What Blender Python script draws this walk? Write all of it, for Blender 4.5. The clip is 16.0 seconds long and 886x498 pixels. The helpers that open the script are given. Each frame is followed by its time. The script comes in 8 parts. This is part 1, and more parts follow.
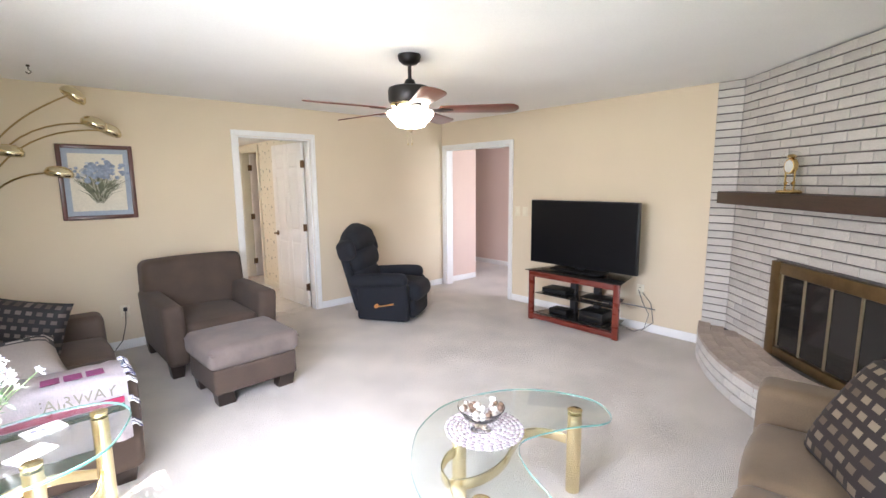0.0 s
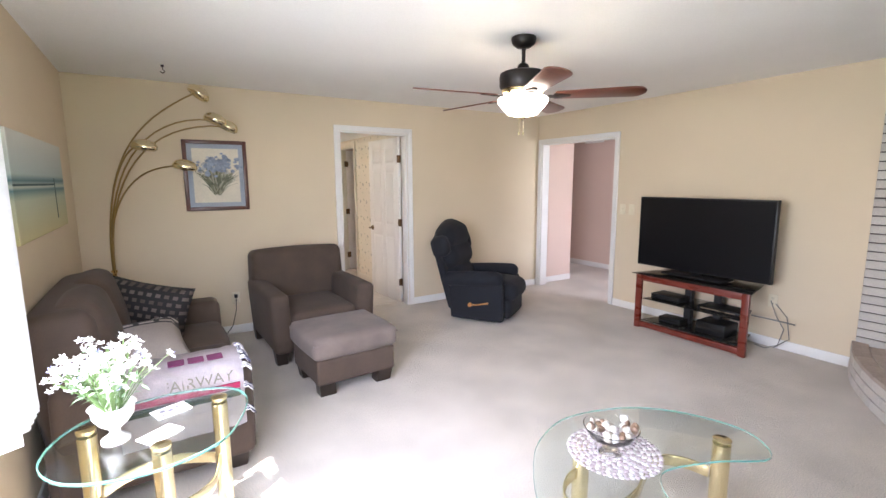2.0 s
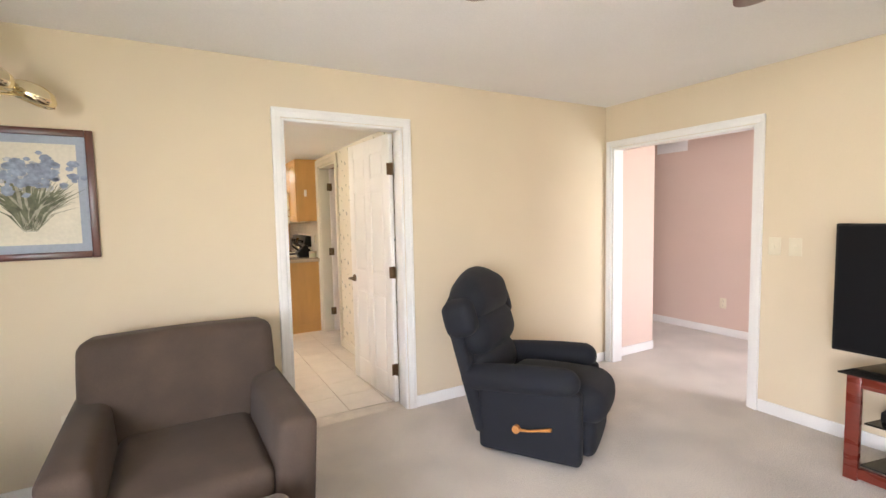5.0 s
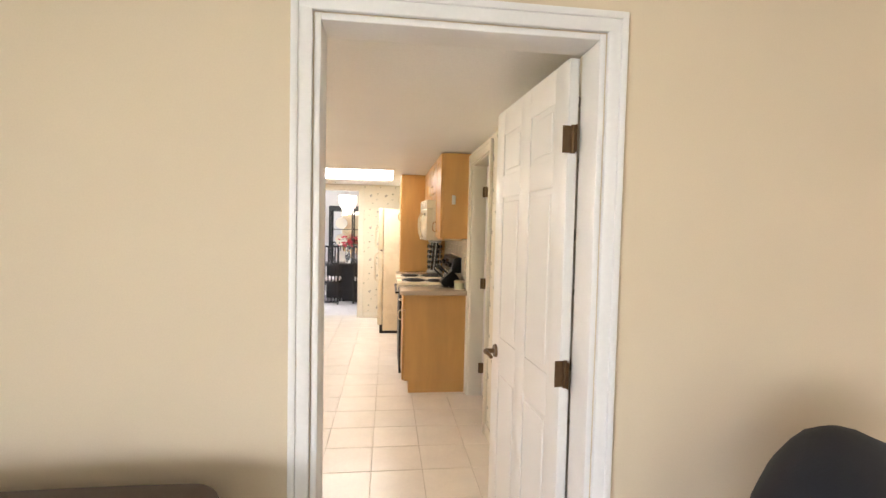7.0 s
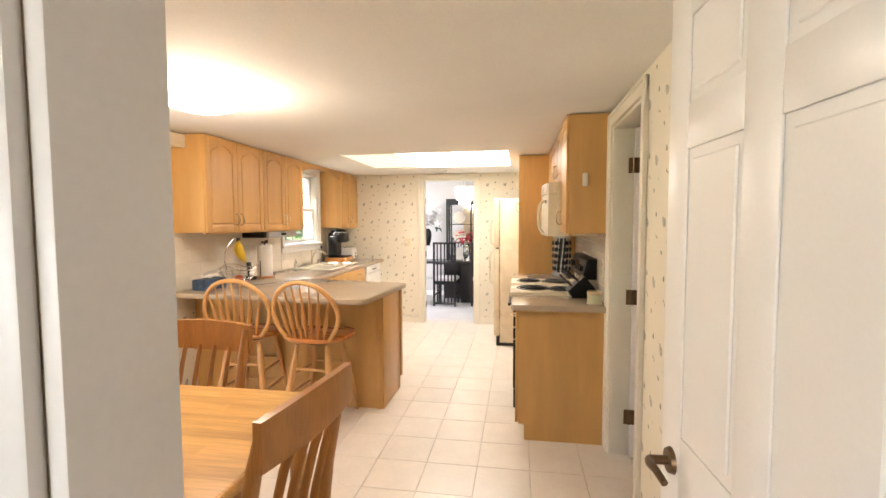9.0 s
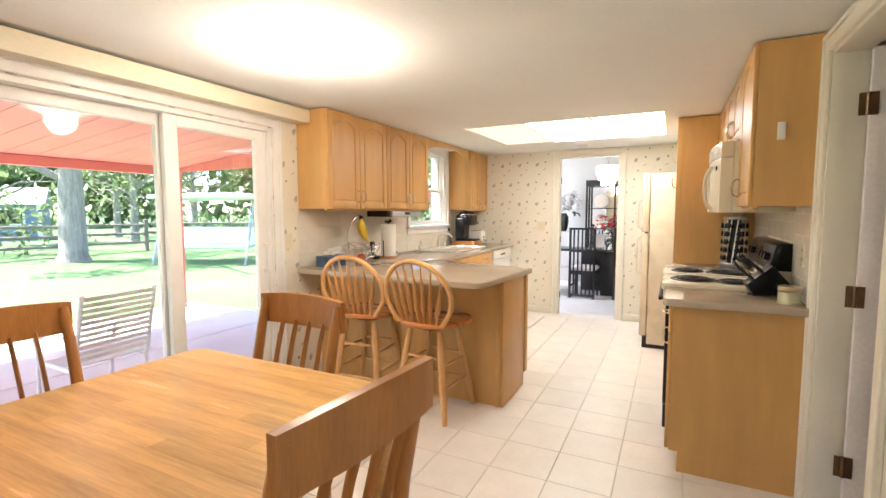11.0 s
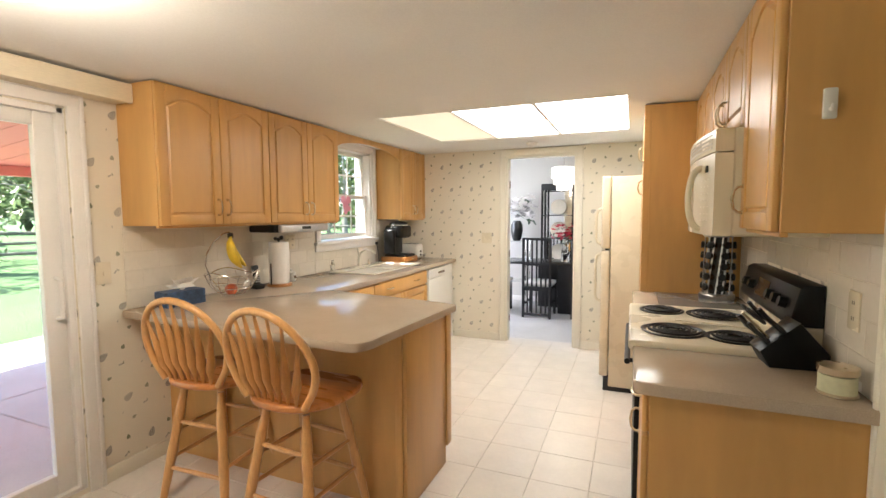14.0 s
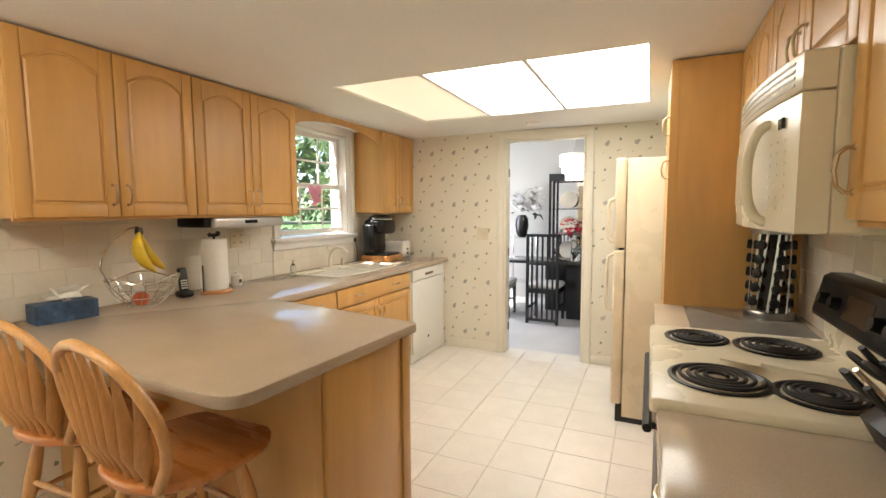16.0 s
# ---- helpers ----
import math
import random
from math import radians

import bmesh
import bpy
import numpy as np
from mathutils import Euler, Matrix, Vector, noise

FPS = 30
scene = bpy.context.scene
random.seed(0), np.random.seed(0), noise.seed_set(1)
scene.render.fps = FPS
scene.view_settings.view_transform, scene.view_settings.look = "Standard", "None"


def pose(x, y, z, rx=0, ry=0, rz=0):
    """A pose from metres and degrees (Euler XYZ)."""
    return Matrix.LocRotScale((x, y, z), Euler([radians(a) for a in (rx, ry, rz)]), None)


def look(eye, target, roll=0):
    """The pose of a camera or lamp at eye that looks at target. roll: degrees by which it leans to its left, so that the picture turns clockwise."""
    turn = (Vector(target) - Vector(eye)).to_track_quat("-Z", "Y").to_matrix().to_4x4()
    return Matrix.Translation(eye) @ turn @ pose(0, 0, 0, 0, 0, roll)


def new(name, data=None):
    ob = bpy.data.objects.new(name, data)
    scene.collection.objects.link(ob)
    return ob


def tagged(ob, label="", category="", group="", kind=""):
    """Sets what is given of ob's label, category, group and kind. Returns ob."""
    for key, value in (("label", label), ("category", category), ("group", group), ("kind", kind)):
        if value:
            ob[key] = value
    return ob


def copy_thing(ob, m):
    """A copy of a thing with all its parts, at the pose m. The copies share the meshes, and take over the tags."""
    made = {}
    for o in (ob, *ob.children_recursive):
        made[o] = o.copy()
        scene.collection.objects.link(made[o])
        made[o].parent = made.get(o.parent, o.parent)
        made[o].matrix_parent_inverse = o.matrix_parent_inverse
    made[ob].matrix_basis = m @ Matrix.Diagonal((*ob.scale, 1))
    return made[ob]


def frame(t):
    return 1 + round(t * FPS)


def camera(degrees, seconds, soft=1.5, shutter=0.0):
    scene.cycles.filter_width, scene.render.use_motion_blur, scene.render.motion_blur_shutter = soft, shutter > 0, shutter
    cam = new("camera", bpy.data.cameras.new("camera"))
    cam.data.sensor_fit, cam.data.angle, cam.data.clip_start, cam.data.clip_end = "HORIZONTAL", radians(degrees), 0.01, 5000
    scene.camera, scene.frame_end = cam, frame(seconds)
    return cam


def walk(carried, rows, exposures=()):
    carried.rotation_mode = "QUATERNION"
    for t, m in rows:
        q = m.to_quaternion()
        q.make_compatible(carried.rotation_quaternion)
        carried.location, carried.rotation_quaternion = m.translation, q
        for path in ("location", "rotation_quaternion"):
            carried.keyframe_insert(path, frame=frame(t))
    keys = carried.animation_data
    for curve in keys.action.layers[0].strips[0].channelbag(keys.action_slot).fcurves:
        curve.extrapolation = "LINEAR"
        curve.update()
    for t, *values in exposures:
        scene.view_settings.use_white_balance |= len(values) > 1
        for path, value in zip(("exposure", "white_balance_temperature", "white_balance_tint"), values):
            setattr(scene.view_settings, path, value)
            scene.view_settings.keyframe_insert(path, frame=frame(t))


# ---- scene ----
cam = camera(87.9, 16.0)
PATH = [
    (0, (-1.674, -5.107, 1.536), (-0.352, -3.635, 1.246), -0.5),
    (0.5, (-1.692, -5.098, 1.531), (-0.488, -3.528, 1.245), -0.5),
    (1, (-1.691, -5.089, 1.527), (-0.579, -3.451, 1.242), -0.8),
    (1.5, (-1.708, -5.013, 1.507), (-0.641, -3.346, 1.224), -0.7),
    (2, (-1.71, -4.855, 1.493), (-0.661, -3.177, 1.201), -0.3),
    (2.5, (-1.669, -4.626, 1.481), (-0.616, -2.95, 1.193), -0.1),
    (3, (-1.547, -4.361, 1.458), (-0.458, -2.706, 1.184), -0.8),
    (3.2, (-1.472, -4.24, 1.449), (-0.363, -2.597, 1.183), -1.2),
    (5.3, (-0.388, -2.726, 1.409), (0.527, -0.951, 1.29), -0.7),
    (5.5, (-0.282, -2.543, 1.416), (0.556, -0.731, 1.309), -0.1),
    (6, (-0.077, -2.129, 1.424), (0.543, -0.23, 1.321), 0.3),
    (6.5, (0.092, -1.713, 1.441), (0.483, 0.246, 1.343), 1.0),
    (7, (0.222, -1.288, 1.463), (0.462, 0.696, 1.374), 1.3),
    (7.5, (0.329, -0.934, 1.468), (0.422, 1.063, 1.393), 0.5),
    (8, (0.371, -0.667, 1.467), (0.338, 1.332, 1.392), 0.1),
    (8.5, (0.382, -0.449, 1.484), (0.22, 1.542, 1.384), -0.2),
    (9, (0.382, -0.299, 1.456), (0.057, 1.671, 1.336), -0.2),
    (9.5, (0.37, -0.2, 1.413), (-0.11, 1.737, 1.271), -0.1),
    (10, (0.361, -0.1, 1.376), (-0.273, 1.79, 1.217), -0.0),
    (10.2, (0.364, -0.063, 1.354), (-0.338, 1.804, 1.198), 0.1),
    (12.3, (0.347, 0.589, 1.358), (-0.63, 2.325, 1.179), -0.9),
    (12.5, (0.336, 0.665, 1.366), (-0.624, 2.41, 1.192), -0.8),
    (13, (0.329, 0.852, 1.401), (-0.576, 2.628, 1.24), -0.6),
    (13.5, (0.32, 1.017, 1.425), (-0.503, 2.834, 1.278), -0.4),
    (14, (0.321, 1.194, 1.433), (-0.438, 3.038, 1.28), -0.3),
    (14.5, (0.318, 1.384, 1.442), (-0.401, 3.243, 1.277), -0.1),
    (15, (0.32, 1.582, 1.437), (-0.409, 3.437, 1.262), -0.1),
    (15.5, (0.316, 1.763, 1.427), (-0.459, 3.599, 1.25), -0.1),
    (16, (0.307, 1.9, 1.403), (-0.512, 3.716, 1.231), -0.3),
]
walk(cam, [(t, look(eye, target, roll)) for t, eye, target, roll in PATH],
     exposures=[(0.0, 2.95, 5950, 17), (1.5, 2.78, 5950, 18), (3.2, 2.66, 6200, 20), (5.5, 3.25, 6480, 16), (7.5, 2.98, 6500, 16), (9.0, 3.02, 6600, 16),
                (10.2, 3.02, 6300, 14), (12.5, 2.73, 5930, 13), (14.0, 2.63, 6150, 12), (16.0, 2.54, 6380, 10)])

# ---- world, sun, large lights ----
SUN_TO = Vector((0.47, 0.30, -0.83)).normalized()
world = bpy.data.worlds.new("sky")
scene.world = world
world.use_nodes = True
wn = world.node_tree
sky = wn.nodes.new("ShaderNodeTexSky")
sky.sky_type = "NISHITA"
sky.sun_disc = False
sky.sun_elevation = math.asin(-SUN_TO.z)
sky.sun_rotation = math.atan2(-SUN_TO.x, -SUN_TO.y)
wn.links.new(sky.outputs["Color"], wn.nodes["Background"].inputs["Color"])
wn.nodes["Background"].inputs["Strength"].default_value = 0.125

sun = new("sun", bpy.data.lights.new("sun", "SUN"))
sun.data.energy, sun.data.angle, sun.data.color = 4.3, radians(0.53), (1.0, 0.95, 0.87)
sun.matrix_world = look((0, 0, 20), Vector((0, 0, 20)) + SUN_TO)


def area_light(name, eye, target, w, h, watts, colour):
    d = bpy.data.lights.new(name, "AREA")
    d.shape, d.size, d.size_y, d.energy, d.color = "RECTANGLE", w, h, watts, colour
    ob = new(name, d)
    ob.matrix_world = look(eye, target)
    return ob


def point_light(name, at, watts, colour, radius):
    d = bpy.data.lights.new(name, "POINT")
    d.energy, d.color, d.shadow_soft_size = watts, colour, radius
    ob = new(name, d)
    ob.location = at
    return ob


SKY_COL, WARM = (0.90, 0.93, 1.0), (1.0, 0.84, 0.64)
area_light("living_window_sky", (-2.36, -3.75, 1.38), (-0.8, -2.7, 0.1), 1.75, 1.1, 17.5, SKY_COL).data.spread = radians(145)
# added fill light; no door is known in the south wall
area_light("patio_door_sky", (-1.7, -5.98, 1.06), (-1.6, -3, 0.1), 2.0, 2.0, 2.0, SKY_COL)
# added light for the hall, whose real source is out of view
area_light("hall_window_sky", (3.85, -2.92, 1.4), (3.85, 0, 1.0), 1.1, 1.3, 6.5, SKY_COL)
area_light("dining_window_sky", (-2.48, 7.4, 1.4), (0, 7.4, 1.0), 1.3, 1.3, 9.0, SKY_COL)
point_light("fan_bulb", (0.31, -2.58, 1.99), 2.0, WARM, 0.07)
point_light("kitchen_bulb", (-1.23, 1.87, 1.985), 3.7, WARM, 0.09)
point_light("dining_bulb", (-0.54, 7.60, 1.95), 0.65, WARM, 0.08)

# ---- materials ----
MATS = {}


def surf(name, base, rough=0.6, metal=0.0, var=0.10, vscale=3.0, grain=60.0, gvar=0.05, bump=0.1, bdist=0.002,
         stretch=(1, 1, 1), spec=0.5, sheen=0.0, coat=0.0, rand=0.0):
    """A surface with colour variation at two scales, fine relief and uneven gloss."""
    m = bpy.data.materials.new(name)
    m.use_nodes = True
    t = m.node_tree
    n, l = t.nodes, t.links
    p = n["Principled BSDF"]
    co = n.new("ShaderNodeTexCoord")
    mp = n.new("ShaderNodeMapping")
    mp.inputs["Scale"].default_value = stretch
    l.new(co.outputs["Object"], mp.inputs["Vector"])
    big, fine = n.new("ShaderNodeTexNoise"), n.new("ShaderNodeTexNoise")
    for tex, s, d in ((big, vscale, 4), (fine, grain, 3)):
        tex.inputs["Scale"].default_value = s
        tex.inputs["Detail"].default_value = d
        l.new(mp.outputs["Vector"], tex.inputs["Vector"])
    value = None
    for tex, amount in ((big, var), (fine, gvar)):
        r = n.new("ShaderNodeMapRange")
        r.inputs["From Min"].default_value, r.inputs["From Max"].default_value = 0.3, 0.7
        r.inputs["To Min"].default_value, r.inputs["To Max"].default_value = 1 - amount, 1 + amount
        l.new(tex.outputs["Fac"], r.inputs["Value"])
        if value is None:
            value = r.outputs["Result"]
        else:
            mu = n.new("ShaderNodeMath")
            mu.operation = "MULTIPLY"
            l.new(value, mu.inputs[0])
            l.new(r.outputs["Result"], mu.inputs[1])
            value = mu.outputs[0]
    if rand:
        oi, r = n.new("ShaderNodeObjectInfo"), n.new("ShaderNodeMapRange")
        r.inputs["To Min"].default_value, r.inputs["To Max"].default_value = 1 - rand, 1 + rand
        l.new(oi.outputs["Random"], r.inputs["Value"])
        mu = n.new("ShaderNodeMath")
        mu.operation = "MULTIPLY"
        l.new(value, mu.inputs[0])
        l.new(r.outputs["Result"], mu.inputs[1])
        value = mu.outputs[0]
    hs = n.new("ShaderNodeHueSaturation")
    hs.inputs["Color"].default_value = (*base, 1)
    l.new(value, hs.inputs["Value"])
    l.new(hs.outputs["Color"], p.inputs["Base Color"])
    rr = n.new("ShaderNodeMapRange")
    rr.inputs["To Min"].default_value, rr.inputs["To Max"].default_value = max(0.02, rough - 0.06), min(1, rough + 0.06)
    l.new(big.outputs["Fac"], rr.inputs["Value"])
    l.new(rr.outputs["Result"], p.inputs["Roughness"])
    p.inputs["Metallic"].default_value = metal
    p.inputs["Specular IOR Level"].default_value = spec
    p.inputs["Coat Weight"].default_value = coat
    p.inputs["Coat Roughness"].default_value = 0.3
    p.inputs["Sheen Weight"].default_value = sheen
    if bump:
        b = n.new("ShaderNodeBump")
        b.inputs["Strength"].default_value, b.inputs["Distance"].default_value = bump, bdist
        l.new(fine.outputs["Fac"], b.inputs["Height"])
        l.new(b.outputs["Normal"], p.inputs["Normal"])
    MATS[name] = m
    return m


def glass(name, colour=(0.96, 1.0, 0.98), ior=1.45, rough=0.0, thin=False):
    m = bpy.data.materials.new(name)
    m.use_nodes = True
    t = m.node_tree
    n, l = t.nodes, t.links
    if thin:
        n.remove(n["Principled BSDF"])
        tr, gl, mix = n.new("ShaderNodeBsdfTransparent"), n.new("ShaderNodeBsdfGlossy"), n.new("ShaderNodeMixShader")
        fr, pw, mr = n.new("ShaderNodeLayerWeight"), n.new("ShaderNodeMath"), n.new("ShaderNodeMapRange")
        tr.inputs["Color"].default_value = (*colour, 1)
        gl.inputs["Roughness"].default_value = rough
        pw.operation = "POWER"
        pw.inputs[1].default_value = 4.0
        mr.inputs["To Min"].default_value, mr.inputs["To Max"].default_value = (ior - 1) ** 2 / (ior + 1) ** 2, 0.75
        l.new(fr.outputs["Facing"], pw.inputs[0])
        l.new(pw.outputs[0], mr.inputs["Value"])
        l.new(mr.outputs["Result"], mix.inputs["Fac"])
        l.new(tr.outputs["BSDF"], mix.inputs[1])
        l.new(gl.outputs["BSDF"], mix.inputs[2])
        l.new(mix.outputs["Shader"], n["Material Output"].inputs["Surface"])
    else:
        p = n["Principled BSDF"]
        p.inputs["Base Color"].default_value = (*colour, 1)
        p.inputs["Transmission Weight"].default_value = 1
        p.inputs["Roughness"].default_value = rough
        p.inputs["IOR"].default_value = ior
    return m


def glow(name, colour, strength, base=(0.9, 0.9, 0.85)):
    m = bpy.data.materials.new(name)
    m.use_nodes = True
    p = m.node_tree.nodes["Principled BSDF"]
    p.inputs["Base Color"].default_value = (*base, 1)
    p.inputs["Emission Color"].default_value = (*colour, 1)
    p.inputs["Emission Strength"].default_value = strength
    p.inputs["Roughness"].default_value = 0.35
    return m


def sprig_paper(name, base, ink, axis, green=(0.13, 0.16, 0.08)):
    """Cream wallpaper with scattered leaf sprigs, printed on the plane across the given axis."""
    m = surf(name, base, rough=0.7, var=0.03, vscale=2, grain=300, gvar=0.015, bump=0.03)
    t = m.node_tree
    n, l = t.nodes, t.links
    p = n["Principled BSDF"]
    ground = p.inputs["Base Color"].links[0].from_socket
    co, sep, com = n.new("ShaderNodeTexCoord"), n.new("ShaderNodeSeparateXYZ"), n.new("ShaderNodeCombineXYZ")
    l.new(co.outputs["Object"], sep.inputs[0])
    l.new(sep.outputs["Y" if axis == "x" else "X"], com.inputs["X"])
    l.new(sep.outputs["Z"], com.inputs["Y"])

    def op(kind, a, b=None):
        q = n.new("ShaderNodeMath")
        q.operation = kind
        for k, v in enumerate((a, b)):
            if v is None:
                continue
            if isinstance(v, (int, float)):
                q.inputs[k].default_value = v
            else:
                l.new(v, q.inputs[k])
        return q.outputs[0]

    # half-drop repeat of 24 by 25.6 cm
    s1 = n.new("ShaderNodeSeparateXYZ")
    l.new(com.outputs[0], s1.inputs[0])
    down = op("DIVIDE", s1.outputs["Y"], 0.256)
    row = op("FLOOR", down)
    along_u = op("ADD", op("DIVIDE", s1.outputs["X"], 0.24), op("MULTIPLY", op("MODULO", row, 2.0), 0.5))
    cell = op("FLOOR", along_u)
    lx = op("MULTIPLY", op("SUBTRACT", op("SUBTRACT", along_u, cell), 0.5), 0.24)
    ly = op("MULTIPLY", op("SUBTRACT", op("SUBTRACT", down, row), 0.5), 0.256)
    key, rnd, sc = n.new("ShaderNodeCombineXYZ"), n.new("ShaderNodeTexWhiteNoise"), n.new("ShaderNodeSeparateColor")
    rnd.noise_dimensions = "2D"
    l.new(cell, key.inputs["X"])
    l.new(row, key.inputs["Y"])
    l.new(key.outputs[0], rnd.inputs["Vector"])
    l.new(rnd.outputs["Color"], sc.inputs[0])
    result = ground
    # place in the repeat, half length and half width, ink, lean, strength, ribbed
    for mx, my, size, wide, tint, lean, tone, ribbed in ((-0.05, 0.045, 0.027, 0.017, ink, 0.5, 0.78, True), (0.055, 0.075, 0.013, 0.010, green, 1.1, 0.85, False), (0.040, -0.020, 0.015, 0.004, ink, 0.1, 0.6, False),
                                                        (0.052, -0.012, 0.009, 0.0035, green, 1.5, 0.65, False), (-0.025, -0.080, 0.012, 0.0085, green, 0.3, 0.75, False), (-0.085, -0.035, 0.008, 0.003, ink, 0.9, 0.5, False)):
        dx, dy = op("SUBTRACT", lx, mx), op("SUBTRACT", ly, my)
        turn = op("ADD", lean, op("MULTIPLY", sc.outputs[0], 0.9))
        ca, sa = op("COSINE", turn), op("SINE", turn)
        u = op("ADD", op("MULTIPLY", dx, ca), op("MULTIPLY", dy, sa))
        w = op("ABSOLUTE", op("SUBTRACT", op("MULTIPLY", dy, ca), op("MULTIPLY", dx, sa)))
        taper = op("SUBTRACT", wide, op("MULTIPLY", u, 0.45 * wide / size))
        shape = op("ADD", op("POWER", op("DIVIDE", op("ABSOLUTE", u), size), 2.0), op("POWER", op("DIVIDE", w, taper), 2.0))
        fac = op("MULTIPLY", op("LESS_THAN", shape, 1.0), op("MULTIPLY", tone, op("ADD", 0.8, op("MULTIPLY", sc.outputs[1], 0.25))))
        if ribbed:
            rib = op("GREATER_THAN", op("SINE", op("MULTIPLY", op("SUBTRACT", u, op("MULTIPLY", w, 0.8)), 900)), -0.3)
            fac = op("MULTIPLY", fac, op("ADD", 0.35, op("MULTIPLY", rib, 0.65)))
        mix = n.new("ShaderNodeMix")
        mix.data_type = "RGBA"
        l.new(fac, mix.inputs["Factor"])
        l.new(result, mix.inputs[6])
        mix.inputs[7].default_value = (*tint, 1)
        result = mix.outputs[2]
    l.new(result, p.inputs["Base Color"])
    return m


PAINT = surf("beige_wall_paint", (0.68, 0.565, 0.405), 0.75, var=0.03, vscale=1.2, grain=220, gvar=0.02, bump=0.08, bdist=0.001)
PINK = surf("pinkish_hall_paint", (0.66, 0.50, 0.42), 0.75, var=0.03, vscale=1.2, grain=220, gvar=0.02, bump=0.08, bdist=0.001)
GREYP = surf("grey_dining_paint", (0.50, 0.48, 0.46), 0.75, var=0.03, vscale=1.2, grain=220, gvar=0.02, bump=0.08, bdist=0.001)
CEIL = surf("flat_white_ceiling_paint", (0.84, 0.83, 0.81), 0.85, var=0.02, vscale=1.5, grain=150, gvar=0.03, bump=0.18, bdist=0.002)
TRIM = surf("white_gloss_trim", (0.80, 0.78, 0.75), 0.35, var=0.03, vscale=4, grain=90, gvar=0.015, bump=0.03)
CREAMTRIM = surf("cream_kitchen_trim", (0.76, 0.71, 0.60), 0.4, var=0.03, vscale=4, grain=90, gvar=0.015, bump=0.03)
CARPET = surf("pale_beige_cut_pile_carpet", (0.66, 0.595, 0.53), 0.95, var=0.13, vscale=2.2, grain=170, gvar=0.28, bump=1.0, bdist=0.012, sheen=0.15)
GREYCARPET = surf("pale_grey_carpet", (0.56, 0.54, 0.53), 0.95, var=0.07, vscale=2.2, grain=420, gvar=0.2, bump=0.9, bdist=0.006)
TILE = surf("cream_ceramic_floor_tile", (0.80, 0.745, 0.68), 0.24, var=0.03, vscale=5, grain=45, gvar=0.02, bump=0.04, rand=0.025)
GROUT = surf("grey_beige_grout", (0.66, 0.60, 0.53), 0.9, var=0.12, vscale=8, grain=200, gvar=0.1, bump=0.3)
PAPER_X = sprig_paper("sprig_wallpaper_side", (0.76, 0.70, 0.58), (0.12, 0.12, 0.12), "x")
PAPER_Y = sprig_paper("sprig_wallpaper_end", (0.76, 0.70, 0.58), (0.12, 0.12, 0.12), "y")
SPLASH = surf("cream_glazed_wall_tile", (0.74, 0.68, 0.58), 0.2, var=0.03, vscale=6, grain=40, gvar=0.02, bump=0.05, rand=0.04)
OUTER = surf("red_barn_board_siding", (0.42, 0.11, 0.09), 0.7, var=0.12, vscale=3, grain=70, gvar=0.08, bump=0.2)
BRICK = surf("whitewashed_brick", (0.55, 0.51, 0.465), 0.85, var=0.10, vscale=9, grain=110, gvar=0.10, bump=0.5, bdist=0.004, rand=0.10)
MORTAR = surf("dark_raked_mortar", (0.12, 0.105, 0.095), 0.95, var=0.25, vscale=12, grain=150, gvar=0.2, bump=0.5)
MAPLE = surf("honey_maple_cabinet_wood", (0.60, 0.335, 0.105), 0.38, var=0.09, vscale=2.6, grain=9, gvar=0.03, bump=0.02, stretch=(3, 3, 0.5), coat=0.15, rand=0.06)
OAKTOP = surf("honey_oak_butcher_block", (0.74, 0.435, 0.155), 0.25, var=0.16, vscale=3.5, grain=22, gvar=0.10, bump=0.03, stretch=(0.5, 7, 7), coat=0.3, rand=0.12)
CHAIRWOOD = surf("medium_oak_chair_wood", (0.46, 0.20, 0.055), 0.3, var=0.12, vscale=4, grain=30, gvar=0.10, bump=0.04, stretch=(5, 5, 0.7), coat=0.25)
STOOLWOOD = surf("light_oak_stool_wood", (0.60, 0.32, 0.11), 0.33, var=0.10, vscale=4, grain=30, gvar=0.10, bump=0.04, stretch=(5, 5, 0.7), coat=0.2)
SEATWOOD = surf("oiled_oak_stool_seat", (0.52, 0.20, 0.05), 0.28, var=0.12, vscale=4, grain=26, gvar=0.10, bump=0.03, stretch=(0.8, 6, 6), coat=0.25)
LAMINATE = surf("taupe_speckled_laminate", (0.46, 0.368, 0.275), 0.17, var=0.04, vscale=6, grain=320, gvar=0.10, bump=0.02)
GLASS = glass("clear_window_glass", (0.98, 1.0, 0.99), 1.45, 0.0, thin=True)
TABLEGLASS = glass("clear_table_glass", (0.95, 0.985, 0.97), 1.5, thin=True)
EDGEGLASS = glass("green_glass_edge", (0.22, 0.58, 0.50), 1.5, 0.2)
EDGEGLASS.node_tree.nodes["Principled BSDF"].inputs["Transmission Weight"].default_value = 0.6

# ---- mesh tools ----
I4 = Matrix.Identity(4)


def finish(name, bm, mats, parent=None, smooth=35, m=None):
    """One mesh object out of bm; edges sharper than the given degrees stay sharp."""
    bmesh.ops.recalc_face_normals(bm, faces=bm.faces)
    me = bpy.data.meshes.new(name)
    if smooth:
        lim = radians(smooth)
        for f in bm.faces:
            f.smooth = True
        for e in bm.edges:
            if len(e.link_faces) == 2 and e.calc_face_angle(0) > lim:
                e.smooth = False
    bm.to_mesh(me)
    bm.free()
    for x in (mats if isinstance(mats, (list, tuple)) else [mats]):
        me.materials.append(x)
    ob = new(name, me)
    if m is not None:
        ob.matrix_basis = m
    if parent:
        ob.parent = parent
    return ob


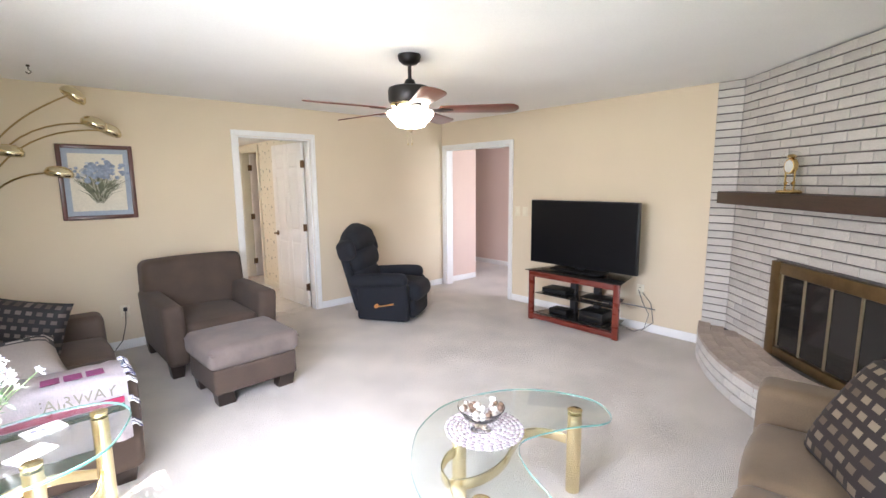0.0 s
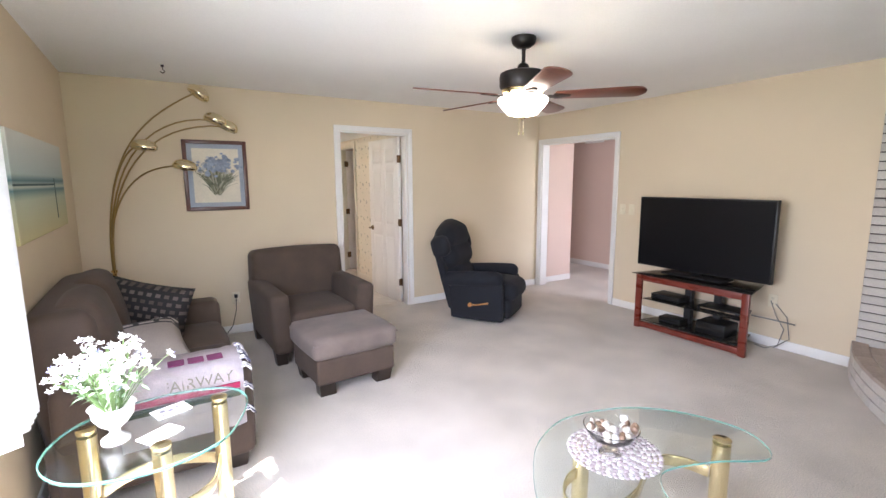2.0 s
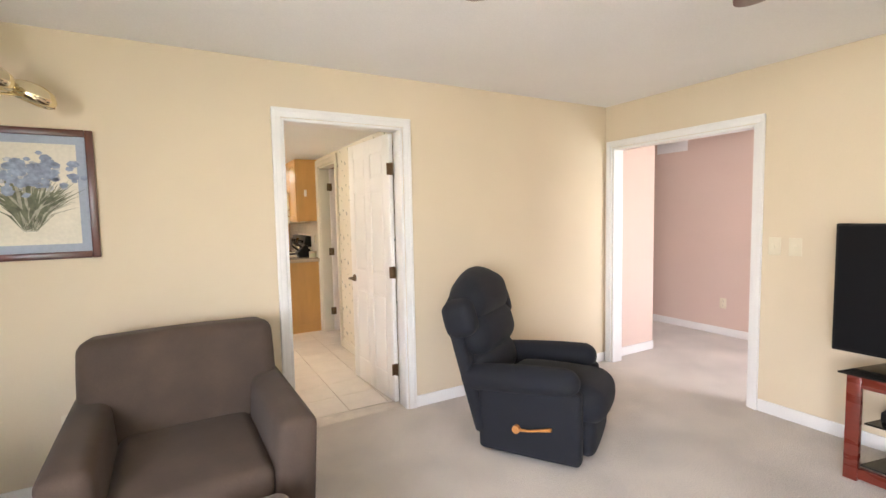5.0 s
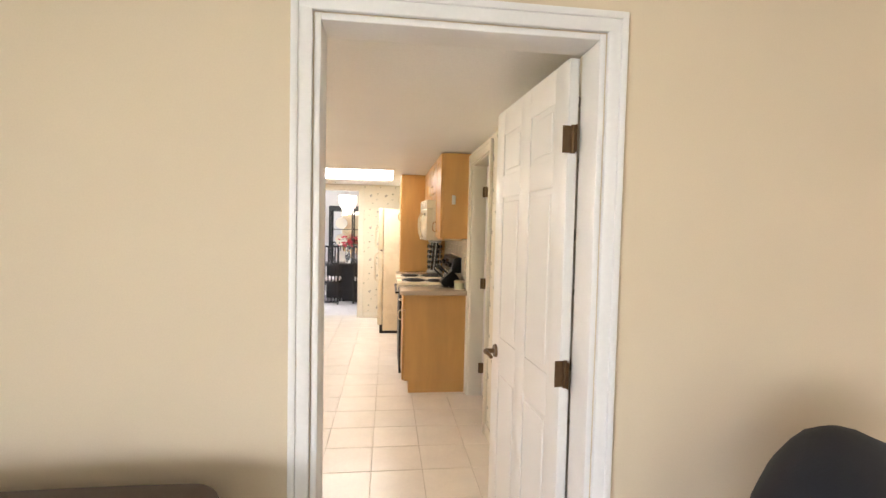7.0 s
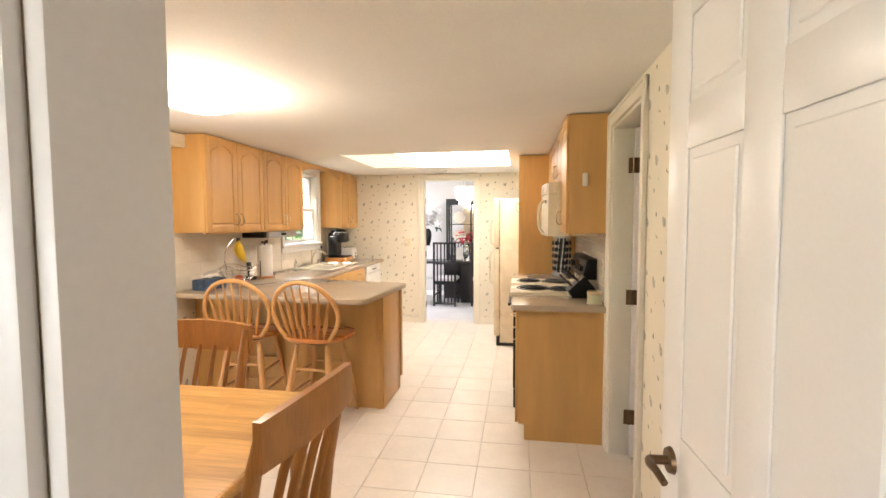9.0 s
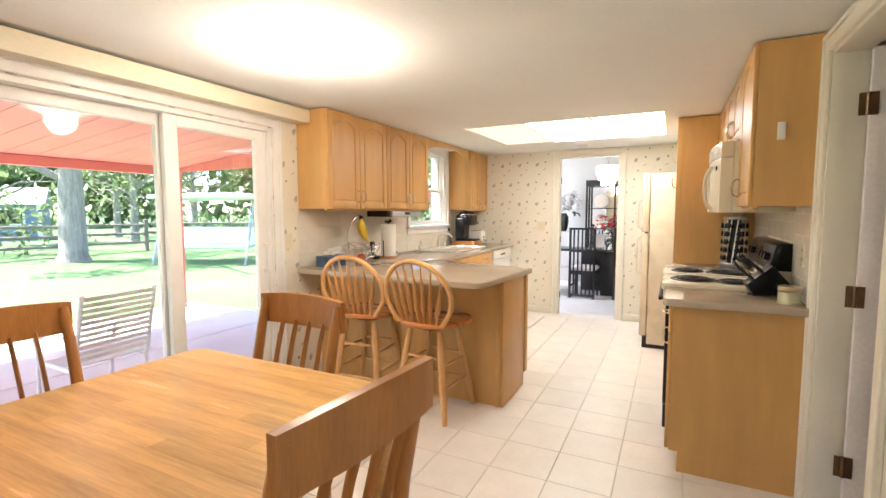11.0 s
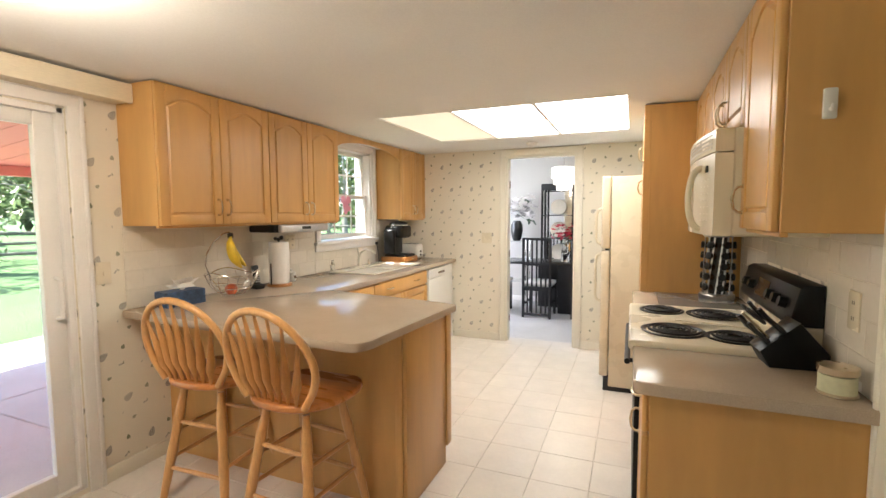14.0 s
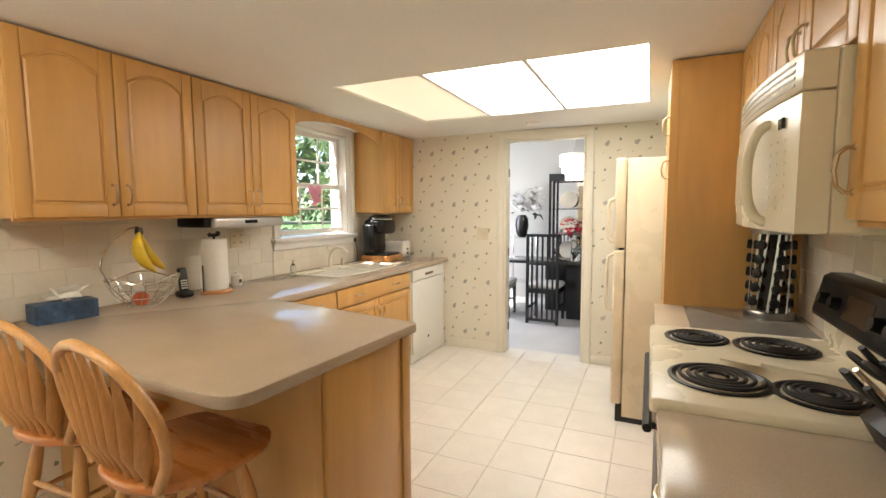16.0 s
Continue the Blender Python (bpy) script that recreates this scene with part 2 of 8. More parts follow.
def thing(name, label, category, m=None, group="", kind=""):
    root = new(name)
    root.empty_display_size = 0.1
    if m is not None:
        root.matrix_basis = m
    return tagged(root, label, category, group, kind)


def add(bm, tmp, m=None, mi=0):
    """Moves the faces of tmp into bm."""
    if m is not None:
        bmesh.ops.transform(tmp, matrix=m, verts=tmp.verts)
    at = [bm.verts.new(v.co) for v in tmp.verts]
    tmp.verts.index_update()
    for f in tmp.faces:
        try:
            g = bm.faces.new([at[v.index] for v in f.verts])
            g.material_index = mi
        except ValueError:
            pass
    tmp.free()
    return bm


def bx(bm, lo, hi, bevel=0.0, seg=1, m=None, mi=0):
    """A box between two corners, with bevelled edges."""
    t = bmesh.new()
    bmesh.ops.create_cube(t, size=1)
    c = [(a + b) / 2 for a, b in zip(lo, hi)]
    s = [abs(b - a) for a, b in zip(lo, hi)]
    for v in t.verts:
        v.co = Vector((v.co.x * s[0] + c[0], v.co.y * s[1] + c[1], v.co.z * s[2] + c[2]))
    if bevel:
        bmesh.ops.bevel(t, geom=t.edges[:], offset=min(bevel, min(s) * 0.49), segments=seg, affect="EDGES", profile=0.5)
    return add(bm, t, m, mi)


def cy(bm, p0, p1, r0, r1=None, seg=14, m=None, mi=0, cap=True):
    """A round bar from p0 to p1."""
    r1 = r0 if r1 is None else r1
    p0, p1 = Vector(p0), Vector(p1)
    q = (p1 - p0).to_track_quat("Z", "Y").to_matrix()
    t = bmesh.new()
    rings = [[t.verts.new(p + q @ Vector((r * math.cos(2 * math.pi * k / seg), r * math.sin(2 * math.pi * k / seg), 0))) for k in range(seg)]
             for p, r in ((p0, r0), (p1, r1))]
    for k in range(seg):
        t.faces.new((rings[0][k], rings[0][(k + 1) % seg], rings[1][(k + 1) % seg], rings[1][k]))
    if cap:
        t.faces.new(rings[0][::-1])
        t.faces.new(rings[1])
    return add(bm, t, m, mi)


def tube(bm, pts, r, seg=8, m=None, mi=0, flat=1.0):
    """A bent bar along points; r may be one radius or one for each point."""
    pts = [Vector(p) for p in pts]
    rs = [r] * len(pts) if isinstance(r, (int, float)) else list(r)
    t = bmesh.new()
    rings, up = [], Vector((0, 0, 1))
    side = None
    for i, p in enumerate(pts):
        d = (pts[min(i + 1, len(pts) - 1)] - pts[max(i - 1, 0)]).normalized()
        if side is None:
            side = d.cross(up if abs(d.z) < 0.95 else Vector((1, 0, 0))).normalized()
        side = (side - d * side.dot(d)).normalized()
        o = d.cross(side)
        rings.append([t.verts.new(p + (side * math.cos(2 * math.pi * k / seg) + o * flat * math.sin(2 * math.pi * k / seg)) * rs[i]) for k in range(seg)])
    for a, b in zip(rings, rings[1:]):
        for k in range(seg):
            t.faces.new((a[k], a[(k + 1) % seg], b[(k + 1) % seg], b[k]))
    t.faces.new(rings[0][::-1])
    t.faces.new(rings[-1])
    return add(bm, t, m, mi)


def lathe(bm, profile, at=(0, 0, 0), seg=24, m=None, mi=0, sx=1.0, sy=1.0):
    """A turned shape from rows of radius and height."""
    t = bmesh.new()
    rings = []
    for r, z in profile:
        if r < 1e-5:
            rings.append([t.verts.new((at[0], at[1], at[2] + z))])
        else:
            rings.append([t.verts.new((at[0] + sx * r * math.cos(2 * math.pi * k / seg), at[1] + sy * r * math.sin(2 * math.pi * k / seg), at[2] + z)) for k in range(seg)])
    for a, b in zip(rings, rings[1:]):
        for k in range(seg):
            j = (k + 1) % seg
            f = [a[k % len(a)], a[j % len(a)], b[j % len(b)], b[k % len(b)]]
            f = list(dict.fromkeys(f))
            if len(f) > 2:
                t.faces.new(f)
    return add(bm, t, m, mi)


def slab(bm, poly, z0, z1, bevel=0.0, m=None, mi=0, seg=2):
    """A flat outline in x and y, raised from z0 to z1."""
    t = bmesh.new()
    f = t.faces.new([t.verts.new((x, y, z0)) for x, y in poly])
    r = bmesh.ops.extrude_face_region(t, geom=[f])
    for v in r["geom"]:
        if isinstance(v, bmesh.types.BMVert):
            v.co.z = z1
    bmesh.ops.recalc_face_normals(t, faces=t.faces)
    if bevel:
        es = [e for e in t.edges if abs(e.verts[0].co.z - e.verts[1].co.z) < 1e-6]
        bmesh.ops.bevel(t, geom=es, offset=bevel, segments=seg, affect="EDGES", profile=0.5)
    return add(bm, t, m, mi)


def soft(bm, lo, hi, r=0.05, puff=0.0, m=None, mi=0, n=5):
    """A cushion: a rounded box whose faces swell by puff."""
    h = [(b - a) / 2 for a, b in zip(lo, hi)]
    c = Vector([(a + b) / 2 for a, b in zip(lo, hi)])
    r = min(r, min(h) * 0.98)
    ax = []
    for k in h:
        i = k - r
        ax.append([-k, -k + 0.3 * r, -k + 0.7 * r] + [-i + 2 * i * s / n for s in range(n + 1)] + [k - 0.7 * r, k - 0.3 * r, k])
    t = bmesh.new()
    vs = {}

    def vert(i, j, k):
        if (i, j, k) not in vs:
            p = Vector((ax[0][i], ax[1][j], ax[2][k]))
            q = Vector([max(-(h[a] - r), min(h[a] - r, p[a])) for a in range(3)])
            d = p - q
            if d.length > 1e-9:
                p = q + d.normalized() * r
            u = [p[a] / h[a] for a in range(3)]
            g = Vector([puff * u[a] * (1 - u[(a + 1) % 3] ** 2) * (1 - u[(a + 2) % 3] ** 2) for a in range(3)])
            vs[(i, j, k)] = t.verts.new(c + p + g)
        return vs[(i, j, k)]

    N = len(ax[0]) - 1
    for a in range(N):
        for b in range(N):
            for s in (0, N):
                for q in (((a, b, s), (a + 1, b, s), (a + 1, b + 1, s), (a, b + 1, s)),
                          ((a, s, b), (a + 1, s, b), (a + 1, s, b + 1), (a, s, b + 1)),
                          ((s, a, b), (s, a + 1, b), (s, a + 1, b + 1), (s, a, b + 1))):
                    t.faces.new([vert(*w) for w in q])
    bmesh.ops.recalc_face_normals(t, faces=t.faces)
    return add(bm, t, m, mi)


def wall(name, axis, at, thick, span, z0, z1, holes, front, back, edge=None):
    """A wall across the axis ('x' or 'y') from at to at + thick, over a span, with openings (a, b, bottom, top)."""
    us = sorted({span[0], span[1], *(h[0] for h in holes), *(h[1] for h in holes)})
    zs = sorted({z0, z1, *(h[2] for h in holes), *(h[3] for h in holes)})
    us = [u for u in us if span[0] <= u <= span[1]]
    zs = [z for z in zs if z0 <= z <= z1]
    solid = {}
    for i in range(len(us) - 1):
        for k in range(len(zs) - 1):
            u, z = (us[i] + us[i + 1]) / 2, (zs[k] + zs[k + 1]) / 2
            solid[i, k] = not any(h[0] < u < h[1] and h[2] < z < h[3] for h in holes)
    bm = bmesh.new()
    vs = {}

    def v(i, k, s):
        if (i, k, s) not in vs:
            d = at + (thick if s else 0)
            vs[i, k, s] = bm.verts.new((d, us[i], zs[k]) if axis == "x" else (us[i], d, zs[k]))
        return vs[i, k, s]

    for (i, k), on in solid.items():
        if not on:
            continue
        for s in (0, 1):
            f = bm.faces.new((v(i, k, s), v(i + 1, k, s), v(i + 1, k + 1, s), v(i, k + 1, s)))
            f.material_index = s
        for di, dk, a, b in ((-1, 0, (i, k), (i, k + 1)), (1, 0, (i + 1, k), (i + 1, k + 1)), (0, -1, (i, k), (i + 1, k)), (0, 1, (i, k + 1), (i + 1, k + 1))):
            if not solid.get((i + di, k + dk), False):
                f = bm.faces.new((v(*a, 0), v(*b, 0), v(*b, 1), v(*a, 1)))
                f.material_index = 2
    ob = finish(name, bm, [front, back, edge or front], smooth=0)
    return tagged(ob, category="wall", kind="structure")


def casing(name, axis, at, out, a, b, top, mat, w=0.065, d=0.018, jamb=0.115, label="white painted door casing", bottom=None, stop=True):
    """Mitred trim with a moulded face round an opening, and the jamb lining in it. out: the side (+1 or -1) on which the trim stands."""
    root = thing(name, label, "door frame", kind="structure")

    def put(bm, u0, u1, z0, z1, d0, d1, bev=0.006):
        lo, hi = min(at + out * d0, at + out * d1), max(at + out * d0, at + out * d1)
        if axis == "x":
            bx(bm, (lo, u0, z0), (hi, u1, z1), bev, 2)
        else:
            bx(bm, (u0, lo, z0), (u1, hi, z1), bev, 2)

    z0 = 0.0 if bottom is None else bottom
    bm = bmesh.new()
    for u0, u1, k in ((a - w, a - 0.006, 1), (b + 0.006, b + w, -1)):
        put(bm, u0, u1, z0, top + w, 0, d)
        o = (u0, u0 + 0.02) if k > 0 else (u1 - 0.02, u1)
        put(bm, o[0], o[1], z0, top + w, d - 0.004, d + 0.007, 0.004)
    put(bm, a - w, b + w, top + 0.006, top + w, 0, d + 0.001)
    put(bm, a - w, b + w, top + w - 0.02, top + w + 0.001, d - 0.004, d + 0.0075, 0.004)
    if bottom is not None:
        put(bm, a - w - 0.02, b + w + 0.02, bottom - 0.03, bottom, 0, d + 0.03)
        put(bm, a - w, b + w, bottom - 0.09, bottom - 0.03, 0, d)
    finish("trim", bm, mat, root)
    if jamb:
        bm = bmesh.new()
        put(bm, a - 0.004, a + 0.014, z0, top + 0.004, -jamb - 0.004, 0.004, 0.002)
        put(bm, b - 0.014, b + 0.004, z0, top + 0.004, -jamb - 0.004, 0.004, 0.002)
        put(bm, a + 0.014, b - 0.014, top - 0.014, top + 0.004, -jamb - 0.004, 0.004, 0.002)
        finish("jamb", bm, mat, root)
    return root


def plain(name, lo, hi, mat, label, category, bevel=0.0, seg=1, kind="", smooth=35):
    bm = bmesh.new()
    bx(bm, lo, hi, bevel, seg)
    return tagged(finish(name, bm, mat, smooth=smooth), label, category, kind=kind)

# ---- the shell of the house ----
LX0, LX1, LY0 = -2.27, 2.91, -6.1          # living room
CZ, KZ, DZ = 2.37, 2.13, 2.40               # ceilings: living, kitchen, dining
KX0, KX1, KY0, KY1 = -2.25, 0.945, 0.115, 6.16
DY0, DY1 = 6.26, 8.62

plain("floor", (LX0 - 0.1, LY0 - 0.1, -0.12), (LX1 + 0.1, 0.06, 0.0), CARPET, "pale beige cut pile carpet", "carpet", kind="structure", smooth=0)
plain("hall_floor", (LX1 + 0.1, -3.1, -0.12), (5.9, 2.2, 0.0), CARPET, "pale beige hall carpet", "carpet", kind="structure", smooth=0)
plain("kitchen_floor", (KX0 - 0.1, 0.06, -0.12), (2.1, DY0 - 0.05, -0.004), GROUT, "grey beige grout bed under cream tiles", "floor", kind="structure", smooth=0)
plain("dining_floor", (-2.6, DY0 - 0.05, -0.12), (2.1, DY1 + 0.1, 0.0), GREYCARPET, "pale grey dining room carpet", "carpet", kind="structure", smooth=0)
plain("ceiling", (LX0 - 0.1, LY0 - 0.1, CZ), (5.9, 0.0, CZ + 0.1), CEIL, "flat white living room ceiling", "ceiling", kind="structure", smooth=0)
plain("hall_ceiling", (LX1 + 0.1, 0.0, CZ), (5.9, 2.2, CZ + 0.1), CEIL, "flat white hall ceiling", "ceiling", kind="structure", smooth=0)
plain("dining_ceiling", (-2.6, DY0 - 0.1, DZ), (2.1, DY1 + 0.1, DZ + 0.1), CEIL, "flat white dining room ceiling", "ceiling", kind="structure", smooth=0)

# kitchen ceiling with the recess of the light box
PX0, PX1, PY0, PY1 = -1.44, 0.29, 4.19, 5.43
bm = bmesh.new()
for lo, hi in (((KX0 - 0.1, KY0 - 0.03), (2.1, PY0)), ((KX0 - 0.1, PY1), (2.1, DY0 - 0.1)), ((KX0 - 0.1, PY0), (PX0, PY1)), ((PX1, PY0), (2.1, PY1))):
    bx(bm, (*lo, KZ), (*hi, KZ + 0.1))
bx(bm, (PX0 - 0.05, PY0 - 0.05, KZ + 0.16), (PX1 + 0.05, PY1 + 0.05, KZ + 0.2))
for lo, hi in (((PX0 - 0.05, PY0 - 0.05), (PX0, PY1 + 0.05)), ((PX1, PY0 - 0.05), (PX1 + 0.05, PY1 + 0.05)), ((PX0, PY0 - 0.05), (PX1, PY0)), ((PX0, PY1), (PX1, PY1 + 0.05))):
    bx(bm, (*lo, KZ + 0.1), (*hi, KZ + 0.16))
tagged(finish("kitchen_ceiling", bm, CEIL, smooth=0), "low flat white kitchen ceiling", "ceiling", kind="structure")

KD = (0.022, 0.833, 0.0, 2.028)     # kitchen doorway
HD = (-1.285, -0.085, 0.0, 1.99)    # hall opening
DD = (-0.965, -0.232, 0.0, 2.045)   # dining doorway
PD = (1.955, 2.64, 0.0, 2.02)       # closet door in the kitchen's side wall
SL = (0.74, 2.60, 0.03, 1.955)      # sliding door
KW = (4.56, 5.42, 1.19, 2.06)       # kitchen window
LW = (-4.65, -2.85, 0.72, 2.02)     # living room window
wall("wall_north", "y", 0.0, KY0 - 0.03, (LX0, LX1), 0, CZ, [KD], PAINT, PAPER_Y, TRIM)
wall("wall_west", "x", LX0, -0.15, (LY0, KY0), -0.12, CZ, [LW], PAINT, OUTER, TRIM)
wall("wall_east", "x", LX1, 0.1, (LY0, 0.115), 0, CZ, [HD], PAINT, PINK, TRIM)
# the south opening is unseen, added to let light in
wall("wall_south", "y", LY0, -0.12, (LX0 - 0.15, LX1), -0.12, CZ, [(-2.1, -0.3, 0.03, 2.03)], PAINT, OUTER, TRIM)
wall("kitchen_wall_west", "x", KX0, -0.17, (KY0, DY0), -0.12, KZ + 0.3, [SL, KW], PAPER_X, OUTER, TRIM)
wall("kitchen_wall_east", "x", KX1, 0.1, (KY0, KY1), 0, KZ, [PD], PAPER_X, PINK, TRIM)
wall("kitchen_wall_north", "y", KY1, 0.1, (KX0, 2.1), 0, DZ, [DD], PAPER_Y, GREYP, CREAMTRIM)
wall("dining_wall_west", "x", -2.5, -0.15, (DY0, DY1), -0.12, DZ, [(6.75, 8.05, 0.75, 2.05)], GREYP, OUTER, TRIM)
wall("dining_wall_north", "y", DY1, 0.1, (-2.6, 2.1), 0, DZ, [], GREYP, OUTER)
wall("dining_wall_east", "x", 2.0, 0.1, (DY0, DY1), 0, DZ, [], GREYP, OUTER)
# closet behind the side wall
wall("closet_wall_east", "x", 1.95, 0.08, (1.5, 3.0), 0, KZ, [], PINK, OUTER)
wall("closet_wall_south", "y", 1.5, -0.08, (KX1 + 0.1, 2.03), 0, KZ, [], PINK, OUTER)
wall("closet_wall_north", "y", 3.0, 0.08, (KX1 + 0.1, 2.03), 0, KZ, [], PINK, OUTER)
# hall
wall("hall_wall_north", "y", 0.0, 0.115, (LX1 + 0.1, 3.62), 0, CZ, [], PINK, PINK)
wall("hall_wall_inner", "x", 3.50, 0.12, (0.115, 2.1), 0, CZ, [], PINK, PINK)
wall("hall_wall_east", "x", 4.72, 0.1, (-3.0, 2.1), 0, CZ, [], PINK, OUTER)
wall("hall_wall_end", "y", 2.1, 0.1, (3.50, 4.82), 0, CZ, [], PINK, OUTER)
# unseen window opening, added where the hall's extra light comes in
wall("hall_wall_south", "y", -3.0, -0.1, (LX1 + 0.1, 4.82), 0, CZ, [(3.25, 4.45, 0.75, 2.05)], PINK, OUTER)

casing("door_casing", "y", 0.0, -1, KD[0], KD[1], KD[3], TRIM, w=0.062)
wall("wall_north_kitchen_side", "y", KY0 - 0.03, 0.03, (LX0, KX1), 0, KZ, [KD], PAPER_Y, PAPER_Y, TRIM)
casing("kitchen_side_casing", "y", KY0, 1, KD[0], KD[1], KD[3], CREAMTRIM, w=0.06, jamb=0)
casing("hall_casing", "x", LX1, -1, HD[0], HD[1], HD[3], TRIM, w=0.06)
casing("hall_side_casing", "x", LX1 + 0.1, 1, HD[0], HD[1], HD[3], TRIM, w=0.06, jamb=0)
casing("dining_casing", "y", KY1, -1, DD[0], DD[1], DD[3], CREAMTRIM, w=0.075, label="cream painted door casing")
casing("closet_casing", "x", KX1, -1, PD[0], PD[1], PD[3], CREAMTRIM, w=0.08, label="cream painted closet door casing")


def skirting(name, axis, at, out, spans, mat, h=0.085, d=0.014):
    """Baseboards along a wall, with an eased top edge."""
    bm = bmesh.new()
    for a, b in spans:
        lo, hi = min(at, at + out * d), max(at, at + out * d)
        if axis == "x":
            bx(bm, (lo, a, 0), (hi, b, h), 0.005, 2)
        else:
            bx(bm, (a, lo, 0), (b, hi, h), 0.005, 2)
    return tagged(finish(name, bm, mat), "painted wooden baseboard along the wall", "baseboard", kind="structure")


skirting("baseboard", "y", 0.0, -1, [(LX0, KD[0] - 0.062), (KD[1] + 0.062, LX1)], TRIM)
skirting("baseboard", "x", LX1, -1, [(-3.62, HD[0] - 0.06)], TRIM)
skirting("baseboard", "x", LX0, 1, [(LY0, -0.014)], TRIM)
skirting("baseboard", "x", 4.72, -1, [(-3.0, 2.1)], TRIM)
skirting("baseboard", "y", 0.0, -1, [(LX1 + 0.1, 3.62)], TRIM)
skirting("baseboard", "x", KX0, 1, [(SL[1] + 0.075, 3.07)], CREAMTRIM)
skirting("baseboard", "y", KY1, -1, [(-1.58, DD[0] - 0.075), (DD[1] + 0.075, KX1)], CREAMTRIM)
skirting("baseboard", "x", KX1, -1, [(KY0 + 0.02, PD[0] - 0.08)], CREAMTRIM)
skirting("baseboard", "y", DY1, -1, [(-2.5, 2.0)], TRIM)

# ground outside: one sheet, with the concrete patio on it
GRASS = surf("mown_lawn", (0.09, 0.165, 0.05), 0.9, var=0.30, vscale=0.5, grain=30, gvar=0.3, bump=1.0, bdist=0.03)
CONC = surf("pale_concrete_slab", (0.60, 0.58, 0.55), 0.85, var=0.10, vscale=1.5, grain=90, gvar=0.08, bump=0.3)
plain("ground", (-400, -400, -0.5), (300, 400, -0.22), GRASS, "sunlit mown lawn", "lawn", kind="structure", smooth=0)
bm = bmesh.new()
for i in range(2):
    for j in range(3):
        bx(bm, (-6.7 + i * 2.14, -0.6 + j * 1.86, -0.22), (-4.575 + i * 2.14, 1.25 + j * 1.86, -0.12), 0.008, 1)
tagged(finish("pavement", bm, CONC), "pale concrete patio slabs with joints", "patio", kind="structure")

# ---- kitchen ----
ALMOND = surf("almond_enamel", (0.72, 0.64, 0.48), 0.28, var=0.02, vscale=3, grain=60, gvar=0.01, bump=0.02)
WHITEAPP = surf("white_enamel", (0.78, 0.76, 0.71), 0.3, var=0.02, vscale=3, grain=60, gvar=0.01, bump=0.02)
BLACKP = surf("black_gloss_plastic", (0.009, 0.009, 0.009), 0.38, var=0.1, vscale=4, grain=80, gvar=0.05, bump=0.02, spec=0.3)
BLACKM = surf("black_matt_iron", (0.015, 0.014, 0.014), 0.55, var=0.15, vscale=6, grain=80, gvar=0.1, bump=0.1)
CHROME = surf("polished_chrome", (0.75, 0.75, 0.74), 0.12, metal=1.0, var=0.02, gvar=0.01, bump=0.0)
NICKEL = surf("brushed_nickel", (0.68, 0.58, 0.42), 0.28, metal=1.0, var=0.03, gvar=0.02, bump=0.02)
BRASS = surf("polished_brass", (0.80, 0.58, 0.25), 0.16, metal=1.0, var=0.04, gvar=0.02, bump=0.0)
BRONZE = surf("aged_bronze", (0.16, 0.10, 0.055), 0.38, metal=0.9, var=0.15, vscale=20, gvar=0.05, bump=0.05)
DARKGLASS = surf("dark_smoked_glass", (0.02, 0.018, 0.016), 0.08, var=0.05, gvar=0.0, bump=0.0)
DOORPAINT = surf("white_door_paint", (0.79, 0.765, 0.72), 0.33, var=0.025, vscale=3, grain=120, gvar=0.012, bump=0.04)


def to_plane(axis, at, out):
    """Local x along the wall, local y up, local z out of it."""
    if axis == "x":
        return Matrix(((0, 0, out, at), (1, 0, 0, 0), (0, 1, 0, 0), (0, 0, 0, 1)))
    return Matrix(((1, 0, 0, 0), (0, 0, out, at), (0, 1, 0, 0), (0, 0, 0, 1)))


def arch_top(a, b, z, rise, n=12):
    """Points of a cathedral arch from b back to a, with short shoulders."""
    s = (b - a) * 0.04
    pts = [(b, z)]
    for i in range(n + 1):
        k = i / n
        pts.append((b - s - (b - a - 2 * s) * k, z + rise * math.sin(math.pi * k) ** 0.9))
    pts.append((a, z))
    return pts


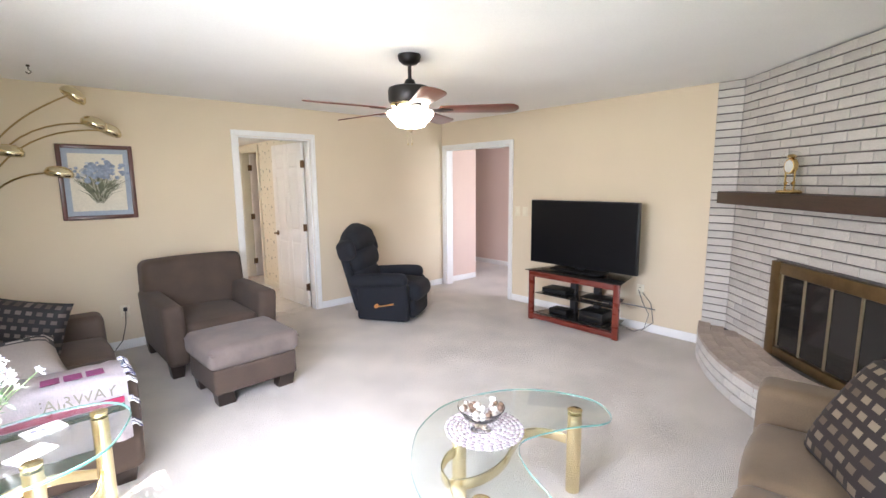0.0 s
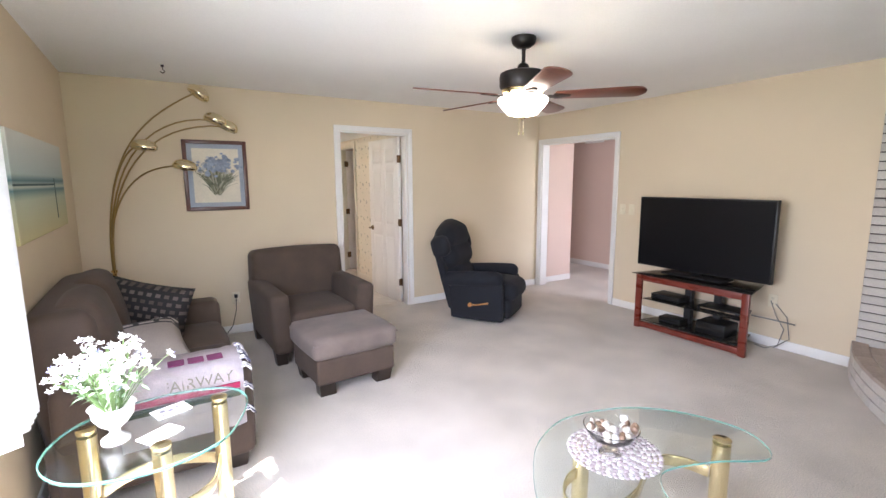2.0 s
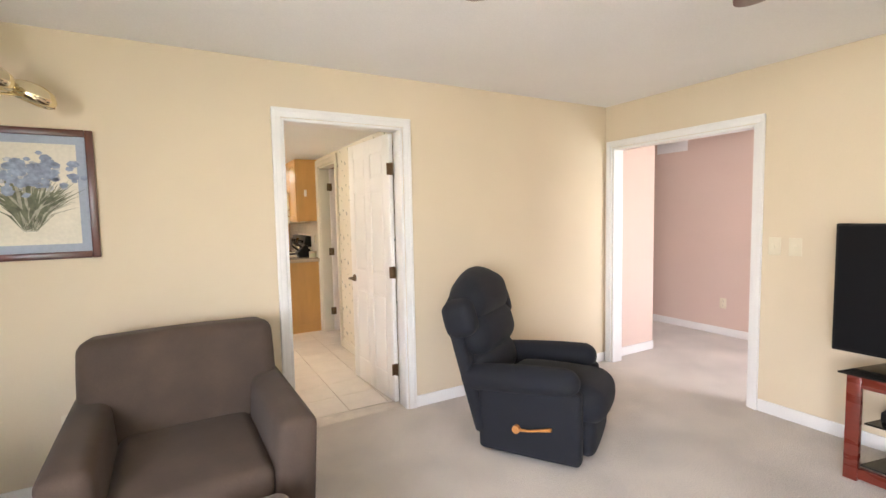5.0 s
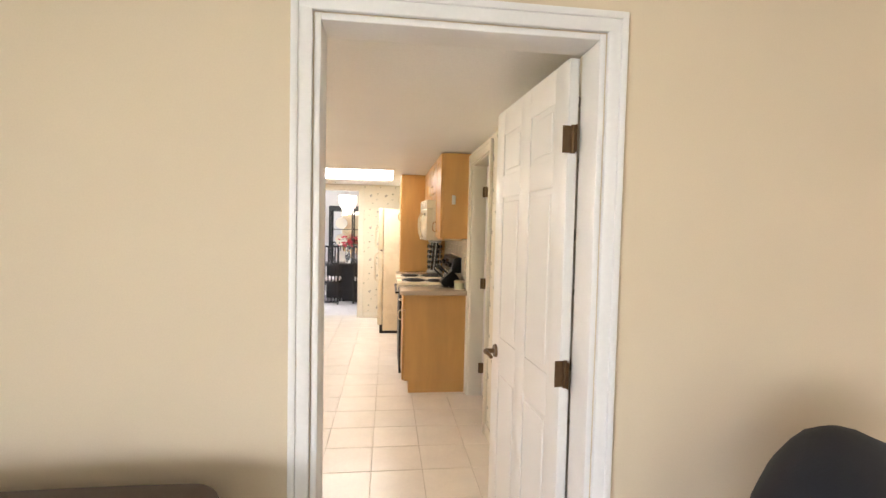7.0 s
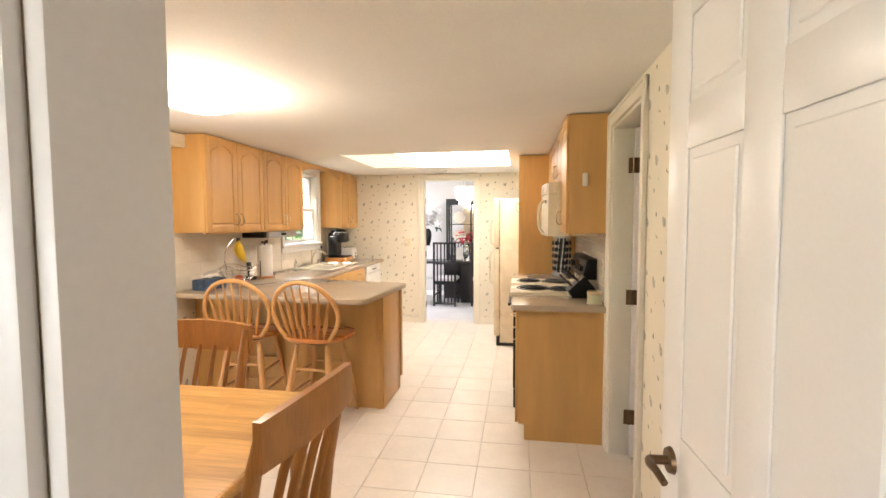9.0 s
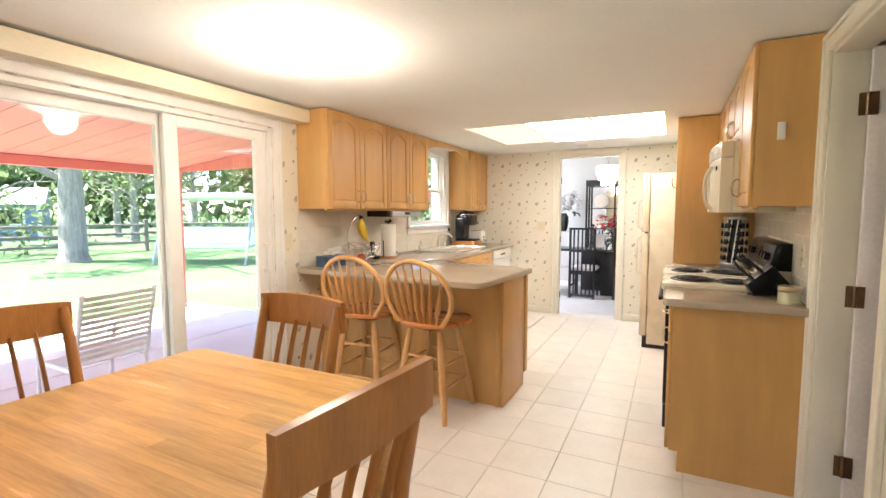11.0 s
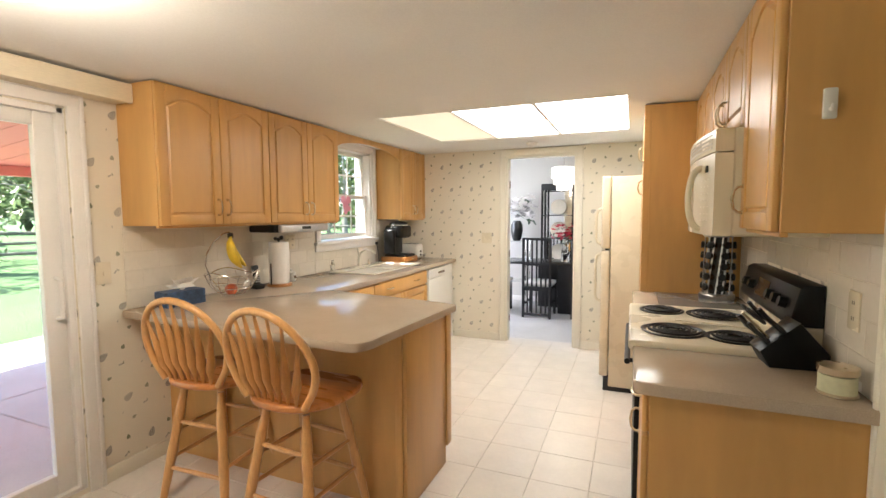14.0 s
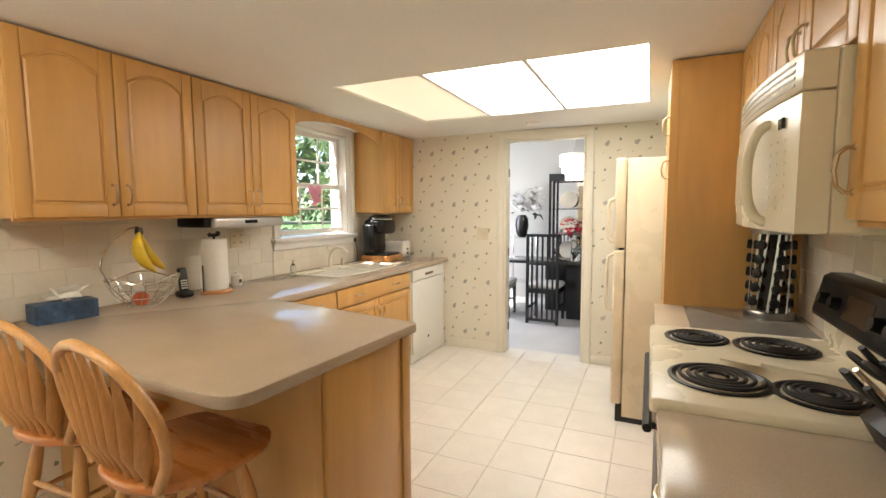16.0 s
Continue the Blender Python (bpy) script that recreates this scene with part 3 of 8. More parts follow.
def cabinet_door(root, axis, at, out, u0, u1, z0, z1, arch=True, knob=None, drawer=False, mat=None):
    """A raised-panel door on the face plane, with its pull. knob: the side ('a' or 'b') on which the pull stands, or 'm'."""
    mat = mat or MAPLE
    M = to_plane(axis, at, out)
    g, w = 0.0025, 0.055 if not drawer else 0.034
    a, b, c, d = u0 + g, u1 - g, z0 + g, z1 - g
    rise = 0.05 if arch else 0.0
    bm = bmesh.new()
    bx(bm, (a + 0.004, c + 0.004, 0), (b - 0.004, d - 0.004, 0.0125), m=M)
    if drawer:
        bx(bm, (a, c, 0.004), (b, d, 0.021), 0.006, 3, m=M)
    else:
        bx(bm, (a, c, 0.002), (a + w, d, 0.021), 0.004, 2, m=M)
        bx(bm, (b - w, c, 0.002), (b, d, 0.021), 0.004, 2, m=M)
        bx(bm, (a + w, c, 0.002), (b - w, c + w, 0.0208), 0.004, 2, m=M)
        if arch:
            top = arch_top(a + w, b - w, d - w - rise, rise)
            slab(bm, [(a + w, d), (b - w, d)] + top, 0.002, 0.0207, 0.003, m=M)
        else:
            bx(bm, (a + w, d - w, 0.002), (b - w, d, 0.0207), 0.004, 2, m=M)
        i = w + 0.007
        if arch:
            pts = [(a + i, c + i), (b - i, c + i)] + arch_top(a + i, b - i, d - i - rise, rise)
        else:
            pts = [(a + i, c + i), (b - i, c + i), (b - i, d - i), (a + i, d - i)]
        slab(bm, pts, 0.004, 0.0195, 0.010, m=M, seg=1)
    door = finish("door" if not drawer else "drawer_front", bm, mat, root, smooth=30)
    if knob:
        bm = bmesh.new()
        if knob == "m":
            p = [((a + b) / 2 + k, (c + d) / 2, h) for k, h in ((-0.042, 0.02), (-0.042, 0.035), (-0.03, 0.047), (0, 0.052), (0.03, 0.047), (0.042, 0.035), (0.042, 0.02))]
        else:
            u = a + 0.03 if knob == "a" else b - 0.03
            z = c + 0.10 if z0 > 1.0 else d - 0.10
            p = [(u, z + k, h) for k, h in ((-0.045, 0.02), (-0.045, 0.035), (-0.032, 0.048), (0, 0.053), (0.032, 0.048), (0.045, 0.035), (0.045, 0.02))]
        tube(bm, p, 0.0048, 8, m=M)
        for q in (p[0], p[-1]):
            cy(bm, (q[0], q[1], 0.019), (q[0], q[1], 0.024), 0.009, 0.007, 10, m=M)
        finish("handle", bm, NICKEL, door)
    return door


def upper_unit(label, axis, back, face, out, u0, u1, z0, z1, doors, group="wall cabinets"):
    root = thing("wall_cabinet", label, "cabinet", group=group)
    bm = bmesh.new()
    lo, hi = sorted((back, face))
    bx(bm, (lo, u0, z0), (hi, u1, z1), 0.002, 1)
    # light rail under the front and a thin dark crown line
    f0, f1 = sorted((face, face - out * 0.02))
    bx(bm, (f0, u0, z0 - 0.012), (f1, u1, z0), 0.002, 1)
    finish("body", bm, MAPLE, root)
    n = len(doors)
    for i, k in enumerate(doors):
        a = u0 + (u1 - u0) * i / n
        b = u0 + (u1 - u0) * (i + 1) / n
        cabinet_door(root, axis, face, out, a, b, z0, z1, arch=True, knob=k)
    return root


WZ0, WZ1 = 1.375, 2.122
upper_unit("honey maple wall cabinet with two arched doors", "x", KX0 + 0.002, -1.966, 1, 2.85, 3.643, WZ0, WZ1, ["b", "a"])
upper_unit("honey maple wall cabinet with two arched doors", "x", KX0 + 0.002, -1.966, 1, 3.645, 4.432, WZ0, WZ1, ["b", "a"])
upper_unit("honey maple wall cabinet beside the window", "x", KX0 + 0.002, -1.966, 1, 5.55, KY1 - 0.004, WZ0, WZ1, ["b", "a"])
upper_unit("narrow honey maple wall cabinet by the closet", "x", KX1 - 0.002, 0.697, -1, 2.716, 3.121, WZ0, WZ1, ["b"])
upper_unit("short honey maple cabinet over the microwave", "x", KX1 - 0.002, 0.697, -1, 3.123, 3.881, 1.745, WZ1, ["b", "a"])
upper_unit("honey maple wall cabinet beside the pantry", "x", KX1 - 0.002, 0.697, -1, 3.883, 4.476, WZ0, WZ1, ["b", "a"])

# arched valance board over the window
bm = bmesh.new()
M = to_plane("x", -1.985, 1)
pts = [(4.434, 2.122), (4.434, 2.0)] + [(4.434 + 0.02 + 1.075 * k / 24, 2.0 + 0.075 * math.sin(math.pi * k / 24) ** 0.6) for k in range(25)] + [(5.548, 2.0), (5.548, 2.122)]
slab(bm, pts, 0.0, 0.019, 0.002, m=M)
tagged(finish("window_valance", bm, MAPLE), "arched maple valance board between wall cabinets", "valance")

# left base run
CT = 0.915
root = thing("base_cabinet", "maple base cabinets with drawers under the sink", "cabinet")
bm = bmesh.new()
bx(bm, (KX0 + 0.002, 3.64, 0.10), (-1.606, 5.41, 0.874), 0.002)
bx(bm, (KX0 + 0.002, 3.64, 0.0), (-1.67, 5.41, 0.10))
finish("body", bm, MAPLE, root)
cabinet_door(root, "x", -1.606, 1, 3.97, 4.37, 0.735, 0.865, drawer=True, knob="m")
cabinet_door(root, "x", -1.606, 1, 4.375, 5.40, 0.735, 0.865, drawer=True)
for u in (4.62, 5.14):
    bm = bmesh.new()
    tube(bm, [(-1.585 + h, u + k, 0.80) for k, h in ((-0.042, 0.0), (-0.042, 0.015), (-0.03, 0.027), (0, 0.032), (0.03, 0.027), (0.042, 0.015), (0.042, 0.0))], 0.0048, 8)
    finish("handle", bm, NICKEL, root)
cabinet_door(root, "x", -1.606, 1, 3.97, 4.37, 0.11, 0.725, arch=False, knob="b")
cabinet_door(root, "x", -1.606, 1, 4.375, 4.886, 0.11, 0.725, arch=False, knob="b")
cabinet_door(root, "x", -1.606, 1, 4.888, 5.40, 0.11, 0.725, arch=False, knob="a")

# dishwasher
root = thing("dishwasher", "white enamel dishwasher under the counter", "dishwasher")
bm = bmesh.new()
bx(bm, (KX0 + 0.05, 5.425, 0.02), (-1.60, 6.06, 0.872), 0.004, 1)
bx(bm, (-1.62, 6.062, 0.0), (-1.60, KY1 - 0.016, 0.872), 0.002)
finish("body", bm, WHITEAPP, root)
bm = bmesh.new()
bx(bm, (-1.60, 5.43, 0.11), (-1.578, 6.055, 0.76), 0.006, 2)
finish("door", bm, WHITEAPP, root)
bm = bmesh.new()
bx(bm, (-1.60, 5.43, 0.765), (-1.572, 6.055, 0.868), 0.008, 2)
finish("control_panel", bm, WHITEAPP, root)
bm = bmesh.new()
bx(bm, (-1.573, 5.66, 0.80), (-1.568, 5.83, 0.822), 0.002, 1)
finish("latch", bm, BRONZE, root)
bm = bmesh.new()
bx(bm, (-1.579, 5.72, 0.20), (-1.5765, 5.75, 0.225), 0.001)
finish("badge", bm, BRONZE, root)
bm = bmesh.new()
bx(bm, (-1.66, 5.43, 0.0), (-1.64, 6.055, 0.10))
finish("toe_plate", bm, BLACKM, root)

# peninsula
root = thing("peninsula_cabinet", "honey maple peninsula cabinet with flat end panels", "cabinet")
bm = bmesh.new()
bx(bm, (KX0 + 0.002, 3.075, 0.0), (-0.662, 3.60, 0.874), 0.002)
finish("body", bm, MAPLE, root)
bm = bmesh.new()
bx(bm, (-0.66, 3.07, 0.0), (-0.641, 3.56, 0.874), 0.003, 2)
bx(bm, (-0.70, 3.062, 0.0), (-0.66, 3.075, 0.874), 0.003, 2)
finish("end_panel", bm, MAPLE, root)
bm = bmesh.new()
bx(bm, (-0.66, 3.562, 0.10), (-0.632, 3.625, 0.86), 0.003, 2)
finish("face_frame", bm, MAPLE, root)


def rounded(poly, radii, n=6):
    """A closed outline with rounded corners."""
    out = []
    for i, p in enumerate(poly):
        r = radii[i]
        p = Vector(p)
        if r <= 0:
            out.append((p.x, p.y))
            continue
        a, b = (Vector(poly[i - 1]) - p).normalized(), (Vector(poly[(i + 1) % len(poly)]) - p).normalized()
        s, e = p + a * r, p + b * r
        for k in range(n + 1):
            t = k / n
            q = s * (1 - t) ** 2 + p * 2 * t * (1 - t) + e * t * t
            out.append((q.x, q.y))
    return out


bm = bmesh.new()
poly = rounded([(KX0 + 0.002, 2.82), (-0.665, 2.715), (-0.597, 3.64), (-1.575, 3.80), (-1.562, KY1 - 0.003), (KX0 + 0.002, KY1 - 0.003)], [0, 0.10, 0.03, 0.02, 0, 0])
slab(bm, poly, 0.875, CT, 0.006)
tagged(finish("countertop", bm, LAMINATE, smooth=40), "taupe laminate countertop turning into the peninsula", "countertop")
bm = bmesh.new()
slab(bm, rounded([(0.335, 2.69), (KX1 - 0.003, 2.69), (KX1 - 0.003, 3.11), (0.335, 3.11)], [0.04, 0, 0, 0]), 0.875, CT, 0.006)
tagged(finish("countertop", bm, LAMINATE, smooth=40), "short taupe laminate countertop beside the range", "countertop")
bm = bmesh.new()
slab(bm, [(0.335, 3.929), (KX1 - 0.003, 3.929), (KX1 - 0.003, 4.476), (0.335, 4.476)], 0.875, CT, 0.006)
tagged(finish("countertop", bm, LAMINATE, smooth=40), "taupe laminate countertop between range and pantry", "countertop")

# right base cabinets
for u0, u1, lab in ((2.727, 3.112, "maple base cabinet with a plain end panel"), (3.929, 4.476, "maple base cabinet between range and pantry")):
    root = thing("base_cabinet", lab, "cabinet")
    bm = bmesh.new()
    bx(bm, (0.385, u0, 0.11), (KX1 - 0.002, u1, 0.874), 0.002)
    bx(bm, (0.425, u0 + 0.002, 0.0), (KX1 - 0.002, u1, 0.11))
    finish("body", bm, MAPLE, root)
    cabinet_door(root, "x", 0.385, -1, u0, u1, 0.74, 0.868, drawer=True, knob="m")
    cabinet_door(root, "x", 0.385, -1, u0, u1, 0.115, 0.735, arch=False, knob="b")

# pantry
root = thing("pantry_cabinet", "tall honey maple pantry cabinet to the ceiling", "cabinet")
bm = bmesh.new()
bx(bm, (0.402, 4.478, 0.10), (KX1 - 0.002, 5.01, WZ1), 0.002)
bx(bm, (0.45, 4.48, 0.0), (KX1 - 0.002, 5.008, 0.10))
bx(bm, (0.38, 4.476, 0.10), (0.42, 4.482, WZ1), 0.002)
finish("body", bm, MAPLE, root)
cabinet_door(root, "x", 0.402, -1, 4.48, 5.008, 0.11, 1.70, arch=False, knob="a")
cabinet_door(root, "x", 0.402, -1, 4.48, 5.008, 1.71, WZ1, arch=True, knob="a")

# refrigerator
root = thing("refrigerator", "almond top-freezer refrigerator with rounded doors", "refrigerator")
bm = bmesh.new()
bx(bm, (0.17, 5.03, 0.04), (0.91, 5.79, 1.715), 0.006, 2)
finish("body", bm, ALMOND, root)
for z0, z1, zh in ((0.12, 1.135, (0.72, 1.11)), (1.15, 1.72, (1.18, 1.47))):
    bm = bmesh.new()
    bx(bm, (0.098, 5.03, z0), (0.165, 5.79, z1), 0.014, 3)
    d = finish("door", bm, ALMOND, root)
    bm = bmesh.new()
    tube(bm, [(0.098, 5.075, zh[0]), (0.065, 5.07, zh[0] + 0.02), (0.055, 5.07, zh[0] + 0.06), (0.055, 5.07, zh[1] - 0.06), (0.065, 5.07, zh[1] - 0.02), (0.098, 5.075, zh[1])], 0.011, 8)
    finish("handle", bm, ALMOND, d)
bm = bmesh.new()
bx(bm, (0.13, 5.04, 0.0), (0.90, 5.78, 0.11), 0.003)
for y in (5.09, 5.73):
    cy(bm, (0.125, y, 1.142), (0.155, y, 1.142), 0.012, 0.012, 10)
finish("grille", bm, BLACKM, root)["kind"] = "stuff"

# range
root = thing("electric_range", "almond electric range with four black coil burners", "stove")
RZ = 0.935
bm = bmesh.new()
bx(bm, (0.375, 3.126, 0.05), (KX1 - 0.004, 3.922, 0.90), 0.004, 1)
finish("body", bm, ALMOND, root)
bm = bmesh.new()
bx(bm, (0.318, 3.113, 0.895), (KX1 - 0.004, 3.925, RZ), 0.012, 3)
finish("cooktop", bm, ALMOND, root)
for bxx, byy, br in ((0.470, 3.757, 0.088), (0.700, 3.722, 0.107), (0.490, 3.325, 0.11), (0.708, 3.286, 0.09)):
    bm = bmesh.new()
    lathe(bm, [(br + 0.014, 0.0), (br + 0.016, 0.004), (br + 0.006, 0.006), (br * 0.9, -0.004), (0.02, -0.010), (0.0, -0.010)], (bxx, byy, RZ + 0.001), 28)
    pan = finish("drip_pan", bm, BLACKP, root)
    bm = bmesh.new()
    n = 90
    tube(bm, [(bxx + (0.022 + (br - 0.026) * k / n) * math.cos(k * 2 * math.pi * 4 / n), byy + (0.022 + (br - 0.028) * k / n) * math.sin(k * 2 * math.pi * 4 / n), RZ + 0.010) for k in range(n + 1)], 0.0055, 6)
    finish("coil", bm, BLACKM, pan)
bm = bmesh.new()
bx(bm, (0.345, 3.133, 0.20), (0.374, 3.873, 0.86), 0.006, 2)
door = finish("oven_door", bm, BLACKP, root)
bm = bmesh.new()
cy(bm, (0.315, 3.173, 0.83), (0.315, 3.833, 0.83), 0.012, 0.012, 10)
for y in (3.193, 3.813):
    cy(bm, (0.346, y, 0.83), (0.315, y, 0.83), 0.009, 0.009, 8)
finish("handle", bm, BLACKP, door)
bm = bmesh.new()
bx(bm, (0.348, 3.133, 0.05), (0.374, 3.873, 0.19), 0.005, 2)
finish("drawer", bm, BLACKP, root)
M = Matrix(((1, 0, 0, 0), (0, 0, 1, 3.125), (0, 1, 0, 0), (0, 0, 0, 1)))
bm = bmesh.new()
slab(bm, [(KX1 - 0.006, RZ - 0.01), (0.878, RZ - 0.01), (0.872, RZ + 0.095), (KX1 - 0.006, RZ + 0.095)], 0.0, 0.775, 0.004, m=M)
finish("riser", bm, ALMOND, root)
RANGEBLACK = surf("black_range_enamel", (0.006, 0.006, 0.006), 0.3, var=0.1, vscale=4, grain=80, gvar=0.05, bump=0.02, spec=0.15)
bm = bmesh.new()
slab(bm, [(KX1 - 0.006, RZ + 0.096), (0.842, RZ + 0.096), (0.838, RZ + 0.11), (0.866, RZ + 0.232), (0.885, RZ + 0.244), (KX1 - 0.006, RZ + 0.244)], -0.004, 0.779, 0.006, m=M)
con = finish("control_panel", bm, RANGEBLACK, root)
for y in (3.22, 3.31, 3.40, 3.70, 3.80):
    bm = bmesh.new()
    q0, q1 = Vector((0.853, y, RZ + 0.165)), Vector((0.826, y, RZ + 0.171))
    cy(bm, q0, q1, 0.023, 0.019, 16)
    finish("knob", bm, RANGEBLACK, con)
bm = bmesh.new()
bx(bm, (-0.001, 3.46, -0.038), (0.002, 3.64, 0.038), 0.001, m=Matrix.Translation((0.8505, 0, RZ + 0.17)) @ Matrix.Rotation(radians(12.9), 4, "Y"))
finish("clock_glass", bm, surf("brown_black_clock_face", (0.02, 0.012, 0.008), 0.25, var=0.05, gvar=0.0, bump=0.0, spec=0.2), con)
for m, lab in ((Matrix.Translation((0.67, 3.44, RZ + 0.016)) @ Matrix.Rotation(radians(70), 4, "Z"), "cream plastic spatula resting across the burners"),):
    bm = bmesh.new()
    bx(bm, (-0.012, -0.16, 0), (0.012, 0.06, 0.008), 0.003, 2, m=m)
    bx(bm, (-0.035, 0.06, 0), (0.035, 0.16, 0.005), 0.002, 2, m=m)
    tagged(finish("spatula", bm, ALMOND), lab, "spatula")

bm = bmesh.new()
slab(bm, rounded([(0.47, 3.945), (0.90, 3.945), (0.90, 4.455), (0.47, 4.455)], [0.02] * 4), CT, CT + 0.005, 0.0015)
tagged(finish("cutting_board", bm, surf("grey_glass_board", (0.16, 0.145, 0.125), 0.12, var=0.08, vscale=12, grain=200, gvar=0.1, bump=0.02)), "grey tempered glass cutting board on the counter", "cutting board")

# knife block leaning by the console
KM = pose(0.752, 3.05, CT, 0, 0, 4) @ Matrix.Scale(1.08, 4)
root = thing("knife_block", "black knife block with black knife handles and scissors", "knife block", KM)
bm = bmesh.new()
M = Matrix(((1, 0, 0, 0), (0, 0, 1, -0.055), (0, 1, 0, 0), (0, 0, 0, 1)))
slab(bm, [(0.0, 0.0), (0.155, 0.0), (0.155, 0.05), (0.075, 0.145), (-0.028, 0.05)], 0.0, 0.11, 0.004, m=M)
finish("block", bm, RANGEBLACK, root)
for i in range(2):
    for j in range(3):
        bm = bmesh.new()
        q = Matrix.Translation((0.0, -0.036 + 0.036 * j, 0.076)) @ Matrix.Rotation(radians(-47), 4, "Y") @ Matrix.Translation((0.052 * i, 0, -0.004))
        L = 0.085 + 0.012 * ((i + 2 * j) % 3)
        tube(bm, [(0, 0, 0), (0.001, 0, 0.02), (-0.002, 0, L * 0.6), (0.003, 0, L)], [0.008, 0.009, 0.0105, 0.009], 8, m=q, flat=0.7)
        finish("handle", bm, BLACKM, root)
for side in (-0.03, 0.03):
    bm = bmesh.new()
    q = Matrix.Translation((-0.035, side, 0.155)) @ Matrix.Rotation(radians(-47), 4, "Y")
    tube(bm, [(0.0, 0.024 * math.cos(2 * math.pi * k / 20), 0.03 * math.sin(2 * math.pi * k / 20)) for k in range(21)], 0.0055, 8, m=q)
    finish("scissor_loop", bm, BLACKM, root)
bm = bmesh.new()
tube(bm, [(0.0, -0.036, 0.09), (-0.05, -0.036, 0.14), (-0.075, -0.036, 0.165)], [0.006, 0.007, 0.008], 8, flat=0.6)
finish("honing_steel", bm, NICKEL, root)

# microwave
root = thing("microwave", "almond over-range microwave with a curved handle", "microwave")
bm = bmesh.new()
bx(bm, (0.653, 3.128, 1.345), (KX1 - 0.004, 3.878, 1.735), 0.005, 1)
finish("body", bm, ALMOND, root)
bm = bmesh.new()
pts = [(0.652, 3.128)] + [(0.618 - 0.055 * math.sin(math.pi * (0.12 + 0.76 * k / 12)) ** 0.8, 3.128 + 0.75 * k / 12) for k in range(13)] + [(0.652, 3.878)]
slab(bm, pts, 1.345, 1.6495, 0.005)
front = finish("door", bm, ALMOND, root, smooth=50)
bm = bmesh.new()
slab(bm, pts, 1.6515, 1.735, 0.005)
finish("vent_panel", bm, ALMOND, root, smooth=50)
bm = bmesh.new()
for k in range(4):
    face = [(0.6165 - 0.055 * math.sin(math.pi * (0.12 + 0.76 * t)) ** 0.8, 3.128 + 0.75 * t) for t in [0.05 + 0.9 * q / 14 for q in range(15)]]
    slab(bm, face + [(x + 0.008, y) for x, y in reversed(face)], 1.667 + k * 0.0155, 1.6735 + k * 0.0155)
finish("louvre", bm, surf("grey_vent_shadow", (0.46, 0.41, 0.32), 0.5), root)["kind"] = "stuff"
bm = bmesh.new()
for j in range(6):
    y0 = 3.453 + 0.06 * j
    x = 0.618 - 0.055 * math.sin(math.pi * (0.12 + 0.76 * (y0 + 0.03 - 3.128) / 0.75)) ** 0.8
    bx(bm, (x - 0.0022, y0, 1.41), (x + 0.006, y0 + 0.06, 1.58), 0.0)
finish("window", bm, surf("almond_mesh_window", (0.66, 0.585, 0.45), 0.2), front)
bm = bmesh.new()
hy = 3.305
tube(bm, [(0.588 - 0.058 * math.sin(math.pi * k / 16) ** 0.6, hy + 0.02 * math.sin(math.pi * k / 16), 1.488 - 0.122 * math.cos(math.pi * k / 16)) for k in range(17)], 0.0125, 12)
finish("handle", bm, ALMOND, front)
KEYPRINT = surf("grey_key_print", (0.70, 0.63, 0.50), 0.5)
bm = bmesh.new()
for r in range(7):
    for c in range(3):
        y = 3.203 + c * 0.045
        x = 0.618 - 0.055 * math.sin(math.pi * (0.12 + 0.76 * (y - 3.128) / 0.75)) ** 0.8
        bx(bm, (x - 0.0006, y - 0.009, 1.40 + r * 0.026), (x + 0.004, y + 0.009, 1.4035 + r * 0.026), 0.0003)
finish("keypad", bm, KEYPRINT, root)["kind"] = "stuff"
bm = bmesh.new()
bx(bm, (0.5755, 3.205, 1.585), (0.59, 3.24, 1.61), 0.001)
finish("display", bm, DARKGLASS, root)

# sliding glass door in the west wall
root = thing("patio_door", "white sliding glass patio door with its handle", "sliding door", kind="structure")
bm = bmesh.new()
S0, S1, SB, ST = SL
for u0, u1, z0, z1 in ((S0, S0 + 0.03, SB, ST), (S1 - 0.03, S1, SB, ST), (S0, S1, ST - 0.03, ST), (S0, S1, SB - 0.002, SB + 0.02)):
    bx(bm, (KX0 - 0.13, u0, z0), (KX0 - 0.004, u1, z1), 0.003, 1)
finish("frame", bm, TRIM, root)
for u0, u1, x in ((1.83, S1 - 0.03, KX0 - 0.05), (S0 + 0.03, 1.90, KX0 - 0.10)):
    bm = bmesh.new()
    for a, b, c, d in ((u0, u0 + 0.085, SB + 0.02, ST - 0.03), (u1 - 0.085, u1, SB + 0.02, ST - 0.03), (u0 + 0.085, u1 - 0.085, ST - 0.095, ST - 0.03), (u0 + 0.085, u1 - 0.085, SB + 0.02, SB + 0.12)):
        bx(bm, (x - 0.02, a, c), (x + 0.02, b, d), 0.004, 2)
    s = finish("sash", bm, TRIM, root)
    bm = bmesh.new()
    bx(bm, (x - 0.004, u0 + 0.08, SB + 0.11), (x + 0.004, u1 - 0.08, ST - 0.09))
    g = finish("pane", bm, GLASS, s, smooth=0)
    g.visible_shadow = False
bm = bmesh.new()
tube(bm, [(KX0 - 0.03, 2.535, 0.93), (KX0 + 0.012, 2.535, 0.94), (KX0 + 0.015, 2.535, 1.03), (KX0 + 0.012, 2.535, 1.12), (KX0 - 0.03, 2.535, 1.13)], 0.011, 8)
finish("handle", bm, TRIM, root)
bm = bmesh.new()
bx(bm, (KX0 - 0.082, 1.905, 1.0), (KX0 - 0.05, 1.93, 1.10), 0.004, 2)
finish("latch", bm, BLACKM, root)
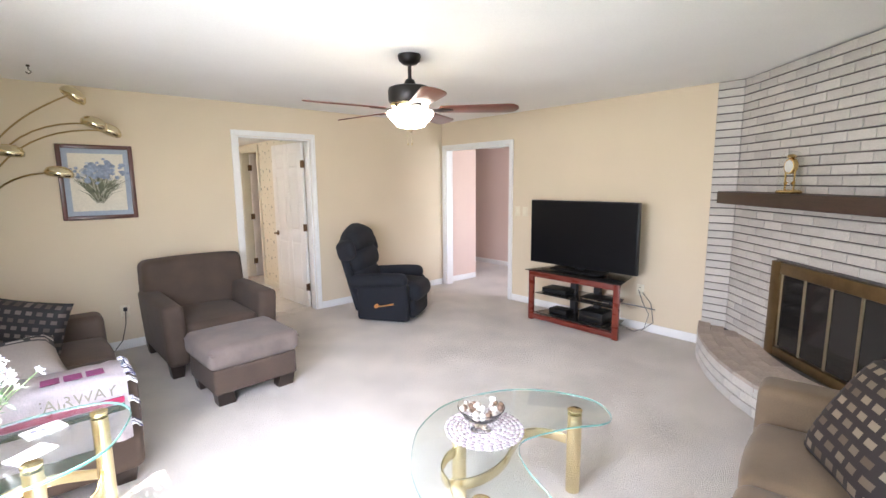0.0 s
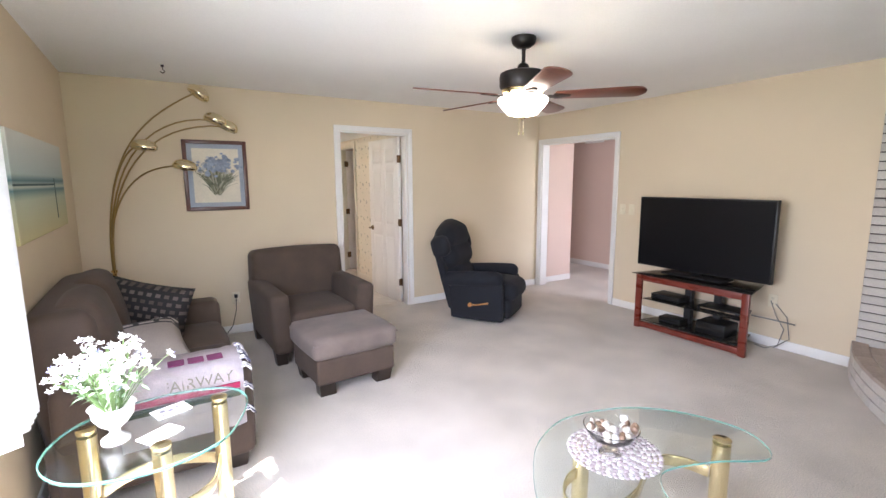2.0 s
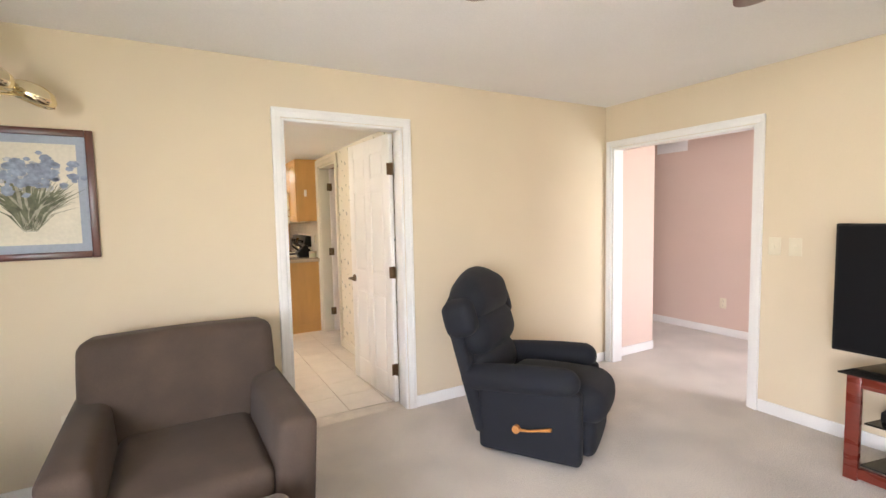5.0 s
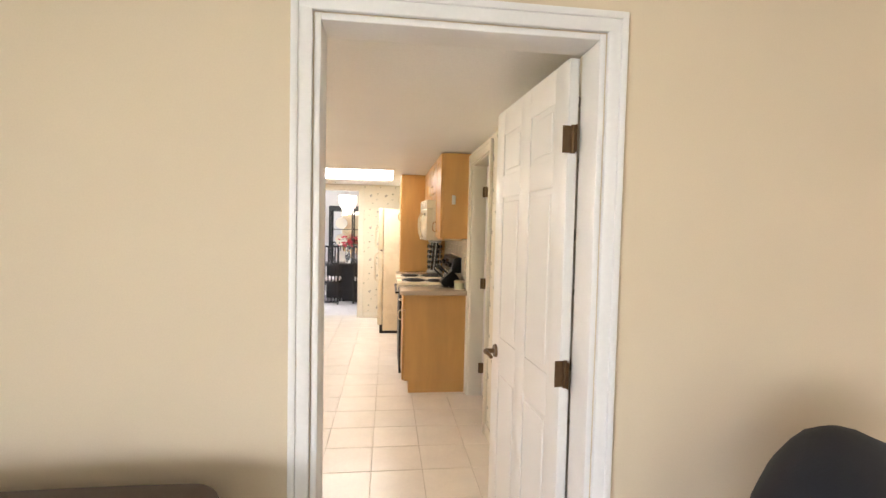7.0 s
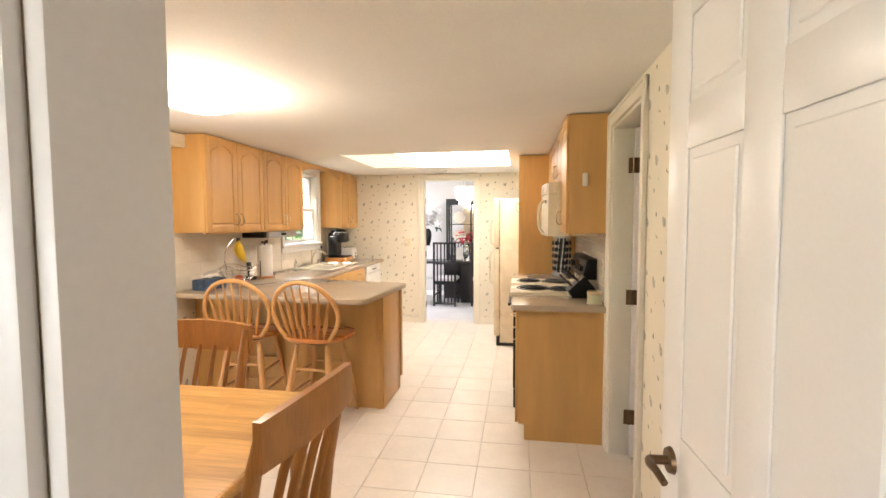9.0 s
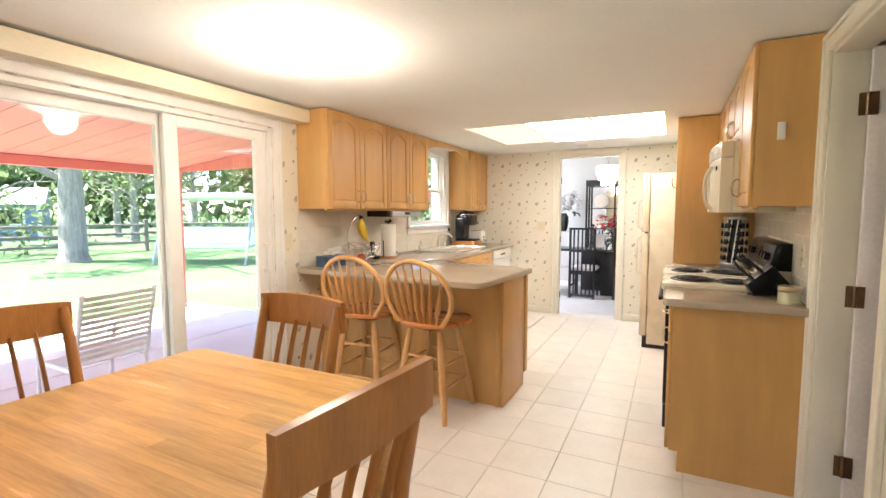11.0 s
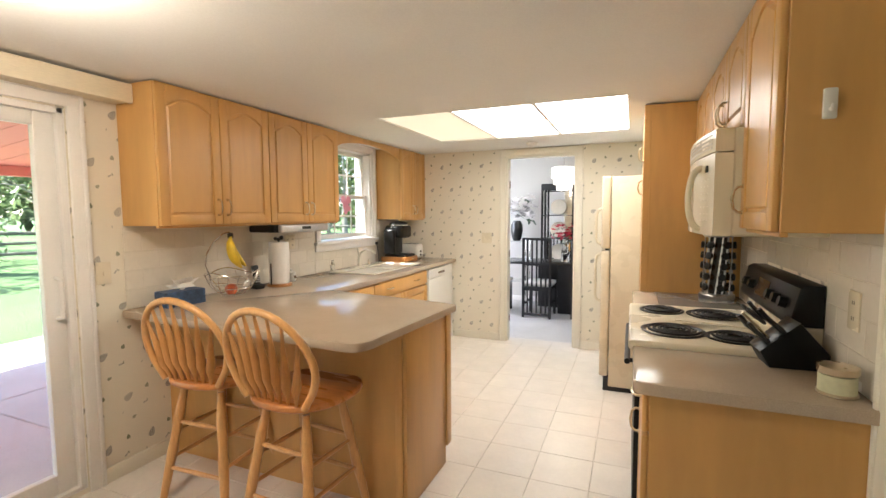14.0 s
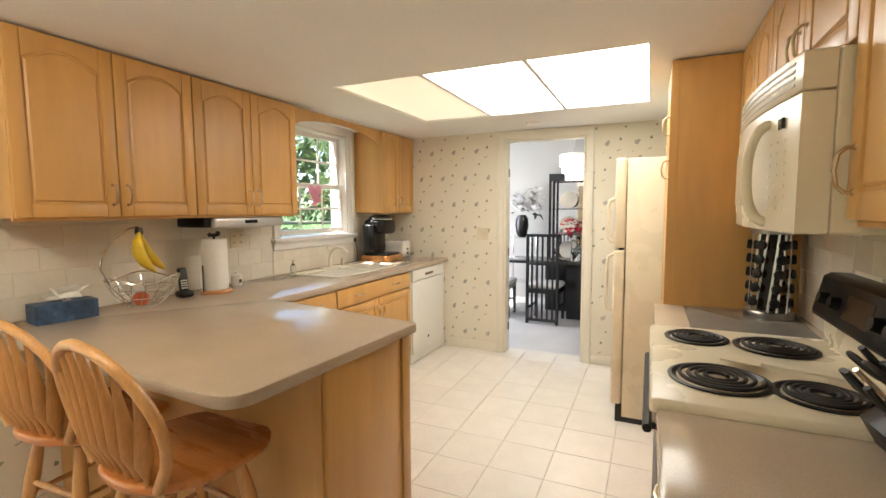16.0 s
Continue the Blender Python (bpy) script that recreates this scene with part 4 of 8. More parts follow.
casing("patio_door_casing", "x", KX0, 1, S0, S1, ST, TRIM, w=0.08, jamb=0)
bm = bmesh.new()
bx(bm, (KX0 + 0.002, 0.30, 2.022), (-2.115, 2.845, 2.038), 0.002)
bx(bm, (-2.128, 0.30, 2.015), (-2.10, 2.845, 2.112), 0.004, 2)
bx(bm, (KX0 + 0.002, 0.30, 2.038), (-2.128, 0.32, 2.11), 0.002)
bx(bm, (KX0 + 0.002, 2.825, 2.038), (-2.128, 2.845, 2.11), 0.002)
tagged(finish("valance_box", bm, surf("cream_valance_board", (0.74, 0.66, 0.50), 0.5, var=0.04, vscale=4, stretch=(4, 0.5, 4))), "cream wooden valance box over the patio door", "valance")
bm = bmesh.new()
bx(bm, (-2.20, 0.6, SB - 0.02), (-2.12, 2.5, 0.006), 0.002)
for k in range(24):
    bx(bm, (-2.195, 2.02 + k * 0.019, 0.006), (-2.125, 2.03 + k * 0.019, 0.010), 0.001)
tagged(finish("floor_register", bm, BRONZE), "brown metal floor vent before the patio door", "floor vent")

# kitchen window: double-hung, six over six
root = thing("window_kitchen", "white double-hung kitchen window with grilles", "window", kind="structure")
casing("window_casing", "x", KX0, 1, KW[0], KW[1], KW[3], TRIM, w=0.075, jamb=0.17, bottom=KW[2], label="white painted window trim with a sill")
mid = (KW[2] + KW[3]) / 2 - 0.02
for z0, z1, x in ((KW[2] + 0.014, mid + 0.02, KX0 - 0.05), (mid - 0.02, KW[3] - 0.014, KX0 - 0.085)):
    bm = bmesh.new()
    y0, y1 = KW[0] + 0.014, KW[1] - 0.014
    for a, b, c, d in ((y0, y0 + 0.04, z0, z1), (y1 - 0.04, y1, z0, z1), (y0 + 0.04, y1 - 0.04, z0, z0 + 0.04), (y0 + 0.04, y1 - 0.04, z1 - 0.035, z1)):
        bx(bm, (x - 0.016, a, c), (x + 0.016, b, d), 0.003, 1)
    s = finish("sash", bm, TRIM, root)
    for k in (1, 2):
        bm = bmesh.new()
        y = y0 + (y1 - y0) * k / 3
        bx(bm, (x - 0.006, y - 0.008, z0 + 0.03), (x + 0.006, y + 0.008, z1 - 0.03), 0.002)
        finish("grille_bar", bm, TRIM, s)
    zm = (z0 + z1) / 2
    bm = bmesh.new()
    bx(bm, (x - 0.005, y0 + 0.03, zm - 0.008), (x + 0.005, y1 - 0.03, zm + 0.008), 0.002)
    finish("grille_bar", bm, TRIM, s)
    bm = bmesh.new()
    bx(bm, (x - 0.002, y0 + 0.035, z0 + 0.035), (x + 0.002, y1 - 0.035, z1 - 0.03))
    g = finish("pane", bm, GLASS, s, smooth=0)
    g.visible_shadow = False
bm = bmesh.new()
for dy, dz, r in ((0, 0, 0.05), (0.045, 0.05, 0.04), (-0.04, 0.05, 0.04), (0.0, -0.06, 0.03), (0.05, -0.03, 0.03)):
    cy(bm, (KX0 - 0.022, 5.0 + dy, 1.52 + dz), (KX0 - 0.018, 5.0 + dy, 1.52 + dz), r, r, 12)
bx(bm, (KX0 - 0.0205, 4.9985, 1.6), (KX0 - 0.0195, 5.0015, 1.66))
tagged(finish("suncatcher", bm, surf("pink_suncatcher", (0.85, 0.36, 0.52), 0.3)), "pink glass suncatcher hanging in the window", "suncatcher")

# sink and faucet
root = thing("sink", "cream double-bowl drop-in sink", "sink")
SINK = surf("cream_enamel_sink", (0.76, 0.71, 0.60), 0.2, var=0.02, gvar=0.01, bump=0.0)
bm = bmesh.new()
for a, b, c, d in ((-2.16, -1.69, 4.55, 4.60), (-2.16, -1.69, 5.40, 5.45), (-2.16, -2.05, 4.60, 5.40), (-1.73, -1.69, 4.60, 5.40), (-2.05, -1.73, 4.99, 5.02)):
    bx(bm, (a, c, CT), (b, d, CT + 0.012), 0.005, 2)
for c, d in ((4.60, 4.99), (5.02, 5.40)):
    bx(bm, (-2.05, c, CT + 0.001), (-1.73, d, CT + 0.003))
finish("rim", bm, SINK, root)
bm = bmesh.new()
bx(bm, (-2.14, 4.86, CT + 0.011), (-2.08, 5.10, CT + 0.022), 0.005, 2)
cy(bm, (-2.11, 4.98, CT + 0.02), (-2.11, 4.98, CT + 0.10), 0.02, 0.017)
tube(bm, [(-2.11, 4.98, CT + 0.09), (-2.09, 4.98, CT + 0.15), (-2.04, 4.98, CT + 0.18), (-1.97, 4.98, CT + 0.175), (-1.93, 4.98, CT + 0.14)], 0.011, 8)
tube(bm, [(-2.11, 4.98, CT + 0.10), (-2.115, 4.97, CT + 0.15), (-2.10, 4.93, CT + 0.20)], 0.008, 8)
cy(bm, (-2.11, 5.15, CT + 0.012), (-2.11, 5.15, CT + 0.07), 0.014, 0.012)
finish("faucet", bm, SINK, root)
bm = bmesh.new()
lathe(bm, [(0.0, 0), (0.022, 0), (0.022, 0.075), (0.01, 0.09), (0.008, 0.11), (0.012, 0.115), (0, 0.118)], (-2.10, 4.53, CT), 14)
tagged(finish("soap_bottle", bm, glass("soap_glass", (0.9, 0.95, 0.95), 1.4)), "small clear soap bottle by the sink", "bottle")

# things on the left counter
TISSUE = surf("blue_patterned_card", (0.04, 0.08, 0.16), 0.5, var=0.5, vscale=25, grain=60, gvar=0.3, bump=0.0)
WHITEP = surf("white_paper", (0.82, 0.80, 0.76), 0.9, var=0.03, gvar=0.03, bump=0.2, bdist=0.001)
root = thing("tissue_box", "blue patterned tissue box with a white tissue", "tissue box", pose(-2.10, 3.06, CT, 0, 0, -8))
bm = bmesh.new()
bx(bm, (-0.06, -0.115, 0), (0.06, 0.115, 0.085), 0.002)
finish("carton", bm, TISSUE, root)
bm = bmesh.new()
for k in range(5):
    a = k * 1.3
    slab(bm, [(-0.03, -0.06 + 0.01 * k), (0.0, -0.03), (0.045, 0.07 - 0.01 * k), (0.01, 0.05)], 0.0, 0.0015,
         m=Matrix.Translation((0, 0.012 * math.cos(a), 0.092 + 0.009 * k)) @ Matrix.Rotation(0.9 * math.sin(a), 4, "Y") @ Matrix.Rotation(0.7 * math.cos(a * 2), 4, "X") @ Matrix.Scale(1.35, 4))
finish("tissue", bm, WHITEP, root)

root = thing("fruit_basket", "chrome wire fruit basket with a banana hook", "basket", pose(-2.06, 3.40, CT) @ Matrix.Scale(1.17, 4))
bm = bmesh.new()
for k in range(4):
    r, z = ((0.06, 0.006), (0.10, 0.045), (0.125, 0.085), (0.14, 0.125))[k]
    tube(bm, [(r * math.cos(2 * math.pi * i / 28), r * math.sin(2 * math.pi * i / 28), z + (0.015 * math.sin(i * 6 * math.pi / 28) if k == 3 else 0)) for i in range(29)], 0.0022 if k < 3 else 0.003, 6)
for i in range(16):
    a = 2 * math.pi * i / 16
    tube(bm, [(r * math.cos(a + s), r * math.sin(a + s), z) for r, z, s in ((0.06, 0.006, 0), (0.10, 0.045, 0.12), (0.125, 0.085, 0.25), (0.14, 0.125, 0.3))], 0.0016, 5)
tube(bm, [(0.0, -0.14, 0.12), (0.0, -0.17, 0.18), (0.0, -0.16, 0.24), (0.0, -0.115, 0.30), (0.0, -0.05, 0.342), (0.0, -0.012, 0.35), (0.0, 0.002, 0.33)], 0.004, 8)
finish("wire", bm, CHROME, root)
bm = bmesh.new()
lathe(bm, [(0, 0), (0.025, 0.004), (0.038, 0.03), (0.036, 0.05), (0.02, 0.066), (0.004, 0.062)], (0.02, -0.03, 0.008), 18)
tagged(finish("apple", bm, surf("red_apple_skin", (0.50, 0.10, 0.035), 0.3, var=0.3, vscale=20), m=pose(-2.06, 3.40, CT + 0.002)), "ripe red apple in the wire basket", "apple")
BAN = surf("ripe_banana_skin", (0.75, 0.52, 0.035), 0.5, var=0.1, vscale=18, grain=60, gvar=0.06)
root = thing("bananas", "bunch of ripe yellow bananas on a hook", "bananas", pose(-2.06, 3.385, CT - 0.088) @ Matrix.Scale(1.36, 4))
for da in (0, 1):
    bm = bmesh.new()
    pts, rs = [], []
    for k in range(9):
        t = k / 8
        y = 0.003 + 0.10 * t ** 1.5 if da else -0.048 * math.sin(math.pi * t * 0.75) + 0.075 * t ** 2.2
        pts.append((0.012 + 0.035 * math.sin(t * 2.6) * (1 - 2 * da), y, 0.35 - 0.155 * t))
        rs.append((0.006, 0.008, 0.017, 0.020, 0.021, 0.021, 0.019, 0.013, 0.005)[k])
    tube(bm, pts, rs, 9)
    finish("banana", bm, BAN, root, smooth=70)
bm = bmesh.new()
bx(bm, (0.002, -0.014, 0.335), (0.022, 0.010, 0.362), 0.006, 2)
finish("stem", bm, BLACKM, root)
root = thing("cordless_phone", "black cordless phone standing in its base", "phone", pose(-2.10, 3.655, CT, 0, 0, -10))
bm = bmesh.new()
bx(bm, (-0.04, -0.04, 0), (0.04, 0.035, 0.035), 0.012, 3)
finish("base", bm, BLACKP, root)
bm = bmesh.new()
bx(bm, (-0.012, -0.024, 0.02), (0.012, 0.024, 0.165), 0.008, 3, m=Matrix.Rotation(radians(-10), 4, "Y"))
h = finish("handset", bm, BLACKP, root)
bm = bmesh.new()
for r in range(4):
    for c in range(3):
        bx(bm, (0.0115, -0.018 + c * 0.013, 0.045 + r * 0.014), (0.0135, -0.008 + c * 0.013, 0.053 + r * 0.014), 0.001, m=Matrix.Rotation(radians(-10), 4, "Y"))
finish("keys", bm, WHITEAPP, h)["kind"] = "stuff"
root = thing("paper_towel_holder", "white paper towel roll on a wooden stand", "paper towels", pose(-2.06, 3.83, CT) @ Matrix.Scale(1.13, 4))
bm = bmesh.new()
lathe(bm, [(0, 0), (0.078, 0), (0.08, 0.006), (0.074, 0.016), (0, 0.016)], seg=28)
finish("base", bm, CHAIRWOOD, root)
bm = bmesh.new()
lathe(bm, [(0.018, 0.018), (0.062, 0.018), (0.063, 0.03), (0.063, 0.27), (0.061, 0.282), (0.018, 0.282)], seg=32)
finish("roll", bm, WHITEP, root)
bm = bmesh.new()
cy(bm, (0, 0, 0.016), (0, 0, 0.30), 0.006)
for q in ((0.0, 0.0, 0.30), (0.012, 0.012, 0.306), (-0.014, -0.012, 0.304), (0.004, 0.022, 0.312)):
    lathe(bm, [(0, -0.012), (0.011, -0.006), (0.013, 0.0), (0.008, 0.01), (0, 0.012)], q, 10)
cy(bm, (0.0, -0.075, 0.014), (0.0, -0.075, 0.15), 0.004)
finish("finial", bm, BLACKM, root)
root = thing("ceramic_canister", "small white ceramic canister with a lid", "canister", pose(-2.15, 4.06, CT))
bm = bmesh.new()
lathe(bm, [(0, 0), (0.032, 0), (0.036, 0.01), (0.034, 0.055), (0.031, 0.06), (0.036, 0.064), (0.02, 0.075), (0.008, 0.08), (0.009, 0.09), (0, 0.094)], seg=20)
finish("jar", bm, WHITEAPP, root)
bm = bmesh.new()
bx(bm, (0.0345, -0.012, 0.02), (0.037, 0.012, 0.042), 0.001)
finish("motif", bm, BRONZE, root)
root = thing("cabinet_radio", "silver under-cabinet radio below the wall cabinet", "radio")
bm = bmesh.new()
bx(bm, (-2.23, 3.72, 1.305), (-2.0, 4.30, 1.362), 0.012, 3)
finish("body", bm, BLACKP, root)
bm = bmesh.new()
bx(bm, (-2.005, 3.76, 1.300), (-1.965, 4.31, 1.362), 0.016, 3)
f = finish("front", bm, surf("silver_plastic", (0.5, 0.5, 0.5), 0.3, metal=0.6), root)
bm = bmesh.new()
bx(bm, (-1.967, 3.98, 1.324), (-1.9635, 4.08, 1.345), 0.001)
finish("display", bm, DARKGLASS, f)


def wall_plate(name, axis, at, out, u, z, kind, label, w=0.075, h=0.118):
    root = thing(name, label, "switch" if kind == "switch" else "outlet")
    M = to_plane(axis, at, out)
    bm = bmesh.new()
    bx(bm, (u - w / 2, z - h / 2, 0), (u + w / 2, z + h / 2, 0.006), 0.003, 2, m=M)
    finish("plate", bm, ALMOND, root)
    bm = bmesh.new()
    n = max(1, round(w / 0.075))
    for i in range(n):
        c = u - w / 2 + w * (i + 0.5) / n
        if kind == "switch":
            bx(bm, (c - 0.005, z - 0.012, 0.005), (c + 0.005, z + 0.012, 0.014), 0.002, 1, m=M)
            finish_mat = ALMOND
        else:
            for dz in (-0.024, 0.024):
                for du in (-0.007, 0.005):
                    bx(bm, (c + du, z + dz - 0.006, 0.005), (c + du + 0.0025, z + dz + 0.006, 0.007), m=M)
            finish_mat = BLACKM
    finish("toggle" if kind == "switch" else "slots", bm, finish_mat, root)["kind"] = "stuff"
    return root


wall_plate("wall_outlet", "x", KX0 + 0.006, 1, 4.16, 1.21, "outlet", "almond outlet on the tiled backsplash", w=0.115)
wall_plate("wall_outlet", "x", KX0 + 0.006, 1, 5.50, 1.14, "outlet", "outlet behind the coffee maker")
wall_plate("light_switch", "y", KY1, -1, -1.19, 1.16, "switch", "almond double light switch on wallpaper", w=0.115)
wall_plate("wall_outlet", "x", KX0, 1, 2.735, 1.13, "switch", "almond switch plate beside the patio door")
wall_plate("wall_outlet", "x", KX1 - 0.006, -1, 2.90, 1.14, "outlet", "almond outlet above the range counter")

root = thing("coffee_maker", "black pod coffee maker with a silver band", "coffee maker", pose(-2.03, 5.64, CT + 0.0605, 0, 0, 0) @ Matrix.Diagonal((1.15, 1.35, 1.17, 1)))
bm = bmesh.new()
bx(bm, (-0.10, -0.09, 0), (0.12, 0.09, 0.02), 0.008, 2)
bx(bm, (-0.10, -0.09, 0.02), (-0.01, 0.09, 0.27), 0.02, 3)
bx(bm, (-0.10, -0.09, 0.17), (0.09, 0.09, 0.29), 0.03, 4)
bx(bm, (-0.08, -0.13, 0.03), (0.03, -0.092, 0.25), 0.012, 3)
finish("body", bm, BLACKP, root)
bm = bmesh.new()
lathe(bm, [(0.0, 0.0), (0.082, 0.0), (0.088, 0.008), (0.084, 0.02), (0.06, 0.035), (0, 0.04)], (0.0, 0.0, 0.285), 24)
finish("lid", bm, BLACKP, root)
bm = bmesh.new()
tube(bm, [(0.085 * math.cos(a), 0.085 * math.sin(a), 0.288) for a in [math.pi * (-0.6 + 1.2 * k / 16) for k in range(17)]], 0.006, 8)
finish("band", bm, CHROME, root)
root = thing("pod_drawer", "reddish wooden pod drawer under the coffee maker", "drawer", pose(-2.04, 5.66, CT))
bm = bmesh.new()
bx(bm, (-0.14, -0.15, 0), (0.15, 0.15, 0.06), 0.004, 2)
finish("box", bm, CHAIRWOOD, root)
bm = bmesh.new()
bx(bm, (0.15, -0.14, 0.006), (0.158, 0.14, 0.054), 0.003, 2)
f = finish("drawer_front", bm, CHAIRWOOD, root)
bm = bmesh.new()
cy(bm, (0.157, 0.0, 0.03), (0.175, 0.0, 0.03), 0.008, 0.01, 10)
finish("knob", bm, NICKEL, f)
root = thing("toaster", "white two-slice toaster in the corner", "toaster", pose(-2.06, 5.98, CT))
bm = bmesh.new()
bx(bm, (-0.10, -0.075, 0.01), (0.13, 0.085, 0.175), 0.03, 4)
finish("body", bm, WHITEAPP, root)
bm = bmesh.new()
for y in (-0.03, 0.035):
    bx(bm, (-0.07, y - 0.012, 0.172), (0.09, y + 0.012, 0.1765), 0.002)
for z in (0.05, 0.09):
    cy(bm, (0.129, 0.0, z), (0.14, 0.0, z), 0.012, 0.01, 12)
finish("slot", bm, BLACKM, root)["kind"] = "stuff"
bm = bmesh.new()
tube(bm, [(-2.245, 5.50, 1.12), (-2.22, 5.50, 1.10), (-2.21, 5.51, 1.0), (-2.20, 5.50, 0.93), (-2.17, 5.51, 0.922)], 0.004, 6)
bx(bm, (-2.244, 5.485, 1.105), (-2.215, 5.515, 1.135), 0.004)
tagged(finish("power_cord", bm, BLACKM), "black power cord plugged into the outlet", "cord")

# spice carousel and candle jar on the right counters
root = thing("spice_rack", "chrome spice carousel with black-capped jars", "spice rack", pose(0.80, 4.345, CT + 0.0052) @ Matrix.Diagonal((0.9, 0.9, 0.98, 1)))
bm = bmesh.new()
lathe(bm, [(0, 0), (0.102, 0), (0.105, 0.006), (0.105, 0.024), (0.098, 0.03), (0, 0.03)], seg=32)
lathe(bm, [(0, 0.375), (0.085, 0.375), (0.09, 0.38), (0.09, 0.396), (0.08, 0.402), (0, 0.402)], seg=32)
for k in range(6):
    for side in (-0.3, 0.3):
        a = 2 * math.pi * k / 6 + side
        for w in (-0.06, 0.0):
            tube(bm, [((0.086 - 0.008 * t) * math.cos(a + w + 0.45 * t), (0.086 - 0.008 * t) * math.sin(a + w + 0.45 * t), 0.026 + 0.352 * t) for t in (0, 0.25, 0.5, 0.75, 1)], 0.0032, 6)
tube(bm, [(-0.03, 0, 0.40), (-0.03, 0, 0.425), (0, 0, 0.435), (0.03, 0, 0.425), (0.03, 0, 0.40)], 0.005, 8)
finish("frame", bm, surf("dull_chrome", (0.42, 0.41, 0.39), 0.3, metal=1.0, var=0.05), root)
bm = bmesh.new()
lathe(bm, [(0, 0.03), (0.05, 0.03), (0.05, 0.375), (0, 0.375)], seg=18)
finish("core", bm, BLACKM, root)
bm, cap = bmesh.new(), bmesh.new()
for k in range(6):
    for j in range(5):
        t = (0.07 + j * 0.064 - 0.026) / 0.352
        a = 2 * math.pi * (k + 0.5) / 6 + 0.45 * t
        d = Vector((math.cos(a), math.sin(a), 0.10))
        p = Vector((0, 0, 0.062 + j * 0.064))
        cy(bm, p + d * 0.04, p + d * 0.082, 0.019, 0.019, 12)
        cy(cap, p + d * 0.082, p + d * 0.098, 0.0215, 0.0215, 14)
        cy(cap, p + d * 0.098, p + d * 0.101, 0.0215, 0.017, 14)
finish("jar", bm, surf("dark_spice", (0.06, 0.035, 0.02), 0.2, var=0.5, vscale=30), root)["kind"] = "stuff"
finish("cap", cap, BLACKP, root)["kind"] = "stuff"
root = thing("candle_jar", "pale green candle in a glass jar with a lid", "candle", pose(0.872, 2.80, CT))
bm = bmesh.new()
lathe(bm, [(0, 0.0), (0.043, 0.0), (0.045, 0.008), (0.045, 0.058), (0.0, 0.058)], seg=24)
finish("wax", bm, surf("pale_green_wax", (0.62, 0.62, 0.42), 0.4, var=0.05), root)
bm = bmesh.new()
lathe(bm, [(0.047, 0.062), (0.049, 0.066), (0.049, 0.082), (0.03, 0.086), (0, 0.086)], seg=24)
lathe(bm, [(0.0455, 0.0), (0.049, 0.002), (0.049, 0.007), (0.0455, 0.009)], seg=24)
finish("lid", bm, NICKEL, root)["kind"] = "stuff"
bm = bmesh.new()
bx(bm, (0.046, -0.02, 0.018), (0.0475, 0.02, 0.045), 0.0)
finish("label", bm, WHITEP, root)
bm = bmesh.new()
bx(bm, (0.775, 2.706, 1.675), (0.807, 2.716, 1.755), 0.005, 2)
tube(bm, [(0.791, 2.706, 1.70), (0.791, 2.690, 1.698), (0.791, 2.687, 1.71)], 0.005, 8)
tagged(finish("adhesive_hook", bm, WHITEAPP), "white adhesive hook on the cabinet side", "hook")

# flush ceiling lamp and the luminous ceiling panel
root = thing("ceiling_lamp", "lit white glass flush ceiling lamp", "ceiling lamp", pose(-1.23, 1.87, KZ))
bm = bmesh.new()
lathe(bm, [(0, 0), (0.17, 0), (0.18, -0.012), (0.175, -0.02), (0.165, -0.022)], seg=36)
finish("base", bm, BRASS, root)
bm = bmesh.new()
lathe(bm, [(0.205, -0.02), (0.21, -0.03), (0.20, -0.055), (0.165, -0.08), (0.11, -0.097), (0.04, -0.104), (0.012, -0.105)], seg=40)
sh = finish("shade", bm, glow("lit_frosted_glass", (1.0, 0.88, 0.68), 2.2), root, smooth=60)
sh.visible_shadow = False
bm = bmesh.new()
lathe(bm, [(0.012, -0.10), (0.013, -0.108), (0.007, -0.114), (0.009, -0.12), (0, -0.126)], seg=12)
finish("finial", bm, BRONZE, root)
root = thing("ceiling_light", "three lit diffuser panels recessed in the ceiling", "ceiling light")
PANEL = glow("lit_diffuser", (1.0, 0.96, 0.86), 1.35)
PANEL_DIM = glow("half_lit_diffuser", (1.0, 0.90, 0.62), 0.11)
w = (PX1 - PX0) / 3
for i in range(3):
    bm = bmesh.new()
    bx(bm, (PX0 + i * w + 0.012, PY0 + 0.012, KZ + 0.012), (PX0 + (i + 1) * w - 0.012, PY1 - 0.012, KZ + 0.018))
    finish("diffuser", bm, PANEL_DIM if i == 0 else PANEL, root, smooth=0)
bm = bmesh.new()
for x0, x1 in ((PX0, PX0 + 0.014), (PX0 + w - 0.012, PX0 + w + 0.012), (PX0 + 2 * w - 0.012, PX0 + 2 * w + 0.012), (PX1 - 0.014, PX1)):
    bx(bm, (x0, PY0, KZ + 0.002), (x1, PY1, KZ + 0.012), 0.001)
bx(bm, (PX0 + 0.014, PY0, KZ + 0.002), (PX1 - 0.014, PY0 + 0.014, KZ + 0.0115), 0.001)
bx(bm, (PX0 + 0.014, PY1 - 0.014, KZ + 0.002), (PX1 - 0.014, PY1, KZ + 0.0115), 0.001)
finish("frame", bm, TRIM, root)
root = thing("smoke_detector", "small white smoke detector on the ceiling", "smoke detector", pose(-0.62, 5.80, KZ))
bm = bmesh.new()
lathe(bm, [(0, -0.03), (0.04, -0.03), (0.055, -0.02), (0.06, 0), (0, 0)], seg=24)
finish("cover", bm, WHITEAPP, root)


